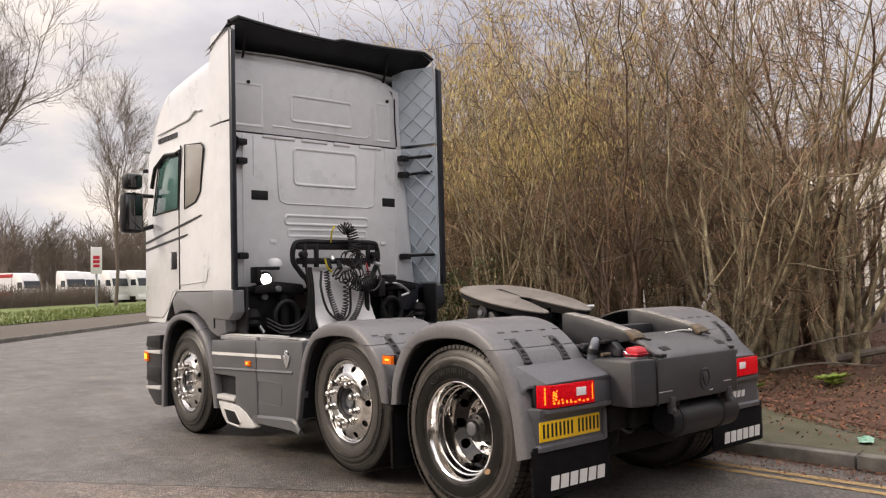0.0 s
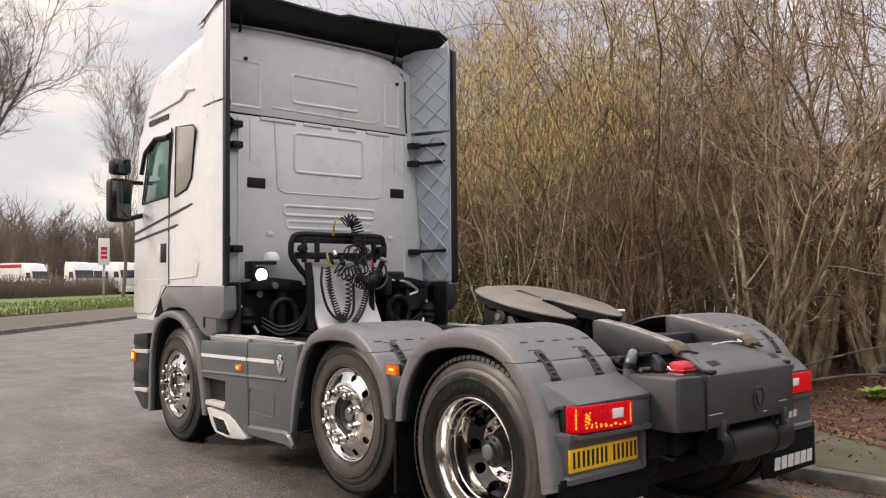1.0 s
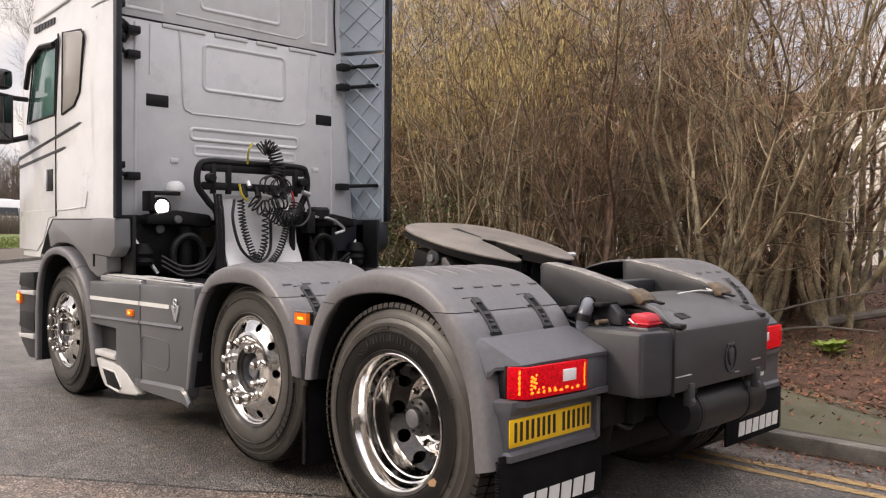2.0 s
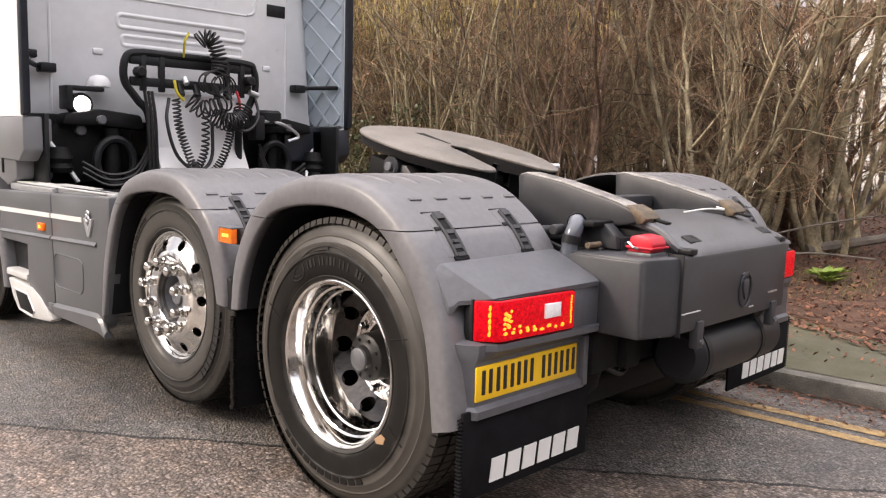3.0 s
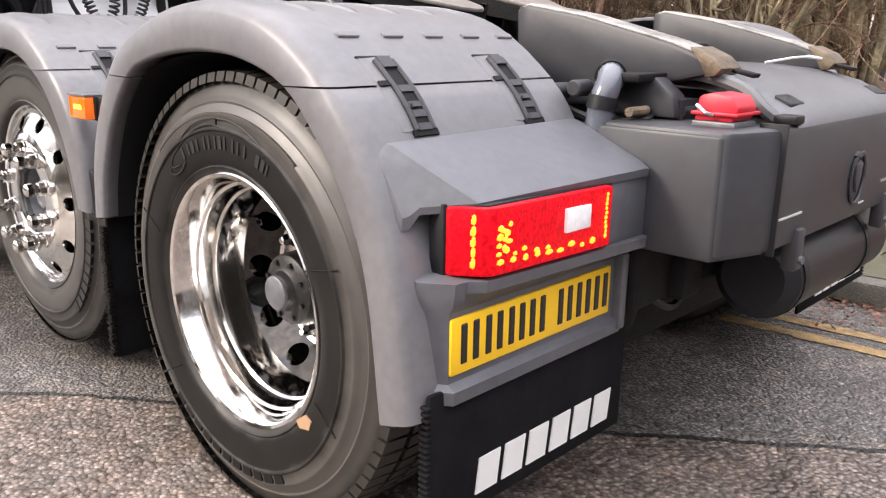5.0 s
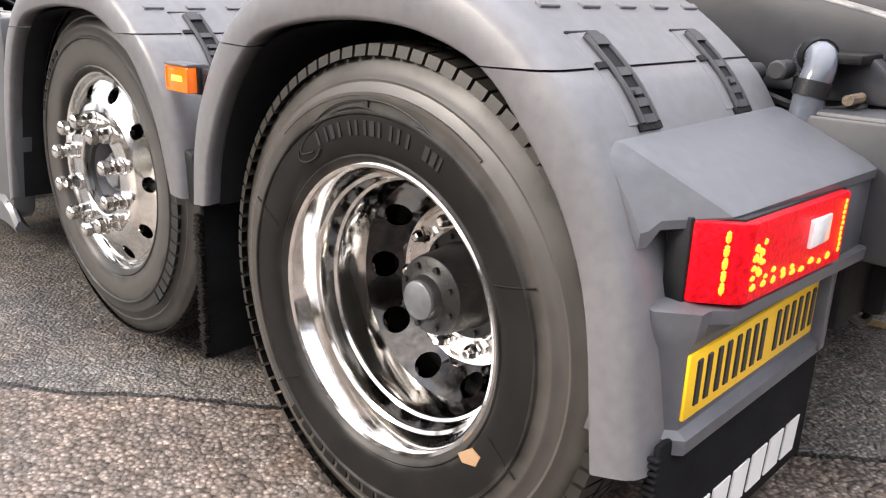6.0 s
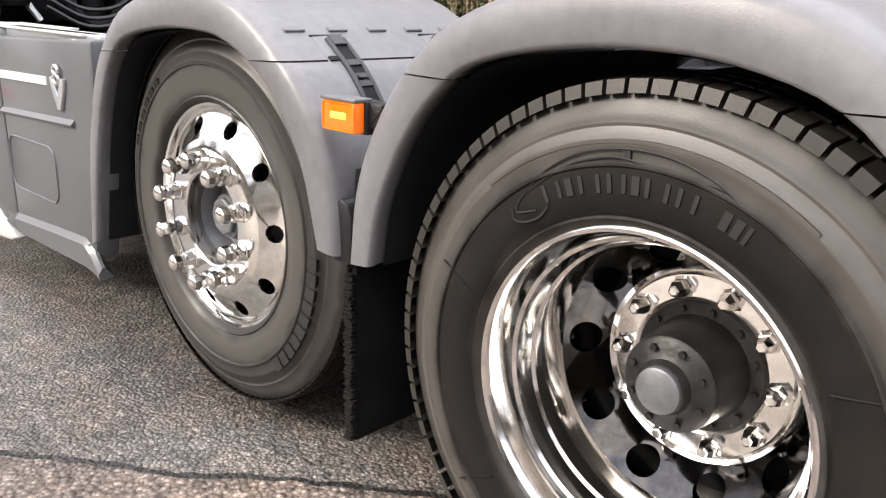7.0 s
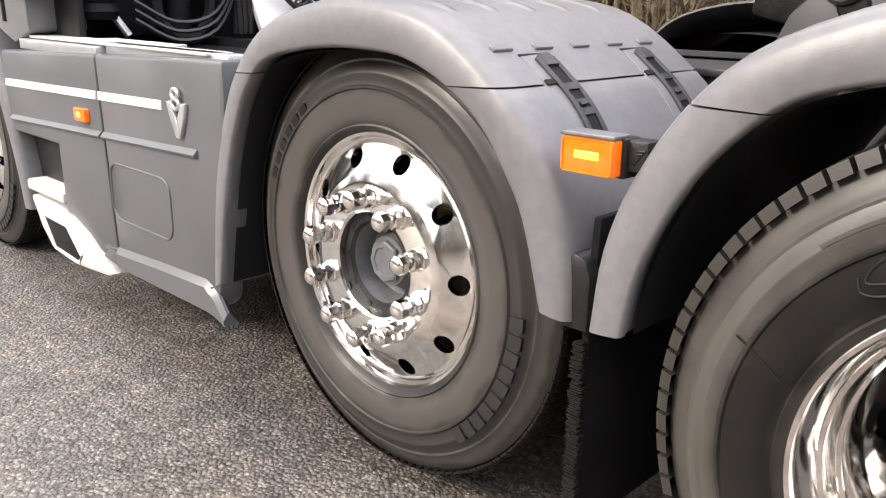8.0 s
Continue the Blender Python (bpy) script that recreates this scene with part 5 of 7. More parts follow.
def cab_sides():
    for s in (-1, 1):
        def sheet(poly, name, material, ow, label="", out=1.228, thick=0.012, bevel=0.003):
            return part(name, prism(poly, "x", s * out, s * (out - thick), bevel), material, ow, label, 40)
        door = sheet([(4.21, 1.42), (4.21, 2.22), (4.16, 2.86), (4.72, 2.80), (4.90, 2.20), (5.10, 2.08), (5.12, 1.14), (4.66, 1.13), (4.50, 1.22), (4.38, 1.40)], "cab_door", M_CAB, truck, "silver grey cab door", 1.229, 0.015, 0.006)
        sheet([(4.225, 2.24), (4.185, 2.80), (4.68, 2.74), (4.86, 2.22)], "window", M_GLASS, door, "dark tinted door glass", 1.2315)
        fr = [(s * 1.230, y, z) for y, z in ((4.215, 2.23), (4.17, 2.815), (4.70, 2.755), (4.88, 2.21))]
        part("window_frame", tube(fr + fr[:1], 0.011, 6, False), M_BLACK, door, "black window seal")
        part("wind_deflector", tube([(s * 1.245, 4.20, 2.78), (s * 1.25, 4.5, 2.80), (s * 1.25, 4.76, 2.70), (s * 1.25, 4.86, 2.50)], 0.022, 6), M_BLACK, door, "smoked wind deflector")
        w2 = sheet([(4.05, 2.225), (4.03, 2.84), (3.66, 2.80), (3.62, 2.76), (3.70, 2.36), (3.80, 2.27)], "side_window", M_PANELGREY, truck, "grey-beige sleeper window panel", 1.2300)
        fr = [(s * 1.229, y, z) for y, z in ((4.06, 2.215), (4.04, 2.85), (3.66, 2.81), (3.61, 2.76), (3.69, 2.35), (3.80, 2.26))]
        part("seal", tube(fr + fr[:1], 0.008, 6, False), M_BLACK, w2)
        hd = part("door_handle", rbox(*sorted((s * 1.236, s * 1.215)), 4.26, 4.42, 1.62, 1.80, 0.02), M_BLACK, truck, "black recessed door handle")
        part("grip", rbox(*sorted((s * 1.250, s * 1.23)), 4.37, 4.41, 1.63, 1.79, 0.008), M_CAB, hd)
        part("door_gap", tube([(s * 1.226, 4.205, 1.42), (s * 1.226, 4.205, 2.22), (s * 1.226, 4.15, 2.86)], 0.007, 6), M_BLACK, door, "door gap")
        for za, zb, y0, y1 in ((1.905, 2.115, 5.12, 3.66), (1.83, 1.95, 5.12, 3.98)):
            sheet([(y0, za), (y0, za + .030), (y1 + .03, zb + .012), (y1, zb + .004), (y1 + .1, zb - .016)], "stripe", M_CHASSIS, cabin, "grey sloping stripe", 1.2318, 0.006, 0.0)
        tp = bmesh.new()
        for k in range(7):
            y = 4.78 - k * .073
            prism([(y, 2.965), (y, 3.015), (y - .055, 3.015), (y - .055, 2.965)], "x", s * 1.2105, s * 1.19, bm=tp)
        stuff_part("roof_mark", tp, M_CHASSIS, cabin, "grey name shown as plain bars", 0)
        part("crease", tube([(s * 1.204, 4.80, 3.06), (s * 1.204, 4.0, 3.10), (s * 1.204, 3.85, 3.16), (s * 1.206, 3.70, 3.14)], 0.010, 6), M_CAB, cabin)
        part("crease", tube([(s * 1.226, 4.95, 1.46), (s * 1.226, 4.0, 1.47), (s * 1.226, 3.58, 1.49), (s * 1.226, 3.54, 1.60)], 0.005, 6), M_CAB, cabin)
        bd = prism([(3.33, 3.46), (3.23, 3.46), (3.25, 3.40), (3.28, 3.33), (3.315, 3.40)], "x", s * 1.225, s * 1.19, 0.004)
        part("badge", bd, M_CHASSIS, cabin, "grey shield emblem")
        # cab side lower part over the wheel arch
        part("side_trim", prism([(3.20, 1.395), (3.20, 1.02), (3.36, 0.97), (3.52, 1.02), (3.66, 1.12), (3.84, 1.19), (4.0, 1.21), (4.2, 1.205), (4.36, 1.16), (4.42, 1.30), (4.30, 1.395)], "x", s * 1.222, s * 1.0, 0.015), M_TRIM, truck, "grey lower cab side over the wheel arch", 40)
        part("trim_gap", tube([(s * 1.224, 3.42, 1.39), (s * 1.224, 3.42, 1.05)], 0.010, 6), M_BLACK, truck)
    # front corner, steps and bumper
    for s in (-1, 1):
        bp = part("bumper_corner", prism([(4.66, .22), (4.70, .95), (5.06, .93), (5.10, .60), (5.05, .33), (4.85, .21)], "x", *sorted((s * 1.24, s * 0.9)), 0.02), M_CHASSIS, truck, "dark grey bumper corner with steps", 40)
        for z0, z1 in ((.80, .95), (.44, .62)):
            part("step_opening", prism([(4.68, z0), (4.70, z1), (5.05, z1 - .02), (5.08, z0 + .02)], "x", *sorted((s * 1.246, s * 1.1)), 0.008), M_BLACK, bp, "black step opening")
        part("step_tread", prism([(4.67, .755), (4.67, .795), (5.09, .775), (5.09, .745)], "x", *sorted((s * 1.256, s * 1.0)), 0.006), M_PALE, bp, "pale step edge")
        part("step_tread", prism([(4.67, .385), (4.67, .43), (5.06, .40), (5.06, .37)], "x", *sorted((s * 1.256, s * 1.0)), 0.006), M_PALE, bp, "pale step edge")
        part("turn_lamp", rbox(*sorted((s * 1.262, s * 1.22)), 5.00, 5.10, .66, .77, 0.01), M_AMBER, bp, "lit amber turn lamp")
        if s < 0:
            part("bulb", rbox(-1.264, -1.25, 5.015, 5.085, .685, .745, 0.006), M_AMBERHOT, bp, "glowing bulb")
    part("bumper", rbox(-0.9, 0.9, 4.85, 5.18, .25, 1.08, 0.04), M_CHASSIS, truck, "dark grey front bumper")
    # mirrors
    for s in (-1, 1):
        arm = part("mirror_arm", tube([(s * 1.22, 4.92, 2.42), (s * 1.33, 4.90, 2.42), (s * 1.46, 4.80, 2.42)], 0.022, 8), M_BLACK, truck, "black mirror arm")
        part("mirror_arm", tube([(s * 1.22, 4.90, 2.10), (s * 1.35, 4.88, 2.06), (s * 1.47, 4.80, 2.06)], 0.025, 8), M_BLACK, truck)
        mr = part("mirror", rbox(*sorted((s * 1.36, s * 1.58)), 4.78, 4.92, 2.02, 2.44, 0.045, 3), M_BLACK, truck, "large black door mirror")
        part("mirror_glass", rbox(*sorted((s * 1.385, s * 1.555)), 4.772, 4.785, 2.05, 2.41, 0.02, 3), M_GLASSDARK, mr, "mirror glass")
        m2 = part("mirror", rbox(*sorted((s * 1.37, s * 1.56)), 4.76, 4.92, 2.475, 2.64, 0.05, 3), M_BLACK, truck, "wide-angle mirror")
        part("mirror_glass", rbox(*sorted((s * 1.39, s * 1.54)), 4.752, 4.765, 2.49, 2.62, 0.02, 3), M_GLASSDARK, m2)


cab_sides()


# chassis
def chassis():
    for s in (-1, 1):
        r = part("frame_rail", prism([(s * .46, .70), (s * .46, .98), (s * .38, .98), (s * .38, .965), (s * .445, .965), (s * .445, .715), (s * .38, .715), (s * .38, .70)], "y", -.62, 4.6), M_CHASSIS, truck, "grey chassis rail", 0)
    for y in (-.40, .65, 1.9, 2.7):
        part("crossmember", rbox(-.40, .40, y - .05, y + .05, .74, .92, 0.01), M_CHASSIS, truck)
    part("deck", rbox(-.40, .40, 1.0, 2.9, .93, .955, 0.006), M_CHASSIS, truck, "chassis deck plate")
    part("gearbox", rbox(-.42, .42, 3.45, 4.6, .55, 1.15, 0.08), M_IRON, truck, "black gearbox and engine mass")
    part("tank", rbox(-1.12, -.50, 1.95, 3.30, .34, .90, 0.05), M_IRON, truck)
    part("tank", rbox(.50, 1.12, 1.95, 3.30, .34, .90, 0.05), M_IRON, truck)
    for s in (-1, 1):
        cp = part("catwalk_plate", rbox(*sorted((s * 1.20, s * 0.50)), 1.90, 3.25, .935, .952, 0.004), M_BLACK, truck, "black walkway plate")
        part("plate_edge", rbox(*sorted((s * 1.225, s * 1.06)), 2.62, 3.30, .955, .992, 0.004), M_SILVER, cp, "bright aluminium edge")
        part("plate_edge", rbox(*sorted((s * 1.20, s * 1.15)), 1.86, 2.60, .968, 1.004, 0.004), M_SILVER, cp)
        part("plate_strip", prism([(s * 1.215, 1.95), (s * 1.205, 3.25), (s * 1.09, 3.25), (s * 1.10, 2.9), (s * 1.04, 2.88), (s * 1.05, 2.35), (s * 1.13, 2.30), (s * 1.13, 1.95)], "z", .996, 1.004, 0.002), M_PALE, cp, "bright aluminium tread strip")


chassis()


def fifth_wheel():
    """The coupling plate: round-fronted, slotted to the rear, tipped back, with its two ramps."""
    out = []
    for k in range(29):
        a = radians(180 * k / 28)
        c, s_ = math.cos(a), math.sin(a)
        out.append((0.46 * math.copysign(abs(c) ** 0.75, c), 0.46 * abs(s_) ** 0.75))
    side = [(.452, -.10), (.415, -.22), (.345, -.34), (.285, -.415), (.245, -.435), (.20, -.43), (.165, -.39), (.085, -.13), (.062, 0.0)]
    poly = out + [(-x, y) for x, y in side] + [(0.0, .055)] + side[::-1]
    top = prism(poly, "z", -0.014, 0.0, 0.006)
    f = part("fifth_wheel", top, M_WORN, truck, "dusty worn steel fifth-wheel coupling plate", 40)
    f.matrix_basis = pose(0, .62, 1.288, 13.0, 0, 0)
    rng = random.Random(5)
    lip = []
    for z in (-.013, -.038, -.060):
        lip.append([(x * (.985 + rng.uniform(-.012, .004) if z < -.03 else .988), y * (.985 + rng.uniform(-.012, .004) if z < -.03 else .988), z + (rng.uniform(-.012, .016) if z < -.05 else 0)) for x, y in poly])
    part("plate_rim", loft(lip, closed=True, caps=True), M_IRON, f, "black greasy cast rim", 20)
    part("groove", prism([(-.006, .07), (.006, .07), (.03, .30), (-.03, .30)], "z", -.002, .0012), M_IRON, f)
    part("jaw", rbox(-.12, .12, -.10, .14, -.17, -.05, 0.02), M_IRON, f, "black locking jaw")
    part("lock_bar", rbox(-.20, .20, -.20, -.14, -.15, -.10, 0.012), M_IRON, f)
    part("handle", tube([(.30, -.10, -.07), (.52, -.16, -.05), (.60, -.18, -.045)], 0.013, 8), M_SILVER, f, "bare steel release handle")
    for s in (-1, 1):
        part("cheek", rbox(*sorted((s * .30, s * .40)), -.12, .20, -.22, -.09, 0.015), M_IRON, f)
        part("saddle", prism([(.42, .98), (.48, 1.12), (.56, 1.20), (.68, 1.20), (.76, 1.12), (.82, .98)], "x", *sorted((s * .30, s * .42)), 0.01), M_CHASSIS, truck, "black saddle bracket")
        for k in range(4):
            part("web", prism([(-.26 + k * .13, -.02), (-.245 + k * .13, -.02), (-.245 + k * .13, -.12 - .02 * (k % 2)), (-.26 + k * .13, -.12)], "y", -.30 + k * .02, -.27 + k * .02), M_CHASSIS, f)
        part("pivot", cyl((s * .445, .0, -.10), (s * .30, .0, -.10), .05, 20, .008), M_CHASSIS, f, "steel pivot boss")
        part("pivot_pin", cyl((s * .46, .0, -.10), (s * .44, .0, -.10), .022, 14, .004), M_HUB, f)
        part("saddle_bolt", cyl((s * .43, .62, 1.14), (s * .29, .62, 1.14), .035, 14, .006), M_IRON, truck)
        r = part("ramp", prism([(-.09, 1.185), (-.13, 1.192), (-.30, 1.165), (-.55, 1.105), (-.655, 1.070), (-.675, 1.050), (-.66, 1.038), (-.50, 1.0), (-.30, .965), (-.10, .965)], "x", *sorted((s * .305, s * .405)), 0.010), M_CHASSIS, truck, "dark grey steel guide ramp with worn tip", 40)
        part("ramp_cap", prism([(-.09, 1.186), (-.13, 1.1965), (-.30, 1.1695), (-.55, 1.1095), (-.64, 1.079), (-.635, 1.071), (-.55, 1.10), (-.30, 1.16), (-.13, 1.187)], "x", *sorted((s * .312, s * .398)), 0.002), M_SCUFF, r, "scuffed bright top edge", 40)
        part("wear_plate", prism([(-.600, 1.0945), (-.604, 1.0980), (-.655, 1.0765), (-.682, 1.051), (-.668, 1.034), (-.645, 1.030), (-.628, 1.062)], "x", *sorted((s * .302, s * .408)), 0.003), M_RUSTY, r, "worn rusty tip", 40)
        part("tip_notch", prism([(-.66, 1.045), (-.668, 1.052), (-.735, 1.040), (-.73, 1.030)], "x", *sorted((s * .315, s * .345)), 0.003), M_IRON, r)
        part("ramp_foot", rbox(*sorted((s * .29, s * .50)), -.42, -.16, .955, .985, .006), M_CHASSIS, r)
    part("bed_plate", rbox(-.48, .48, .0, .95, .975, .995, 0.006), M_CHASSIS, truck, "mounting plate")
    part("bracket_bar", rbox(-.30, .30, -.30, -.22, 1.02, 1.10, 0.01), M_CHASSIS, truck)


fifth_wheel()


def rear_box():
    """The plastic end cover across the chassis, its tank and hoses."""
    b = part("end_cover", prism([(-.60, -.80), (-.44, -.855), (.44, -.855), (.52, -.80), (.52, -.50), (-.60, -.50)], "z", .665, .935, 0.015), M_COVER, truck, "charcoal plastic end cover across the chassis", 40)
    part("left_box", prism([(-.605, -.44), (-.605, -.79), (-.45, -.842), (-.45, -.44)], "z", .66, .925, 0.008), M_COVER, b, "", 40)
    rows = []
    for k, (y, z, e) in enumerate(((-.852, .925, 0), (-.845, .945, .2), (-.80, .972, .6), (-.72, 1.012, 1), (-.62, 1.036, 1), (-.50, 1.045, 1), (-.40, 1.046, 1))):
        rows.append([(x, y, z - .035 * e * (max(0, abs(x - .06) - .30) / .12) ** 2) for x in (-.36, -.34, -.30, -.24, -.1, .06, .2, .34, .42, .46, .48)])
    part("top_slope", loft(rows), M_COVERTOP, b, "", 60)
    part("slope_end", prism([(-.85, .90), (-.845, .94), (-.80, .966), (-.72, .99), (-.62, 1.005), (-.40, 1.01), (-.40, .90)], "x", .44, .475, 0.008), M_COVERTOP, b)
    part("cover_edge", tube(arc_pts([(-.362, -.80, .945), (-.372, -.77, .968), (-.37, -.72, 1.008), (-.375, -.62, 1.034), (-.385, -.48, 1.044)], 4), 0.016, 8), M_SKIRT, b, "smooth raised cover edge")
    for x in (-.25, .36):
        part("hand_slot", prism([(-.80, .9745), (-.76, .9935), (-.76, .975), (-.80, .955)], "x", x - .04, x + .04, .002), M_BLACK, b, "black finger slot")
    part("seam", rbox(-.452, -.444, -.862, -.80, .66, .945, 0.001), M_BLACK, b)
    for x in (-.36, .40):
        part("hinge", rbox(x - .025, x + .025, -.852, -.80, .938, .958, 0.005), M_BLACK, b, "black hinge")
    em = [(.055 + .050 * math.cos(a * math.pi / 12), -.8595, .775 + .066 * math.sin(a * math.pi / 12)) for a in range(25)]
    part("emblem", tube(em, 0.0045, 6, False), M_COVER, b, "raised oval emblem")
    part("emblem", prism([(.028, .812), (.055, .822), (.082, .812), (.076, .772), (.055, .735), (.034, .772)], "y", -.863, -.85, 0.004), M_COVER, b)
    part("emblem", prism([(.018, .835), (.035, .846), (.055, .838), (.075, .846), (.092, .835), (.055, .825)], "y", -.863, -.85, 0.003), M_COVER, b)
    for x in (-.30, .33):
        part("hanger", rbox(x - .022, x + .022, -.866, -.83, .600, .700, 0.006), M_COVER, b, "black tank hanger")
        part("hanger_bolt", cyl((x, -.862, .625), (x, -.875, .625), .010, 10), M_HUB, b)
    for x0, x1, z in ((-.43, -.30, .735), (.10, .14, .70)):
        part("scratch", rbox(x0, x1, -.8585, -.852, z, z + .004, 0.0), M_PALE, b, "pale scuff", 0)
    part("cover_mark", rbox(.27, .36, -.858, -.85, .738, .745, 0.0), M_SILVER, b, "", 0)
    sc = part("socket_cover", prism([(-.770, .945), (-.782, .975), (-.765, 1.000), (-.72, 1.006), (-.69, .998), (-.682, .945)], "x", -.520, -.425, 0.007), M_REDOFF, truck, "red plastic socket cover")
    part("cover_rib", rbox(-.529, -.411, -.784, -.678, .958, .966, 0.003), M_REDOFF, sc)
    part("spring_clip", tube([(-.53, -.70, .975), (-.545, -.70, .98), (-.545, -.72, .965), (-.53, -.73, .960)], .004, 6), M_SILVER, sc, "steel spring clip")
    part("socket_base", rbox(-.525, -.420, -.778, -.680, .930, .946, 0.004), M_HUB, sc, "bare metal socket base")
    hs = part("hose", tube(arc_pts([(-.575, -.475, .70), (-.58, -.48, .88), (-.578, -.485, .965), (-.565, -.49, 1.005), (-.54, -.48, 1.028), (-.50, -.45, 1.03), (-.44, -.42, 1.02)], 6), 0.031, 14), mat("shiny_blue_grey_hose", (0.085, 0.095, 0.115), 0.20, 0.0, 0.25, 14.0, coat=0.4), truck, "thick shiny blue-grey hose elbow")
    part("hose_clamp", cyl((-.579, -.484, .955), (-.574, -.487, .985), .0345, 16), M_BLACK, hs)
    part("hose_clamp", cyl((-.535, -.478, 1.028), (-.51, -.458, 1.031), .036, 16), M_IRON, hs)
    br = part("bracket", prism([(-.44, 1.03), (-.56, 1.03), (-.61, .99), (-.62, .94), (-.44, .94)], "x", -.485, -.425, 0.008), M_CHASSIS, truck, "black steel bracket")
    part("bracket_lip", rbox(-.55, -.42, -.56, -.44, 1.018, 1.038, .006), M_IRON, br)
    part("bolt", cyl((-.575, -.555, .955), (-.50, -.555, .955), .011, 10), M_RUSTY, br, "rusty bolt end")
    for y, z in ((-.42, 1.0), (-.36, .99)):
        part("fitting", cyl((-.60, y, z), (-.54, y, z), .02, 12, .004), M_STRAP, truck)
    part("line", tube(arc_pts([(-.60, -.36, .97), (-.56, -.46, .93), (-.50, -.56, .935), (-.40, -.50, .96)], 5), .009, 6), M_CABLE, truck)
    part("white_cable", tube(arc_pts([(.02, -.60, 1.055), (.10, -.66, 1.07), (.20, -.68, 1.065), (.26, -.62, 1.07)], 5), .0035, 6), M_WHITE, truck, "pale cable end")
    t = part("air_tank", cyl((-.22, -.73, .535), (.50, -.73, .540), .112, 32, 0.03), M_TANK, truck, "dark air tank slung under the cover", 40)
    for x in (-.16, .30):
        part("tank_strap", cyl((x - .015, -.73, .537), (x + .015, -.73, .537), .116, 28), M_BLACK, t)
        part("strap_bolt", rbox(x - .02, x + .02, -.80, -.76, .62, .69, 0.005), M_BLACK, t)
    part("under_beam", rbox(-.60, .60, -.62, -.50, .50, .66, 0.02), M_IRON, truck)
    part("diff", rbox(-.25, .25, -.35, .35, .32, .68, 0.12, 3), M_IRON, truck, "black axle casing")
    # bellows and beam are added to hide the far wheel and keep the underside dark
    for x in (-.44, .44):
        part("air_bellows", lathe([(-.21, .0), (-.21, .13), (-.17, .15), (-.08, .16), (-.04, .145), (.0, .15), (.06, .165), (.13, .15), (.16, .12), (.16, .0)], 28), M_IRON, truck, "black suspension bellows added to darken the space under the chassis").matrix_basis = pose(x, -.36, .52, 0, 90, 0)
    part("cross_beam", rbox(-.86, .86, -.46, -.30, .30, .42, 0.03), M_IRON, truck, "black cross beam added to darken the space under the chassis")
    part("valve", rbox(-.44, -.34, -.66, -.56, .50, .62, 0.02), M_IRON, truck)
    part("line", tube(arc_pts([(-.55, -.50, .62), (-.50, -.60, .52), (-.40, -.62, .48), (-.30, -.60, .56)], 5), .010, 6), M_CABLE, truck)


rear_box()


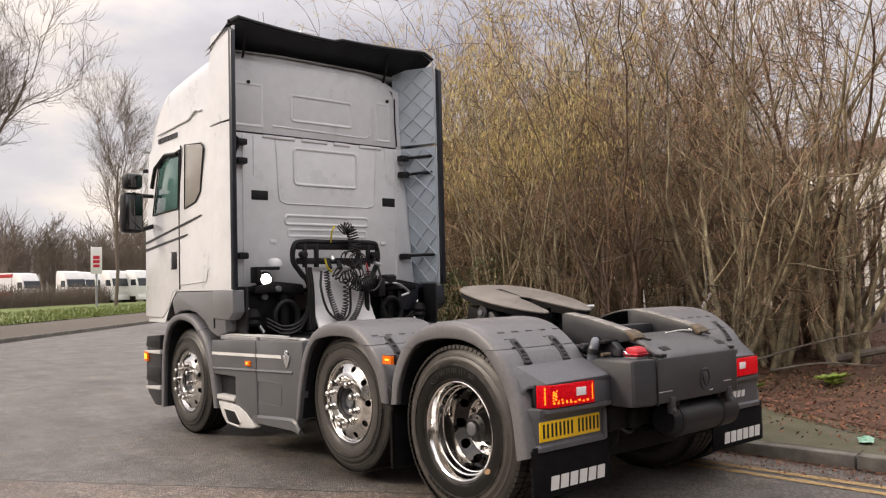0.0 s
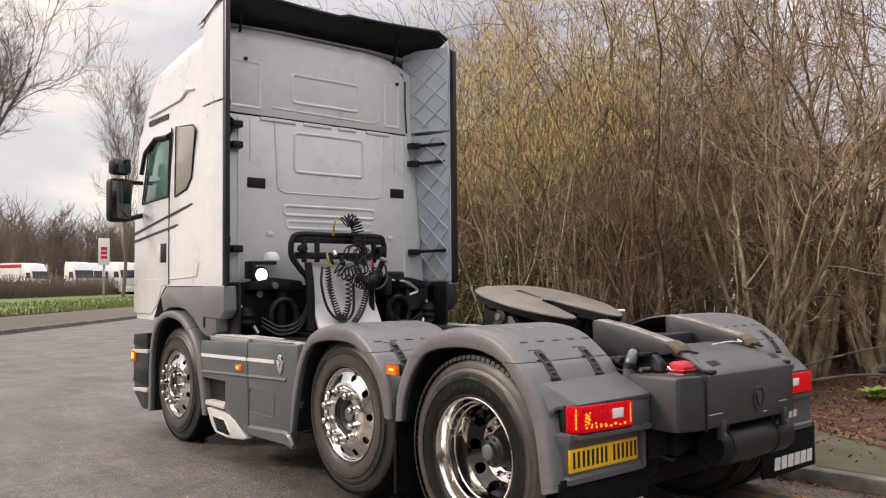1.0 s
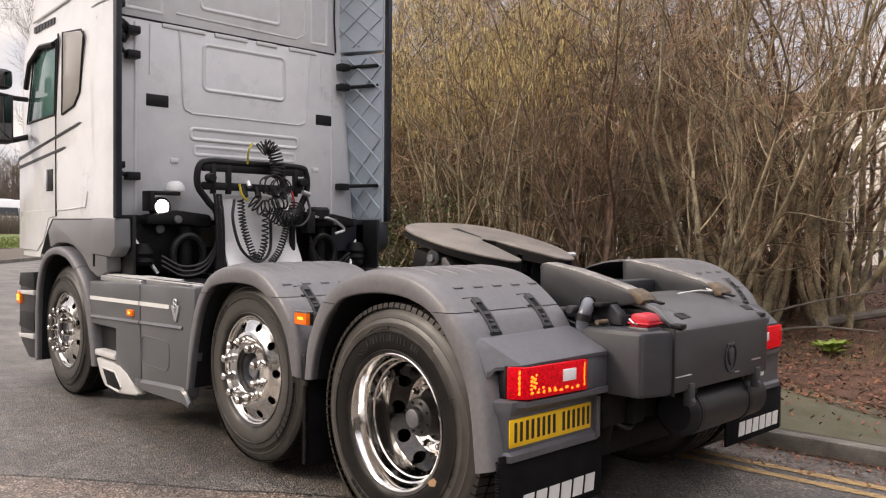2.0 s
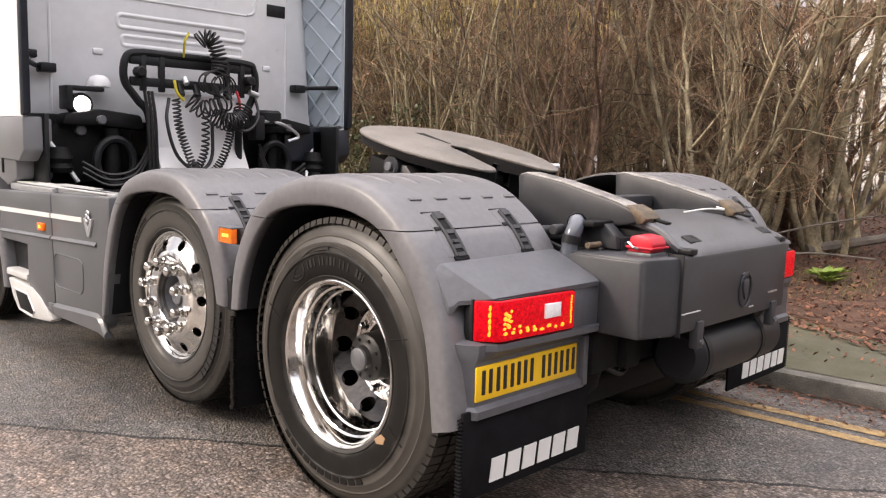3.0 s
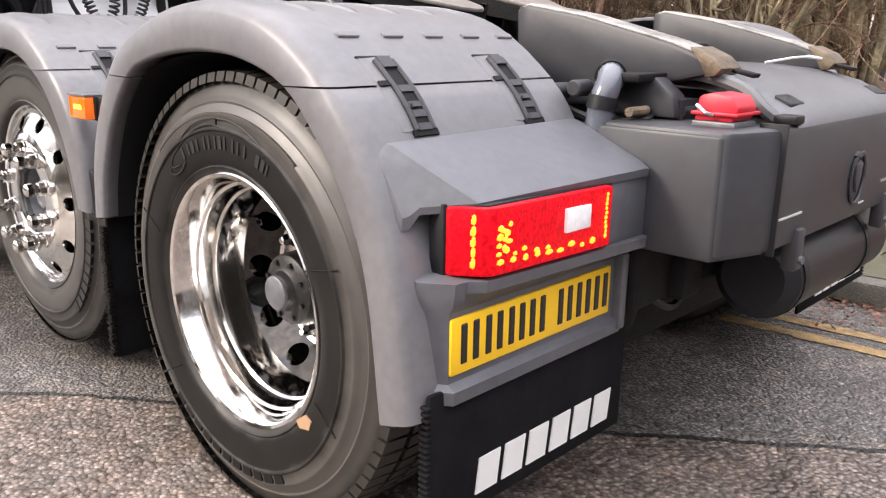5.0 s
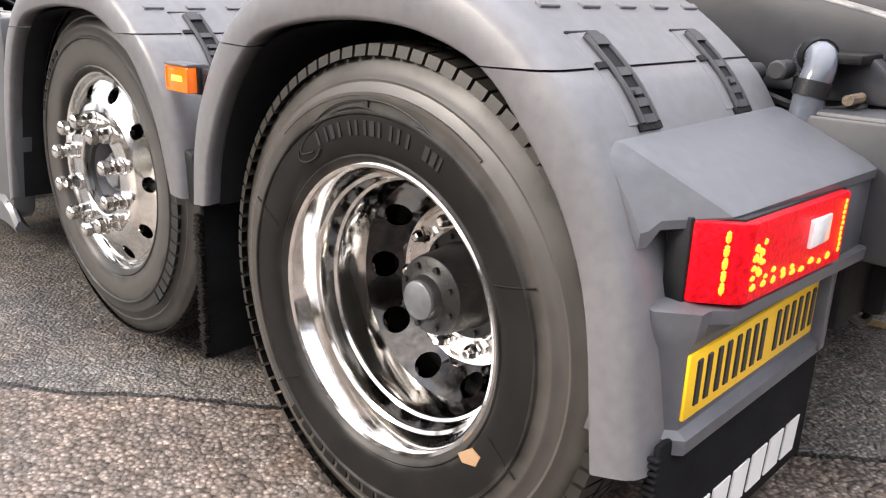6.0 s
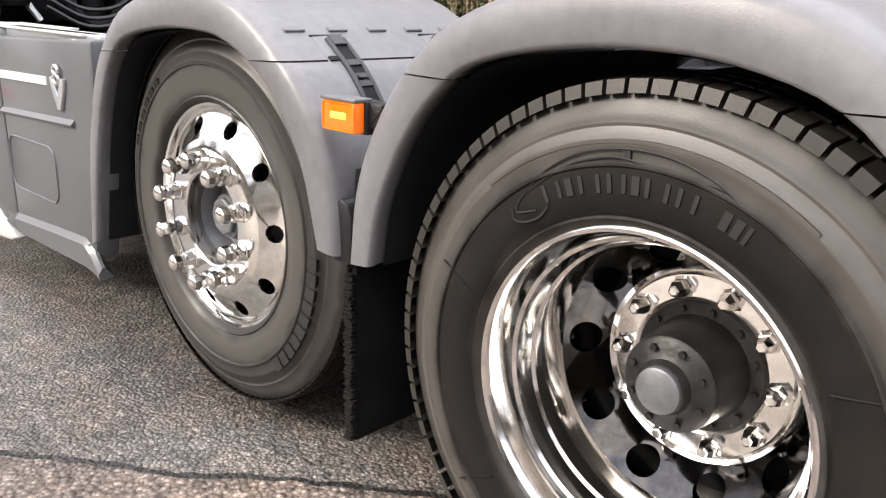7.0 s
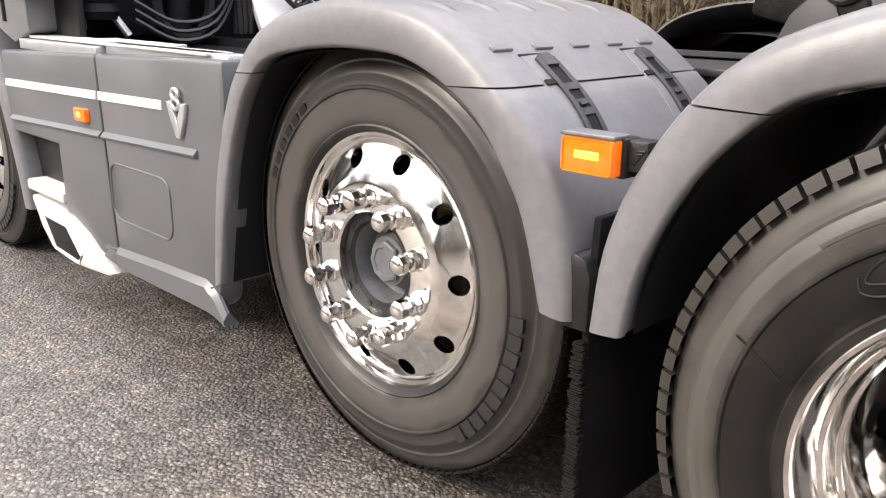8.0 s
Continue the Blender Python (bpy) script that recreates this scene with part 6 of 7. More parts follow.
def headboard():
    """The rack with its coiled lines on the cab's back, the white guard and the work lamp."""
    Y = 3.08
    pts = arc_pts([(-.42, Y, 1.0), (-.42, Y, 1.42), (-.50, Y, 1.54), (-.585, Y, 1.66), (-.575, Y, 1.80), (-.49, Y, 1.845), (-.2, Y, 1.845), (.30, Y, 1.845), (.385, Y, 1.80), (.395, Y, 1.66), (.32, Y, 1.50), (.26, Y, 1.40), (.26, Y, 1.0)], 6)
    rack = part("line_rack", tube(pts, 0.026, 10), M_BLACK, truck, "black tubular rack holding coiled air lines")
    for z in (1.80, 1.66):
        part("cross_bar", rbox(-.55, .36, Y - .015, Y + .02, z - .03, z + .03, 0.01), M_BLACK, rack)
    for x in (-.46, -.33, .16, .28):
        part("upright", rbox(x - .02, x + .02, Y - .02, Y + .02, 1.60, 1.84, 0.008), M_BLACK, rack)
    for x in (-.50, .32):
        part("coupling", cyl((x, Y - .08, 1.72), (x, Y, 1.72), .035, 14, .008), M_BLACK, rack)
    for x in (-.22, -.10, .05, .14):
        c = part("coupling", cyl((x, Y - .03, 1.66), (x, Y - .07, 1.58), .024, 10, .006), M_BLACK, rack)
    part("coupling_pin", cyl((-.20, Y - .07, 1.70), (-.20, Y - .10, 1.66), .02, 10), M_SILVER, rack)
    part("coupling_pin", cyl((.30, Y - .08, 1.64), (.37, Y - .08, 1.62), .02, 10), M_SILVER, rack)
    part("white_guard", prism([(Y + .06, 1.60), (Y + .08, 1.59), (Y + .04, 1.22), (Y - .10, .96), (Y - .13, .965), (Y + .015, 1.23)], "x", -.37, .31, 0.006), M_GUARD, truck, "white painted guard plate", 40)
    # coiled lines
    part("coiled_line", coil([(-.09, Y - .07, 1.955), (-.05, Y - .09, 1.985), (.0, Y - .10, 1.965), (.03, Y - .10, 1.90), (.05, Y - .10, 1.82), (.04, Y - .10, 1.74)], .052, 15, .0070), M_CABLE, rack, "black coiled air line")
    part("coiled_line", coil([(-.27, Y - .08, 1.56), (-.26, Y - .10, 1.38), (-.21, Y - .11, 1.22), (-.14, Y - .10, 1.10), (-.07, Y - .10, 1.22), (-.05, Y - .08, 1.48)], .024, 34, .0065), M_CABLE, rack)
    part("coiled_line", coil([(.15, Y - .08, 1.42), (.12, Y - .10, 1.30), (.06, Y - .11, 1.16), (-.01, Y - .10, 1.06)], .024, 19, .0065), M_CABLE, rack)
    part("coiled_line", coil([(.00, Y - .09, 1.46), (.09, Y - .12, 1.42), (.19, Y - .12, 1.44), (.24, Y - .10, 1.52)], .062, 13, .0070), M_CABLE, rack)
    part("coiled_line", coil([(-.17, Y - .08, 1.56), (-.10, Y - .11, 1.50), (.0, Y - .12, 1.52), (.10, Y - .11, 1.56)], .058, 8, .0070), M_CABLE, rack)
    for k in range(7):
        a0 = k * 1.1
        ring = [(-.02 + .04 * (k % 3) + .085 * math.cos(a0 + t * .42), Y - .09 - .012 * k, 1.68 + .02 * math.sin(k * 2.1) + .075 * math.sin(a0 + t * .42)) for t in range(11 + k % 4)]
        part("air_line", tube(arc_pts(ring, 2), .0065, 6), M_CABLE, rack)
    part("air_line", tube(arc_pts([(-.30, Y - .04, 1.56), (-.34, Y - .09, 1.40), (-.28, Y - .11, 1.18), (-.14, Y - .12, 1.08), (-.02, Y - .10, 1.16), (.0, Y - .08, 1.4)], 6), .012, 8), M_CABLE, rack)
    part("air_line", tube(arc_pts([(.05, Y - .08, 1.55), (.10, Y - .12, 1.42), (.24, Y - .13, 1.36), (.36, Y - .10, 1.46), (.38, Y - .02, 1.62)], 6), .011, 8), M_CABLE, rack)
    part("yellow_line", tube(arc_pts([(-.18, Y - .10, 2.0), (-.21, Y - .10, 1.94), (-.20, Y - .06, 1.84)], 5), .008, 6), M_YCABLE, rack, "yellow air line")
    part("yellow_line", tube(arc_pts([(-.28, Y - .08, 1.68), (-.27, Y - .10, 1.60), (-.22, Y - .10, 1.55)], 5), .010, 6), M_YCABLE, rack)
    part("red_line", tube(arc_pts([(.20, Y - .07, 1.64), (.21, Y - .09, 1.57), (.22, Y - .08, 1.50)], 5), .009, 6), M_RCABLE, rack, "red air line")
    for dx in (-.025, 0.0, .025):
        part("air_line", tube(arc_pts([(-.44 + dx, Y - .03, 1.60), (-.42 + dx, Y - .04, 1.40), (-.41 + dx, Y - .04, 1.0)], 5), .011, 6), M_CABLE, rack)
    # work lamp and the dark gear under the cab's back edge
    lx, ly, lz = -.823, 3.175, 1.493
    part("reservoir", lathe([(0, .075), (.03, .072), (.06, .055), (.075, .03), (.078, .0005)], 24), M_GUARD, truck, "small white reservoir cap").matrix_basis = pose(-.66, 3.30, 1.62, 0, -90, 0)
    lamp = part("work_lamp", cyl((lx, ly + .09, lz), (lx, ly - .004, lz), .074, 28, .01), M_BLACK, truck, "round lit work lamp")
    part("lens", cyl((lx, ly + .01, lz), (lx, ly - .006, lz), .056, 28, .004), M_LAMP, lamp, "glowing white lens")
    part("lamp_arm", rbox(-.89, -.68, 3.16, 3.24, 1.58, 1.61, 0.008), M_BLACK, lamp)
    part("lamp_arm", rbox(-.92, -.88, 3.16, 3.30, 1.46, 1.61, 0.008), M_BLACK, lamp)
    for s in (-1, 1):
        part("cab_mount", prism([(s * .42, 1.34), (s * .44, 1.44), (s * .72, 1.47), (s * .94, 1.43), (s * .96, 1.36), (s * .70, 1.36)], "y", 3.14, 3.30, 0.02), M_IRON, truck, "black cab mounting beam")
        ring = [(s * (.62 + .125 * math.cos(k * math.pi / 12)), 3.16, 1.13 + .15 * math.sin(k * math.pi / 12)) for k in range(25)]
        part("mount_ring", tube(ring, .028, 8, False), M_BLACK, truck, "black pressed support ring")
        part("spring_leg", cyl((s * .62, 3.22, .92), (s * .62, 3.22, 1.36), .055, 18, .01), M_IRON, truck)
        part("mount_bolt", cyl((s * .72, 3.15, 1.40), (s * .72, 3.11, 1.40), .03, 14, .005), M_HUB, truck)
        for dz in (0, .035, .07):
            part("air_line", tube(arc_pts([(s * .42, 3.06, 1.20 + dz), (s * .52, 3.08, 1.02 + dz), (s * .70, 3.08, .98 + dz), (s * .86, 3.10, 1.06 + dz)], 4), .010, 6), M_CABLE, truck)
        part("damper", cyl((s * 1.02, 3.22, 1.26), (s * .88, 3.12, 1.0), .015, 10), M_SILVER, truck, "bright damper rod")
        # no gear: a plain dark box added as the shade below the cab's back
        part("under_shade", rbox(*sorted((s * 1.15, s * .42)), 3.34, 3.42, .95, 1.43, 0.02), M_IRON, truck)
        part("inner_plate", rbox(*sorted((s * 1.118, s * 1.09)), 3.0, 3.40, .96, 1.42, 0.008), M_BLACK, truck, "black inner side plate")
        part("air_spring", lathe([(0, .0), (0, .07), (.03, .085), (.06, .07), (.09, .085), (.12, .07), (.16, .05), (.16, .0)], 24), M_IRON, truck, "black rubber air spring").matrix_basis = pose(s * .98, 3.16, 1.06, 0, -90, 0)
        part("arm_plate", prism([(s * .70, 1.0), (s * .66, 1.30), (s * .76, 1.42), (s * .92, 1.44), (s * 1.02, 1.30), (s * .94, 1.12), (s * .84, .98)], "y", 3.24, 3.28, 0.02), M_IRON, truck)
        part("arm_boss", cyl((s * .82, 3.25, 1.33), (s * .82, 3.20, 1.33), .035, 16, .006), M_HUB, truck)
    part("valve_block", rbox(.34, .42, 2.98, 3.1, 1.30, 1.48, 0.012), M_BLACK, truck)
    part("air_box", cyl((.50, 3.06, 1.40), (.50, 3.06, 1.52), .095, 20, .02), M_BLACK, truck)
    part("pipe", tube(arc_pts([(.42, 3.0, 1.44), (.56, 2.96, 1.42), (.70, 2.96, 1.34), (.62, 2.98, 1.30)], 5), .012, 6), M_SILVER, truck)
    part("snorkel", prism([(.74, 1.14), (1.14, 1.14), (1.14, 1.42), (.74, 1.42)], "y", 3.2, 3.40, 0.02), M_NAVY, truck, "dark lower rear panel")


headboard()


# ---- bare shrubs, trees ----
M_STEM = mat("olive_brown_bark", (0.060, 0.050, 0.032), 0.8, 0, 0.3, 4, 0.5, 60, color2=(0.46, 0.39, 0.25), fine=0.3, fscale=40, island=0.65)
M_STEM_DARK = mat("dark_red_brown_bark", (0.048, 0.030, 0.020), 0.75, 0, 0.3, 5, 0.5, 60, color2=(0.24, 0.155, 0.105), fine=0.3, fscale=40, island=0.5)
M_TWIG = mat("brown_twigs", (0.115, 0.070, 0.048), 0.75, 0, 0.3, 0.9, 0.0, color2=(0.46, 0.30, 0.18), island=0.9)
M_CATKIN = mat("yellow_catkins", (0.46, 0.37, 0.14), 0.8, 0, 0.2, 2.0, color2=(0.70, 0.58, 0.27), island=0.3)
M_FARTWIG = mat("far_winter_twigs", (0.105, 0.082, 0.064), 0.9, 0, 0.3, 0.05, color2=(0.175, 0.140, 0.11))


class Sticks:
    """Gathers many thin tapered tubes into one mesh."""

    def __init__(self):
        self.v, self.f = [], []

    def add(self, pts, r0, r1, n=4):
        base = len(self.v)
        m = len(pts)
        up = Vector((0.3, 0.2, 0.93))
        for k, p in enumerate(pts):
            d = pts[min(k + 1, m - 1)] - pts[max(k - 1, 0)]
            s = d.cross(up)
            if s.length < 1e-6:
                s = Vector((1, 0, 0))
            s.normalize()
            u = s.cross(d).normalized()
            r = r0 + (r1 - r0) * k / (m - 1)
            for t in range(n):
                a = 2 * math.pi * t / n
                self.v.append(p + s * (r * math.cos(a)) + u * (r * math.sin(a)))
        for k in range(m - 1):
            for t in range(n):
                a, b = base + k * n + t, base + k * n + (t + 1) % n
                self.f.append((a, b, b + n, a + n))

    def mesh(self, name, material):
        me = bpy.data.meshes.new(name)
        me.from_pydata([tuple(p) for p in self.v], [], self.f)
        me.materials.append(material)
        me.shade_smooth()
        return me


def grow(rng, p, d, length, seg, wander, lift=0.0):
    pts = [p.copy()]
    d = d.normalized()
    for k in range(seg):
        d = (d + Vector((rng.gauss(0, wander), rng.gauss(0, wander), rng.gauss(0, wander) + lift))).normalized()
        p = p + d * (length / seg)
        pts.append(p.copy())
    return pts


def side_dir(rng, d, angle):
    a = rng.uniform(0, 2 * math.pi)
    s = d.cross(Vector((math.cos(a), math.sin(a), 0.3)))
    if s.length < 1e-4:
        s = Vector((1, 0, 0))
    return (d.normalized() * math.cos(angle) + s.normalized() * math.sin(angle)).normalized()


def make_shrub(seed, height=6.0, stems=11, thick=0.040, catkins=60, spread=0.26, branches=9, twigs=6, reach=0.28, splay=0.7):
    rng = random.Random(seed)
    stem_list, T, C = [], Sticks(), Sticks()
    for s in range(stems):
        S = Sticks()
        a = 2 * math.pi * (s + rng.uniform(-.4, .4)) / stems
        lean = min(abs(rng.gauss(0, spread)), spread * 1.6) + 0.03
        base = Vector((math.cos(a) * rng.uniform(0.04, 0.30), math.sin(a) * rng.uniform(0.04, 0.30), -0.12))
        d = Vector((math.cos(a) * lean, math.sin(a) * lean, 1))
        ln = height * rng.uniform(0.5, 1.05)
        r = thick * (0.4 + 0.9 * rng.random() ** 1.6)
        pts = grow(rng, base, d, ln, 12, 0.12 if thick < 0.04 else 0.16, 0.05)
        S.add(pts, r, r * 0.10, 5)
        for j in range(branches):
            k = rng.randint(2, 11)
            p = pts[k].lerp(pts[k + 1], rng.random())
            dd = side_dir(rng, pts[k + 1] - pts[k], rng.uniform(0.25, splay))
            bl = ln * rng.uniform(0.10, reach)
            br = grow(rng, p, dd, bl, 6, 0.27, 0.08)
            rb = r * (1 - k / 14) * rng.uniform(0.25, 0.5)
            S.add(br, max(rb, 0.006), max(rb * 0.3, 0.003), 4)
            for q in range(twigs):
                i = rng.randint(0, 5)
                p2 = br[i].lerp(br[i + 1], rng.random())
                d2 = side_dir(rng, br[i + 1] - br[i], rng.uniform(0.3, 0.9))
                tw = grow(rng, p2, d2, rng.uniform(0.25, 0.85), 4, 0.20, 0.04)
                T.add(tw, 0.0040, 0.0016, 3)
                for w in range(2):
                    p3 = tw[rng.randint(1, 3)]
                    T.add(grow(rng, p3, side_dir(rng, tw[2] - tw[1], rng.uniform(.5, 1.1)), rng.uniform(0.1, 0.35), 2, 0.15), 0.0026, 0.0013, 3)
                if rng.random() < catkins / 100 and p2.z > height * 0.42:
                    for w in range(rng.randint(7, 14)):
                        p4 = tw[rng.randint(1, 4)] + Vector((rng.gauss(0, .05), rng.gauss(0, .05), rng.gauss(0, .04)))
                        C.add([p4, p4 + Vector((rng.gauss(0, .008), rng.gauss(0, .008), -rng.uniform(0.03, 0.065)))], 0.0058, 0.0042, 3)
        stem_list.append(S)
    return stem_list, T, C


def shrub_thing(seed, label, dark=False, **kw):
    SL, T, C = make_shrub(seed, **kw)
    e = thing("shrub", label, "shrub", "bare shrubs on the bank")
    for S in SL:
        place("stem", S.mesh("stem", M_STEM_DARK if dark else M_STEM), None, e, "", 0)
    tagged(place("crown", T.mesh("crown", M_TWIG), None, e, "", 0), kind="stuff")
    if C.v:
        tagged(place("catkin_mass", C.mesh("catkin_mass", M_CATKIN), None, e, "yellow hanging catkins", 0), kind="stuff")
    return e


def wood():
    rng = random.Random(11)
    L1 = "bare hazel shrub with yellow catkins on the leafy bank"
    L2 = "bare brown multi-stemmed shrub on the leafy bank"
    kinds = []
    for k in range(5):
        kinds.append(shrub_thing(100 + k, L1, height=5.3, stems=22, thick=0.025, catkins=100, spread=0.16, branches=7, twigs=3, splay=0.9))
    for k in range(5):
        kinds.append(shrub_thing(200 + k, L2, k in (1, 3), height=6.4, stems=12, thick=0.042, catkins=2, spread=0.15, branches=11, twigs=4, reach=0.30, splay=1.0))
    kinds.append(shrub_thing(310, "clump of thick mossy bare stems on the leafy bank", height=6.2, stems=12, thick=0.070, catkins=2, spread=0.20, branches=10, twigs=5, reach=0.30, splay=1.0))
    used = set()
    spots = []

    def put(kind, x, y, rot, sc):
        src = kinds[kind]
        m = pose(x, y, bank_z(x, y), rng.uniform(-3, 3), rng.uniform(-3, 3), rot)
        if kind in used:
            o = copy_thing(src, m)
        else:
            used.add(kind)
            o = src
            o.matrix_basis = m
        o.scale = (sc, sc, sc)
        spots.append((x, y))
    # the clump near the truck's tail, then the wood along the road
    put(10, 5.5, 1.55, 20, 1.0)
    put(10, 6.05, 0.95, 200, 1.05)
    put(5, 5.9, 1.9, 60, 1.0)
    put(6, 6.6, 1.5, 150, 1.0)
    put(7, 5.2, 2.9, 120, 1.0)
    put(8, 6.9, 2.6, 80, 1.05)
    tries = 0
    while len(spots) < 112 and tries < 9000:
        tries += 1
        v = rng.uniform(-7, 26)
        u = edge_u(v) + 0.9 + rng.random() ** 1.2 * 7.5
        if v > BEND_V and u > 13:
            continue
        x, y, _ = road_pt(u, v)
        az = math.degrees(math.atan2(x + 4.5, y + 3.7))
        # the wood opens towards the fence and the pale building
        if az < 30 or (x < 3.5 and y < 9) or (y < 0.75 and x < 7.2) or (az > 60 and x > 7.6) or (az > 50 and rng.random() < 0.48):
            continue
        if any((x - a) ** 2 + (y - b) ** 2 < (0.62 if az < 47 else 0.80) for a, b in spots) or math.hypot(x - 4.6, y - .52) < 0.9:
            continue
        sc = rng.uniform(0.80, 1.15) * (0.82 if az < 38 else 1.0)
        put(rng.randint(0, 4) if rng.random() < (0.88 if az < 47 else 0.25) else rng.randint(5, 9), x, y, rng.uniform(0, 360), sc)
    for x, y, sc in ((8.3, 3.6, .7), (9.0, 2.4, .5), (8.6, 4.8, .8), (9.6, 3.6, .6), (10.2, 1.6, .4), (10.3, 4.6, .7)):
        put(rng.randint(0, 4), x, y, rng.uniform(0, 360), sc)
    # low growth that closes the foot of the wood
    n, tries = 0, 0
    while n < 34 and tries < 3000:
        tries += 1
        v = rng.uniform(-5, 24)
        u = edge_u(v) + rng.uniform(3.0, 9.5)
        if v > BEND_V and u > 13:
            continue
        x, y, _ = road_pt(u, v)
        az = math.degrees(math.atan2(x + 4.5, y + 3.7))
        if az < 29 or (y < 0 and x < 6.5) or (az > 52 and rng.random() < .7):
            continue
        put(rng.randint(0, 4), x, y, rng.uniform(0, 360), rng.uniform(0.42, 0.6))
        n += 1


wood()


def undergrowth():
    """Dark evergreen leaves scrambling up among the stems of the hazels."""
    rng = random.Random(83)
    v, f = [], []
    clumps = []
    for k in range(46):
        vv = rng.uniform(2.0, 13)
        uu = edge_u(vv) + rng.uniform(1.2, 5.0)
        if vv > BEND_V and uu > 12:
            continue
        x, y, _ = road_pt(uu, vv)
        az = math.degrees(math.atan2(x + 4.5, y + 3.7))
        if 31 < az < 47:
            clumps.append((x, y, bank_z(x, y), rng.uniform(.25, .6), rng.uniform(.5, 1.7)))
    for x, y, z, r, h in clumps:
        for k in range(900):
            a, t = rng.uniform(0, 6.3), rng.random()
            q = r * rng.random() ** .5 * (1.1 - .6 * t)
            p = Vector((x + math.cos(a) * q, y + math.sin(a) * q, z + .03 + t * h))
            sz = rng.uniform(.012, .030)
            d1 = Vector((rng.gauss(0, 1), rng.gauss(0, 1), rng.gauss(0, .6))).normalized() * sz
            d2 = d1.cross(Vector((rng.gauss(0, 1), rng.gauss(0, 1), rng.gauss(0, 1)))).normalized() * sz * .6
            i = len(v)
            v += [tuple(p - d1), tuple(p + d2), tuple(p + d1), tuple(p - d2)]
            f.append((i, i + 1, i + 2, i + 3))
    me = bpy.data.meshes.new("undergrowth")
    me.from_pydata(v, [], f)
    me.materials.append(mat("dark_evergreen_leaves", (0.035, 0.050, 0.016), 0.5, 0, 0.3, 3, color2=(0.085, 0.105, 0.035), island=0.5))
    tagged(place("undergrowth", me, None, None, "", 0), "dark green evergreen leaves among the hazel stems", "undergrowth", kind="stuff")


undergrowth()


def bare_tree(seed, height, levels=4, thick=0.16, label="", at=(0, 0, 0), material=None, name="tree", n0=7, rmin=0.004, fan=0.85):
    rng = random.Random(seed)
    S, T = Sticks(), Sticks()

    def branch(p, d, ln, r, lev):
        pts = grow(rng, p, d, ln, 7, 0.07 + 0.03 * lev, 0.05)
        r = max(r, rmin * 1.6)
        (S if lev < 3 else T).add(pts, r, max(r * 0.4, rmin), 6 if lev == 0 else 4 if lev < 3 else 3)
        if lev >= levels:
            return
        for k in range(n0 if lev else n0 + 3):
            i = rng.randint(2, 6) if lev == 0 else rng.randint(1, 6)
            q = pts[i].lerp(pts[i + 1] if i < 7 else pts[i], rng.random())
            branch(q, side_dir(rng, pts[min(i + 1, 7)] - pts[i - 1], rng.uniform(0.25, fan)), ln * rng.uniform(0.42, 0.66), r * (1 - i / 11) * 0.5, lev + 1)
    branch(Vector((0, 0, -0.2)), Vector((0.02, 0.03, 1)), height * 0.62, thick, 0)
    e = thing(name, label, "tree", at=at)
    place("trunk", S.mesh("trunk", material or M_STEM), None, e, "", 0)
    tagged(place("crown", T.mesh("crown", material or M_TWIG), None, e, "", 0), kind="stuff")
    return e


bare_tree(5, 15, 4, 0.20, "bare tree with spreading twigs on the far verge", (1.4, 28.5, 0), rmin=0.0045, n0=8, material=M_FARTWIG)
bare_tree(6, 21, 4, 0.20, "bare tree with a spreading crown behind the far verge", (22.2, 76.0, 0), rmin=0.0062, fan=0.62, n0=7, material=M_FARTWIG)
bare_tree(7, 9, 4, 0.10, "small bare tree behind the far verge", (17.6, 84.0, 0), rmin=0.007, fan=0.6, n0=6, material=M_FARTWIG)


# ---- leaf litter, plants and small things on the bank ----
M_LEAF = mat("fallen_leaves", (0.10, 0.042, 0.024), 0.8, 0, 0.4, 6, color2=(0.25, 0.11, 0.062), island=0.6)
M_GREEN = mat("young_green_leaves", (0.13, 0.20, 0.030), 0.5, 0, 0.3, 9, color2=(0.30, 0.38, 0.08), island=0.25)
M_LOG = mat("fallen_branch_bark", (0.10, 0.085, 0.07), 0.85, 0, 0.3, 8, 0.5, 60, color2=(0.22, 0.19, 0.16))


def litter():
    rng = random.Random(41)
    v, f = [], []
    for k in range(34000):
        vv = rng.uniform(-4.5, 6)
        e = edge_u(vv)
        u = e - 0.25 + rng.random() ** 1.5 * 7 if rng.random() < 0.96 else e - rng.random() * 0.9
        if u < KERB_X + 0.13:
            continue
        x, y, _ = road_pt(u, vv)
        z = bank_z(x, y) + rng.uniform(0.0, 0.02) if u > e else KERB_H + 0.004
        s = rng.uniform(0.008, 0.026)
        a, t = rng.uniform(0, 6.3), rng.gauss(0, 0.4)
        d1 = Vector((math.cos(a), math.sin(a), t)) * s
        d2 = Vector((-math.sin(a), math.cos(a), rng.gauss(0, .4))) * s * 0.55
        p = Vector((x, y, z + 0.008))
        i = len(v)
        v += [tuple(p - d1), tuple(p + d2), tuple(p + d1), tuple(p - d2)]
        f.append((i, i + 1, i + 2, i + 3))
    me = bpy.data.meshes.new("leaf_litter")
    me.from_pydata(v, [], f)
    me.materials.append(M_LEAF)
    tagged(place("leaf_litter", me, None, None, "", 0), "reddish brown fallen leaves covering the bank", "leaves", kind="stuff")


litter()


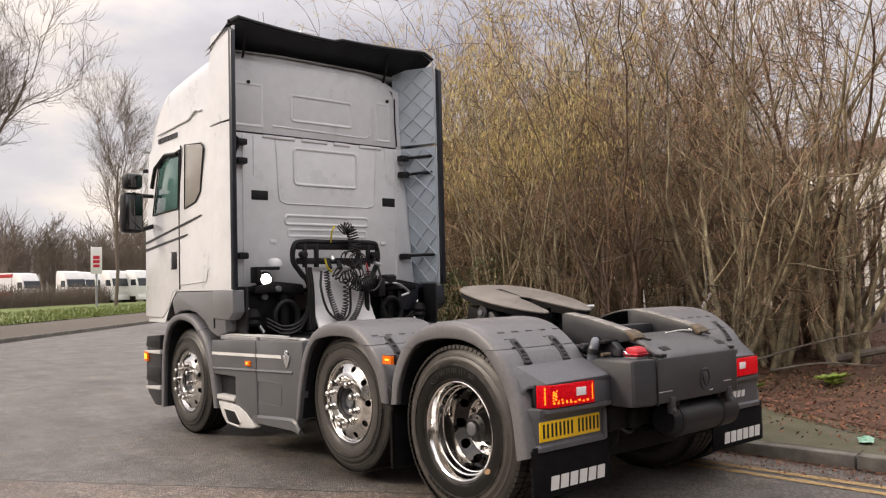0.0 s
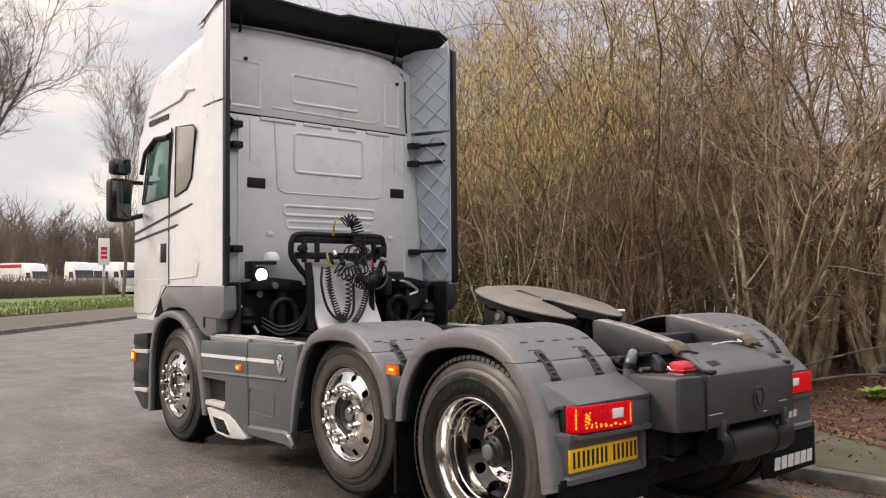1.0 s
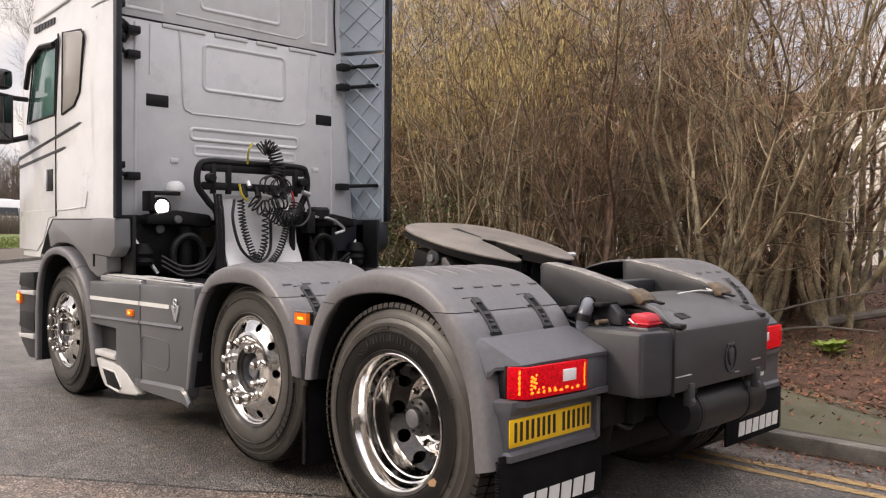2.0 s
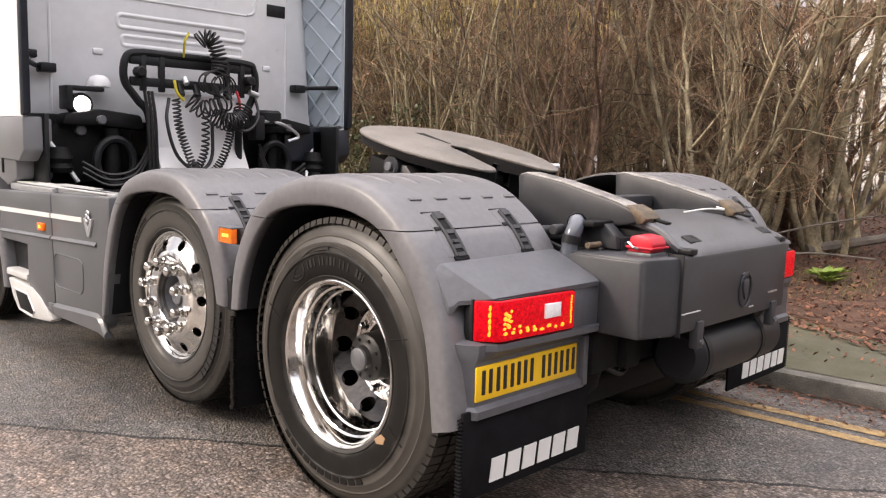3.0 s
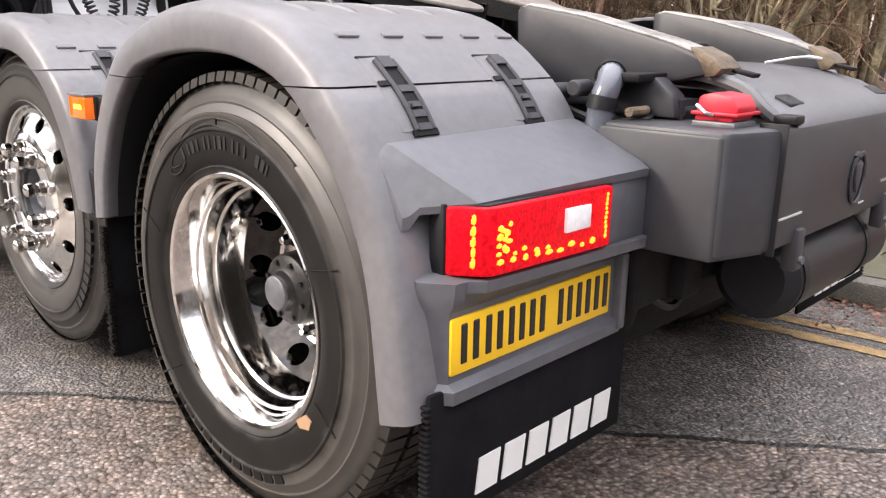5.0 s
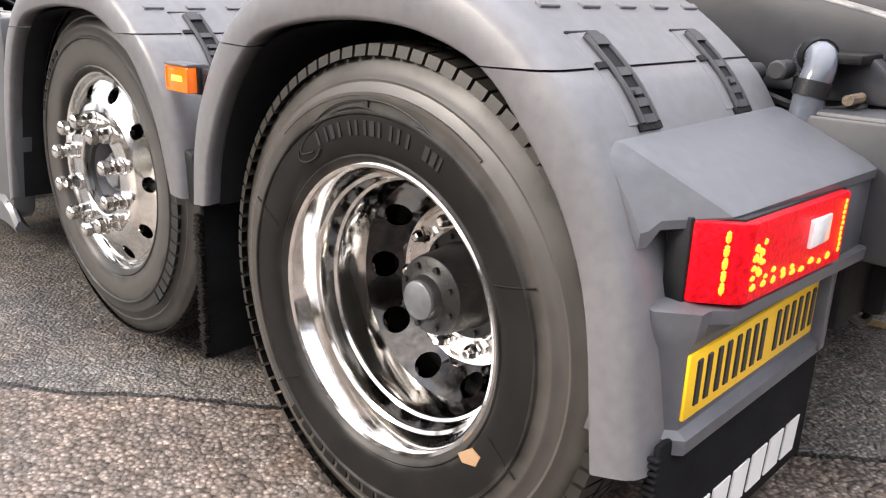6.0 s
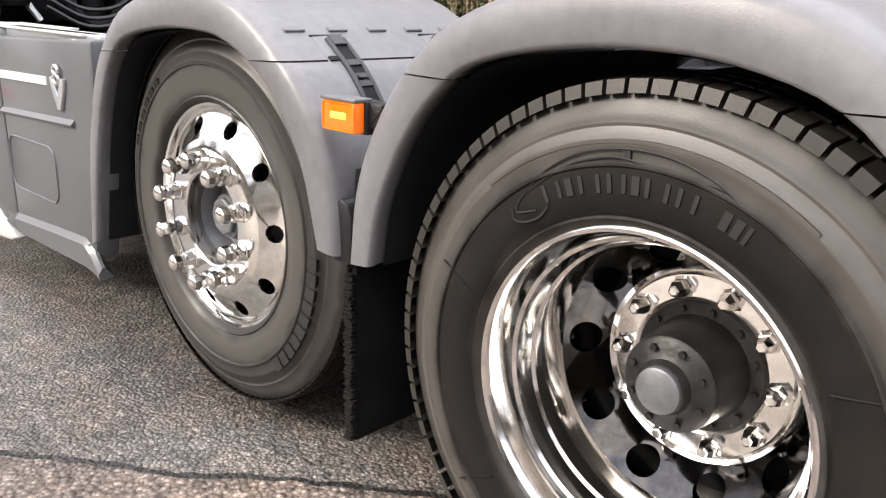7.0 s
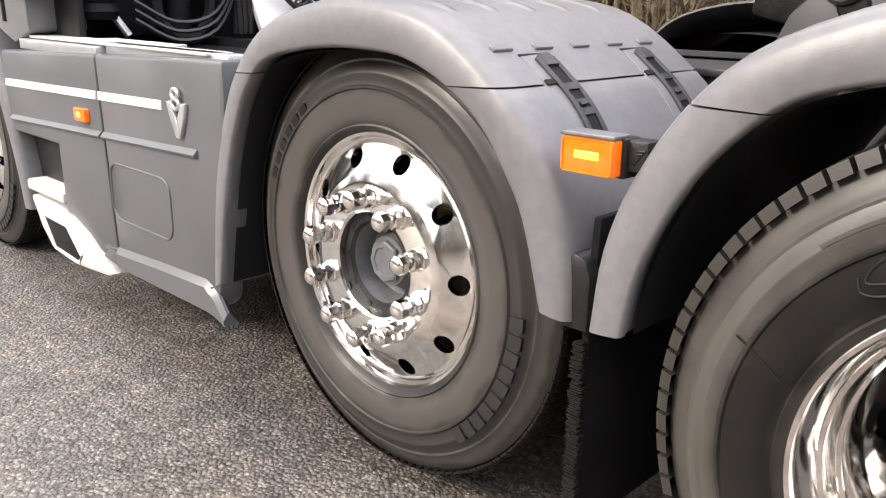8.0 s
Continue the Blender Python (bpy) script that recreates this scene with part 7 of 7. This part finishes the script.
def green_plant(x, y, size, leaves, seed):
    rng = random.Random(seed)
    e = thing("plant", "small bright green leafy plant on the bank", "plant", "green plants", at=(x, y, bank_z(x, y)))
    bm = bmesh.new()
    for k in range(leaves):
        a = 2 * math.pi * k / leaves + rng.uniform(-.3, .3)
        ln, w = size * rng.uniform(.7, 1.1), size * rng.uniform(.16, .24)
        el = rng.uniform(.35, 1.0)
        pts = []
        for j in range(6):
            t = j / 5
            r = ln * t * math.cos(el * (1 - .5 * t))
            z = ln * t * math.sin(el) * (1 - .35 * t) + .02
            hw = w * math.sin(math.pi * min(1, .12 + t * .88)) + .002
            c, s_ = math.cos(a), math.sin(a)
            pts.append([(r * c - hw * s_, r * s_ + hw * c, z + .012), (r * c, r * s_, z), (r * c + hw * s_, r * s_ - hw * c, z + .012)])
        loft(pts, bm=bm)
    tagged(part("leaf_rosette", bm, M_GREEN, e, "", 0), kind="stuff")


green_plant(4.50, .36, .21, 22, 1)
green_plant(4.35, .30, .12, 10, 2)
green_plant(5.4, .05, .10, 9, 3)
green_plant(4.0, 1.0, .13, 12, 4)


def grass_tufts():
    rng = random.Random(51)
    v, f = [], []
    for k in range(1500):
        a, r = rng.uniform(0, 6.3), rng.random() ** .6 * 0.9
        c = ((4.5, 1.2), (5.0, 1.6), (3.9, 1.5), (4.4, .3))[k % 4]
        x, y = c[0] + math.cos(a) * r, c[1] + math.sin(a) * r * .7
        z = bank_z(x, y)
        h, w, t = rng.uniform(.04, .14), .004, rng.uniform(0, 6.3)
        i = len(v)
        v += [(x - w, y, z), (x + w, y + w, z), (x + math.cos(t) * h * .6, y + math.sin(t) * h * .6, z + h)]
        f.append((i, i + 1, i + 2))
    me = bpy.data.meshes.new("grass_tuft")
    me.from_pydata(v, [], f)
    me.materials.append(M_GREEN)
    tagged(place("grass_tuft", me, None, None, "", 0), "thin green grass at the foot of the shrubs", "grass", kind="stuff")


grass_tufts()


def log_thing(pts, r, seed):
    rng = random.Random(seed)
    e = thing("fallen_branch", "grey bare branch lying on the leaf litter", "branch", "fallen branches")
    line = arc_pts([(x, y, bank_z(x, y) + z) for x, y, z in pts], 5)
    part("branch_stem", tube(line, r, 8, True, None, [r * (1 - .5 * k / len(line)) for k in range(len(line))]), M_LOG, e)


log_thing([(5.7, 1.0, .08), (6.3, .4, .16), (7.2, -.3, .28), (8.3, -1.0, .45)], .055, 1)
log_thing([(4.9, 1.3, .05), (5.2, .8, .12), (5.6, .3, .05)], .016, 2)
log_thing([(4.6, 1.7, .05), (5.4, .9, .35), (6.4, .2, .45)], .014, 3)
log_thing([(2.9, 4.6, .05), (3.3, 3.6, .10), (3.6, 2.6, .05)], .02, 4)
log_thing([(3.2, 3.4, .05), (3.9, 2.4, .2), (4.4, 1.9, .1)], .015, 5)


def litter_bag():
    bm = bmesh.new()
    rng = random.Random(8)
    rows = []
    for i in range(9):
        row = []
        for j in range(7):
            row.append((i / 8 * .20 - .1 + rng.gauss(0, .006), j / 6 * .11 - .055 + rng.gauss(0, .006), .012 + .03 * math.sin(math.pi * i / 8) * math.sin(math.pi * j / 6) + rng.uniform(0, .014)))
        rows.append(row)
    loft(rows, bm=bm)
    x, y = 2.06, -.98
    o = finish("litter_packet", bm, mat("green_foil_packet", (0.05, 0.34, 0.18), 0.3, 0, 0.3, 25, color2=(0.45, 0.62, 0.52)), None, "", 0)
    o.matrix_basis = pose(x, y, KERB_H, 0, 0, 25)
    tagged(o, "crumpled green packet lying on the pavement", "litter")


litter_bag()


def gutter_dirt():
    """Crumbs of leaf and grit along the foot of the kerb."""
    rng = random.Random(61)
    v, f = [], []
    for k in range(5200):
        vv = rng.uniform(-5, 3)
        u = KERB_X - rng.random() ** 2.2 * 0.42
        x, y, _ = road_pt(u, vv)
        s = rng.uniform(0.004, 0.016)
        a = rng.uniform(0, 6.3)
        d1 = Vector((math.cos(a), math.sin(a), rng.gauss(0, .3))) * s
        d2 = Vector((-math.sin(a), math.cos(a), rng.gauss(0, .3))) * s * .6
        p = Vector((x, y, 0.008 + s * .25))
        i = len(v)
        v += [tuple(p - d1), tuple(p + d2), tuple(p + d1), tuple(p - d2)]
        f.append((i, i + 1, i + 2, i + 3))
    me = bpy.data.meshes.new("gutter_dirt")
    me.from_pydata(v, [], f)
    me.materials.append(M_LEAF)
    tagged(place("gutter_dirt", me, None, None, "", 0), "brown leaf crumbs and grit along the kerb", "litter", kind="stuff")


gutter_dirt()


# ---- the far side of the road ----
A, B = Vector((1.83, 23.7, 0)), Vector((9.43, 32.7, 0))
ALONG = (B - A).normalized()
AWAY = Vector((-ALONG.y, ALONG.x, 0))
if AWAY.y < 0:
    AWAY = -AWAY


def strip(name, d0, d1, z0, z1, material, label, category, s0=-60, s1=140, n=60, rough=0.0):
    rows = []
    for k in range(n + 1):
        s = s0 + (s1 - s0) * k / n
        rows.append([A + ALONG * s + AWAY * (d0 + (d1 - d0) * f) + Vector((0, 0, z0 + (z1 - z0) * f + rough * noise.noise(Vector((s * .4, f * 3, 0))))) for f in (0, 0.02, 0.5, 0.98, 1)])
    return tagged(finish(name, loft(rows), material), label, category, kind="structure")


def far_kerb():
    bm = bmesh.new()
    base = tagged(new("kerb"), "far row of concrete kerb stones", "kerb", kind="structure")
    b = rbox(0, 1.49, 0, 0.16, -0.1, 0.13, 0.02, 1)
    me = bpy.data.meshes.new("kerb_stone")
    b.to_mesh(me)
    b.free()
    bm.free()
    me.materials.append(M_KERB)
    ang = math.degrees(math.atan2(ALONG.y, ALONG.x))
    for k in range(-20, 45):
        p = A + ALONG * (k * 1.5)
        o = new("kerb_stone", me)
        o.parent = base
        o.matrix_basis = pose(p.x, p.y, 0, 0, 0, ang)


far_kerb()
strip("pavement", 0.16, 5.4, 0.12, 0.13, M_PAVE, "brown-grey pavement across the road", "pavement")
strip("verge", 5.4, 27, 0.16, 0.22, M_GRASS, "green grass verge across the road", "grass", rough=0.05)
strip("ground_far", 27, 260, 0.2, 0.2, M_PAVE, "far lorry park ground", "ground")


def grass_blades():
    rng = random.Random(3)
    v, f = [], []
    for k in range(9000):
        s, d = rng.uniform(-8, 55), 5.4 + rng.random() ** 1.6 * 12
        p = A + ALONG * s + AWAY * d
        h = rng.uniform(0.06, 0.22)
        a = rng.uniform(0, 6.3)
        w = rng.uniform(0.02, 0.06)
        i = len(v)
        v += [(p.x - w * math.cos(a), p.y - w * math.sin(a), 0.15), (p.x + w * math.cos(a), p.y + w * math.sin(a), 0.15), (p.x + rng.gauss(0, .05), p.y + rng.gauss(0, .05), 0.17 + h)]
        f.append((i, i + 1, i + 2))
    me = bpy.data.meshes.new("grass")
    me.from_pydata(v, [], f)
    me.materials.append(M_GRASS)
    tagged(place("grass", me, None, None, "", 0), "long green grass blades on the verge", "grass", kind="stuff")


grass_blades()


def hedge():
    """A thin bare brown hedge in front of the lorry park."""
    rng = random.Random(21)
    S = Sticks()
    for k in range(5200):
        s = rng.uniform(-15, 75)
        d = 26.5 + rng.uniform(-0.9, 0.9)
        p = A + ALONG * s + AWAY * d
        p.z = 0.1
        h = rng.uniform(1.3, 2.5)
        S.add(grow(rng, p, Vector((rng.gauss(0, .25), rng.gauss(0, .25), 1)), h, 3, 0.14), 0.035, 0.012, 3)
    tagged(place("hedge", S.mesh("hedge", M_FARTWIG), None, None, "", 0), "bare brown hedge before the lorry park", "hedge", kind="stuff")


hedge()


def tree_belt():
    rng = random.Random(31)
    S = Sticks()
    eye = Vector((-4.5, -3.7, 0))
    for k in range(900):
        az = radians(rng.uniform(4, 34))
        dist = rng.uniform(118, 175)
        p = eye + Vector((math.sin(az), math.cos(az), 0)) * dist
        h = rng.uniform(8, 11.5) * (0.93 + 0.09 * math.sin(az * 40))
        trunk = grow(rng, p, Vector((0, 0, 1)), h, 4, 0.06)
        S.add(trunk, 0.11, 0.025, 3)
        for j in range(20):
            i = rng.randint(1, 3)
            q = trunk[i].lerp(trunk[i + 1], rng.random())
            S.add(grow(rng, q, Vector((rng.gauss(0, .5), rng.gauss(0, .5), 0.7)), h * rng.uniform(.2, .45), 3, 0.16), 0.050, 0.014, 3)
    tagged(place("far_trees", S.mesh("far_trees", M_FARTWIG), None, None, "", 0), "belt of bare brown winter trees behind the lorries", "trees", kind="stuff")


tree_belt()

M_LORRY = mat("white_lorry_paint", (0.72, 0.72, 0.71), 0.4, 0, 0.08, 1.0)
M_LORRYRED = mat("red_lorry_paint", (0.42, 0.03, 0.035), 0.4, 0, 0.1, 1.0)
M_DARKGLASS = mat("dark_windscreen", (0.03, 0.035, 0.04), 0.1)


def lorry(az, dist, face, red=False):
    az = radians(az)
    p = Vector((-4.5, -3.7, 0)) + Vector((math.sin(az), math.cos(az), 0)) * dist
    e = thing("lorry", "white lorry cab parked beyond the hedge" if not red else "white and red lorry parked beyond the hedge", "lorry", "lorries in the park", at=(p.x, p.y, 0.2))
    e.rotation_euler = (0, 0, radians(face))
    cabp = [(1.1, .7), (1.2, 1.9), (0.95, 2.9), (0.55, 3.7), (-.9, 3.85), (-1.1, 3.3), (-1.1, .7)]
    c = part("cab", prism(cabp, "y", -1.22, 1.22, 0.08), M_LORRY, e, "", 40)
    for y in (-1.235, 1.235):
        part("side_window", prism([(.95, 2.0), (.80, 2.7), (.0, 2.7), (.0, 2.0)], "y", y - .01, y + .01), M_DARKGLASS, c)
    part("windscreen", prism([(1.215, 1.95), (1.235, 1.95), (1.0, 2.85), (0.98, 2.85)], "y", -1.1, 1.1), M_DARKGLASS, c, "dark windscreen")
    part("bumper", rbox(.7, 1.25, -1.2, 1.2, .3, .9, .05), M_LORRY if not red else M_LORRYRED, c)
    for x in (.3, -3.0):
        for y in (-1.05, 1.05):
            part("wheel", cyl((x, y - .15, .5), (x, y + .15, .5), .5, 16), M_RUBBER, e)
    part("chassis", rbox(-4.0, .5, -.5, .5, .5, .95, .04), M_CHASSIS, e)
    if red:
        part("trailer", rbox(-11, -1.3, -1.25, 1.25, 1.1, 3.9, .05), M_LORRY, e)
        part("trailer_band", rbox(-11.01, -1.29, -1.26, 1.26, 3.3, 3.75, .03), M_LORRYRED, e, "red band")
        part("trailer_band", rbox(-11.01, -1.29, -1.26, 1.26, 1.1, 1.6, .03), M_LORRYRED, e)
    return e


lorry(13.4, 112, -70, True)
for az, d, f in ((15.9, 104, -75), (16.5, 108, -72), (17.1, 113, -75), (18.5, 104, -72), (20.0, 104, -70), (20.9, 108, -74)):
    lorry(az, d, f)


def road_sign():
    az = radians(17.4)
    p = Vector((-4.5, -3.7, 0)) + Vector((math.sin(az), math.cos(az), 0)) * 76
    e = thing("road_sign", "white sign with red panel on a grey post", "sign", at=(p.x, p.y, 0.15))
    e.rotation_euler = (0, 0, -az)
    part("post", cyl((0, 0.06, -.1), (0, 0.06, 5.0), .09, 12), mat("grey_sign_post", (0.22, 0.23, 0.24), 0.5), e)
    bd = part("board", rbox(-.45, .45, -.03, .03, 2.9, 5.2, .02), M_WHITE, e)
    for z0, z1, w in ((4.15, 4.45, .26), (3.80, 4.08, .26), (3.45, 3.70, .26)):
        part("red_panel", rbox(-w, w, -.036, -.028, z0, z1, .004), M_REDOFF, e, "red panel")
    part("notice", rbox(-.12, .12, -.02, .03, 1.9, 2.6, .01), M_WHITE, e)


road_sign()


def street_lamp():
    az = radians(20.7)
    p = Vector((-4.5, -3.7, 0)) + Vector((math.sin(az), math.cos(az), 0)) * 70
    e = thing("street_lamp", "grey steel lamp post on the far verge", "street lamp", at=(p.x, p.y, 0.1))
    part("post", tube([(0, 0, -.2), (0, 0, 6), (0, 0, 12.6)], .1, 10, True, None, [.14, .11, .07]), M_LAMPPOST, e)
    part("head", rbox(-.5, .15, -.12, .12, 12.5, 12.7, .04), M_LAMPPOST, e)
    part("box", rbox(-.55, -.05, -.1, .1, 10.9, 11.2, .04), M_BLACK, e)


M_LAMPPOST = mat("galvanised_post", (0.30, 0.31, 0.31), 0.5, 0.3, 0.1, 3)
street_lamp()

# ---- beyond the wood: palisade fence and pale building ----
M_FENCE = mat("weathered_grey_palisade", (0.115, 0.11, 0.115), 0.6, 0.2, 0.2, 4)
M_WALLW = mat("pale_cladding", (0.78, 0.76, 0.72), 0.7, 0, 0.08, 1.2)
M_FASCIA = mat("brown_fascia", (0.20, 0.13, 0.10), 0.7, 0, 0.2, 2)


def fence():
    f = thing("fence", "grey steel palisade fence behind the shrubs", "fence")
    sl = None
    for k in range(84):
        v = -9 + k * 0.165
        x, y, _ = road_pt(11.6, v)
        z = bank_z(x, y) - 0.1
        m = pose(x, y, z, 0, 0, math.degrees(KA))
        if sl is None:
            sl = part("pale", prism([(-.035, 0), (-.035, 2.25), (-.012, 2.4), (.012, 2.4), (.035, 2.25), (.035, 0)], "x", -.012, .012, 0.003), M_FENCE, f, "", 0)
            sl.matrix_basis = m
        else:
            share(sl, m, f)
    for z in (.6, 1.9):
        x0, y0, _ = road_pt(11.63, -9)
        x1, y1, _ = road_pt(11.63, 4.9)
        part("rail", tube([(x0, y0, .55 + z), (x1, y1, .55 + z)], .03, 4), M_FENCE, f)


fence()


def building():
    b = thing("building", "pale industrial building behind the fence", "building")
    x, y, _ = road_pt(19, 2)
    b.matrix_basis = pose(x, y, 0.3, 0, 0, math.degrees(KA))
    part("wall", rbox(0, 10, -16, 7, -.5, 4.3, .02), M_WALLW, b)
    part("fascia", rbox(-.25, 10.2, -16.2, 7.2, 4.3, 4.75, .03), M_FASCIA, b, "brown roof edge")
    part("door", rbox(-.05, .1, -2.2, .4, -.3, 3.0, .02), mat("brown_door", (0.25, 0.17, 0.10), 0.6), b)
    part("sign_disc", cyl((-.03, -1.4, 3.6), (.02, -1.4, 3.6), .28, 20), mat("blue_disc", (0.04, 0.06, 0.25), 0.5), b)
    for yy in (-12, -8, 3):
        w = part("window", rbox(-.03, .1, yy, yy + 2.4, 1.2, 2.6, .02), M_DARKGLASS, b)


building()


# ---- unseen screen across the road and behind the camera ----
def unseen_sky_screen():
    """A dark hedge added out of view, across the road and behind the camera: it blocks low sky, and the polished wheels
    mirror it.
    """
    rng = random.Random(77)
    v, f = [], []
    for k in range(46000):
        y = rng.uniform(-34, 30)
        h = 4.6 + 1.3 * math.sin(y * 0.7) + 0.8 * math.sin(y * 1.9 + 1)
        z = rng.random() ** 0.8 * h
        x = -13.5 - rng.uniform(0, 2.2)
        if k >= 26000:
            x, y = rng.uniform(-15, 16), -15.5 - rng.uniform(0, 2.2)
            z = rng.random() ** 0.8 * (h + 2.0)
        a, b, s = rng.uniform(0, 6.3), rng.uniform(-1, 1), rng.uniform(0.09, 0.24)
        i = len(v)
        d1 = Vector((math.cos(a), math.sin(a), b)) * s
        d2 = Vector((-math.sin(a) * .6, math.cos(a) * .6, rng.uniform(-1, 1))) * s
        p = Vector((x, y, z))
        v += [tuple(p - d1), tuple(p + d2), tuple(p + d1), tuple(p - d2)]
        f.append((i, i + 1, i + 2, i + 3))
    me = bpy.data.meshes.new("hedgerow")
    me.from_pydata(v, [], f)
    me.materials.append(M_FARTWIG)
    tagged(place("hedgerow", me, None, None, "", 0), "unseen dark hedge added to block low sky and darken reflections", "hedge", kind="stuff")


unseen_sky_screen()
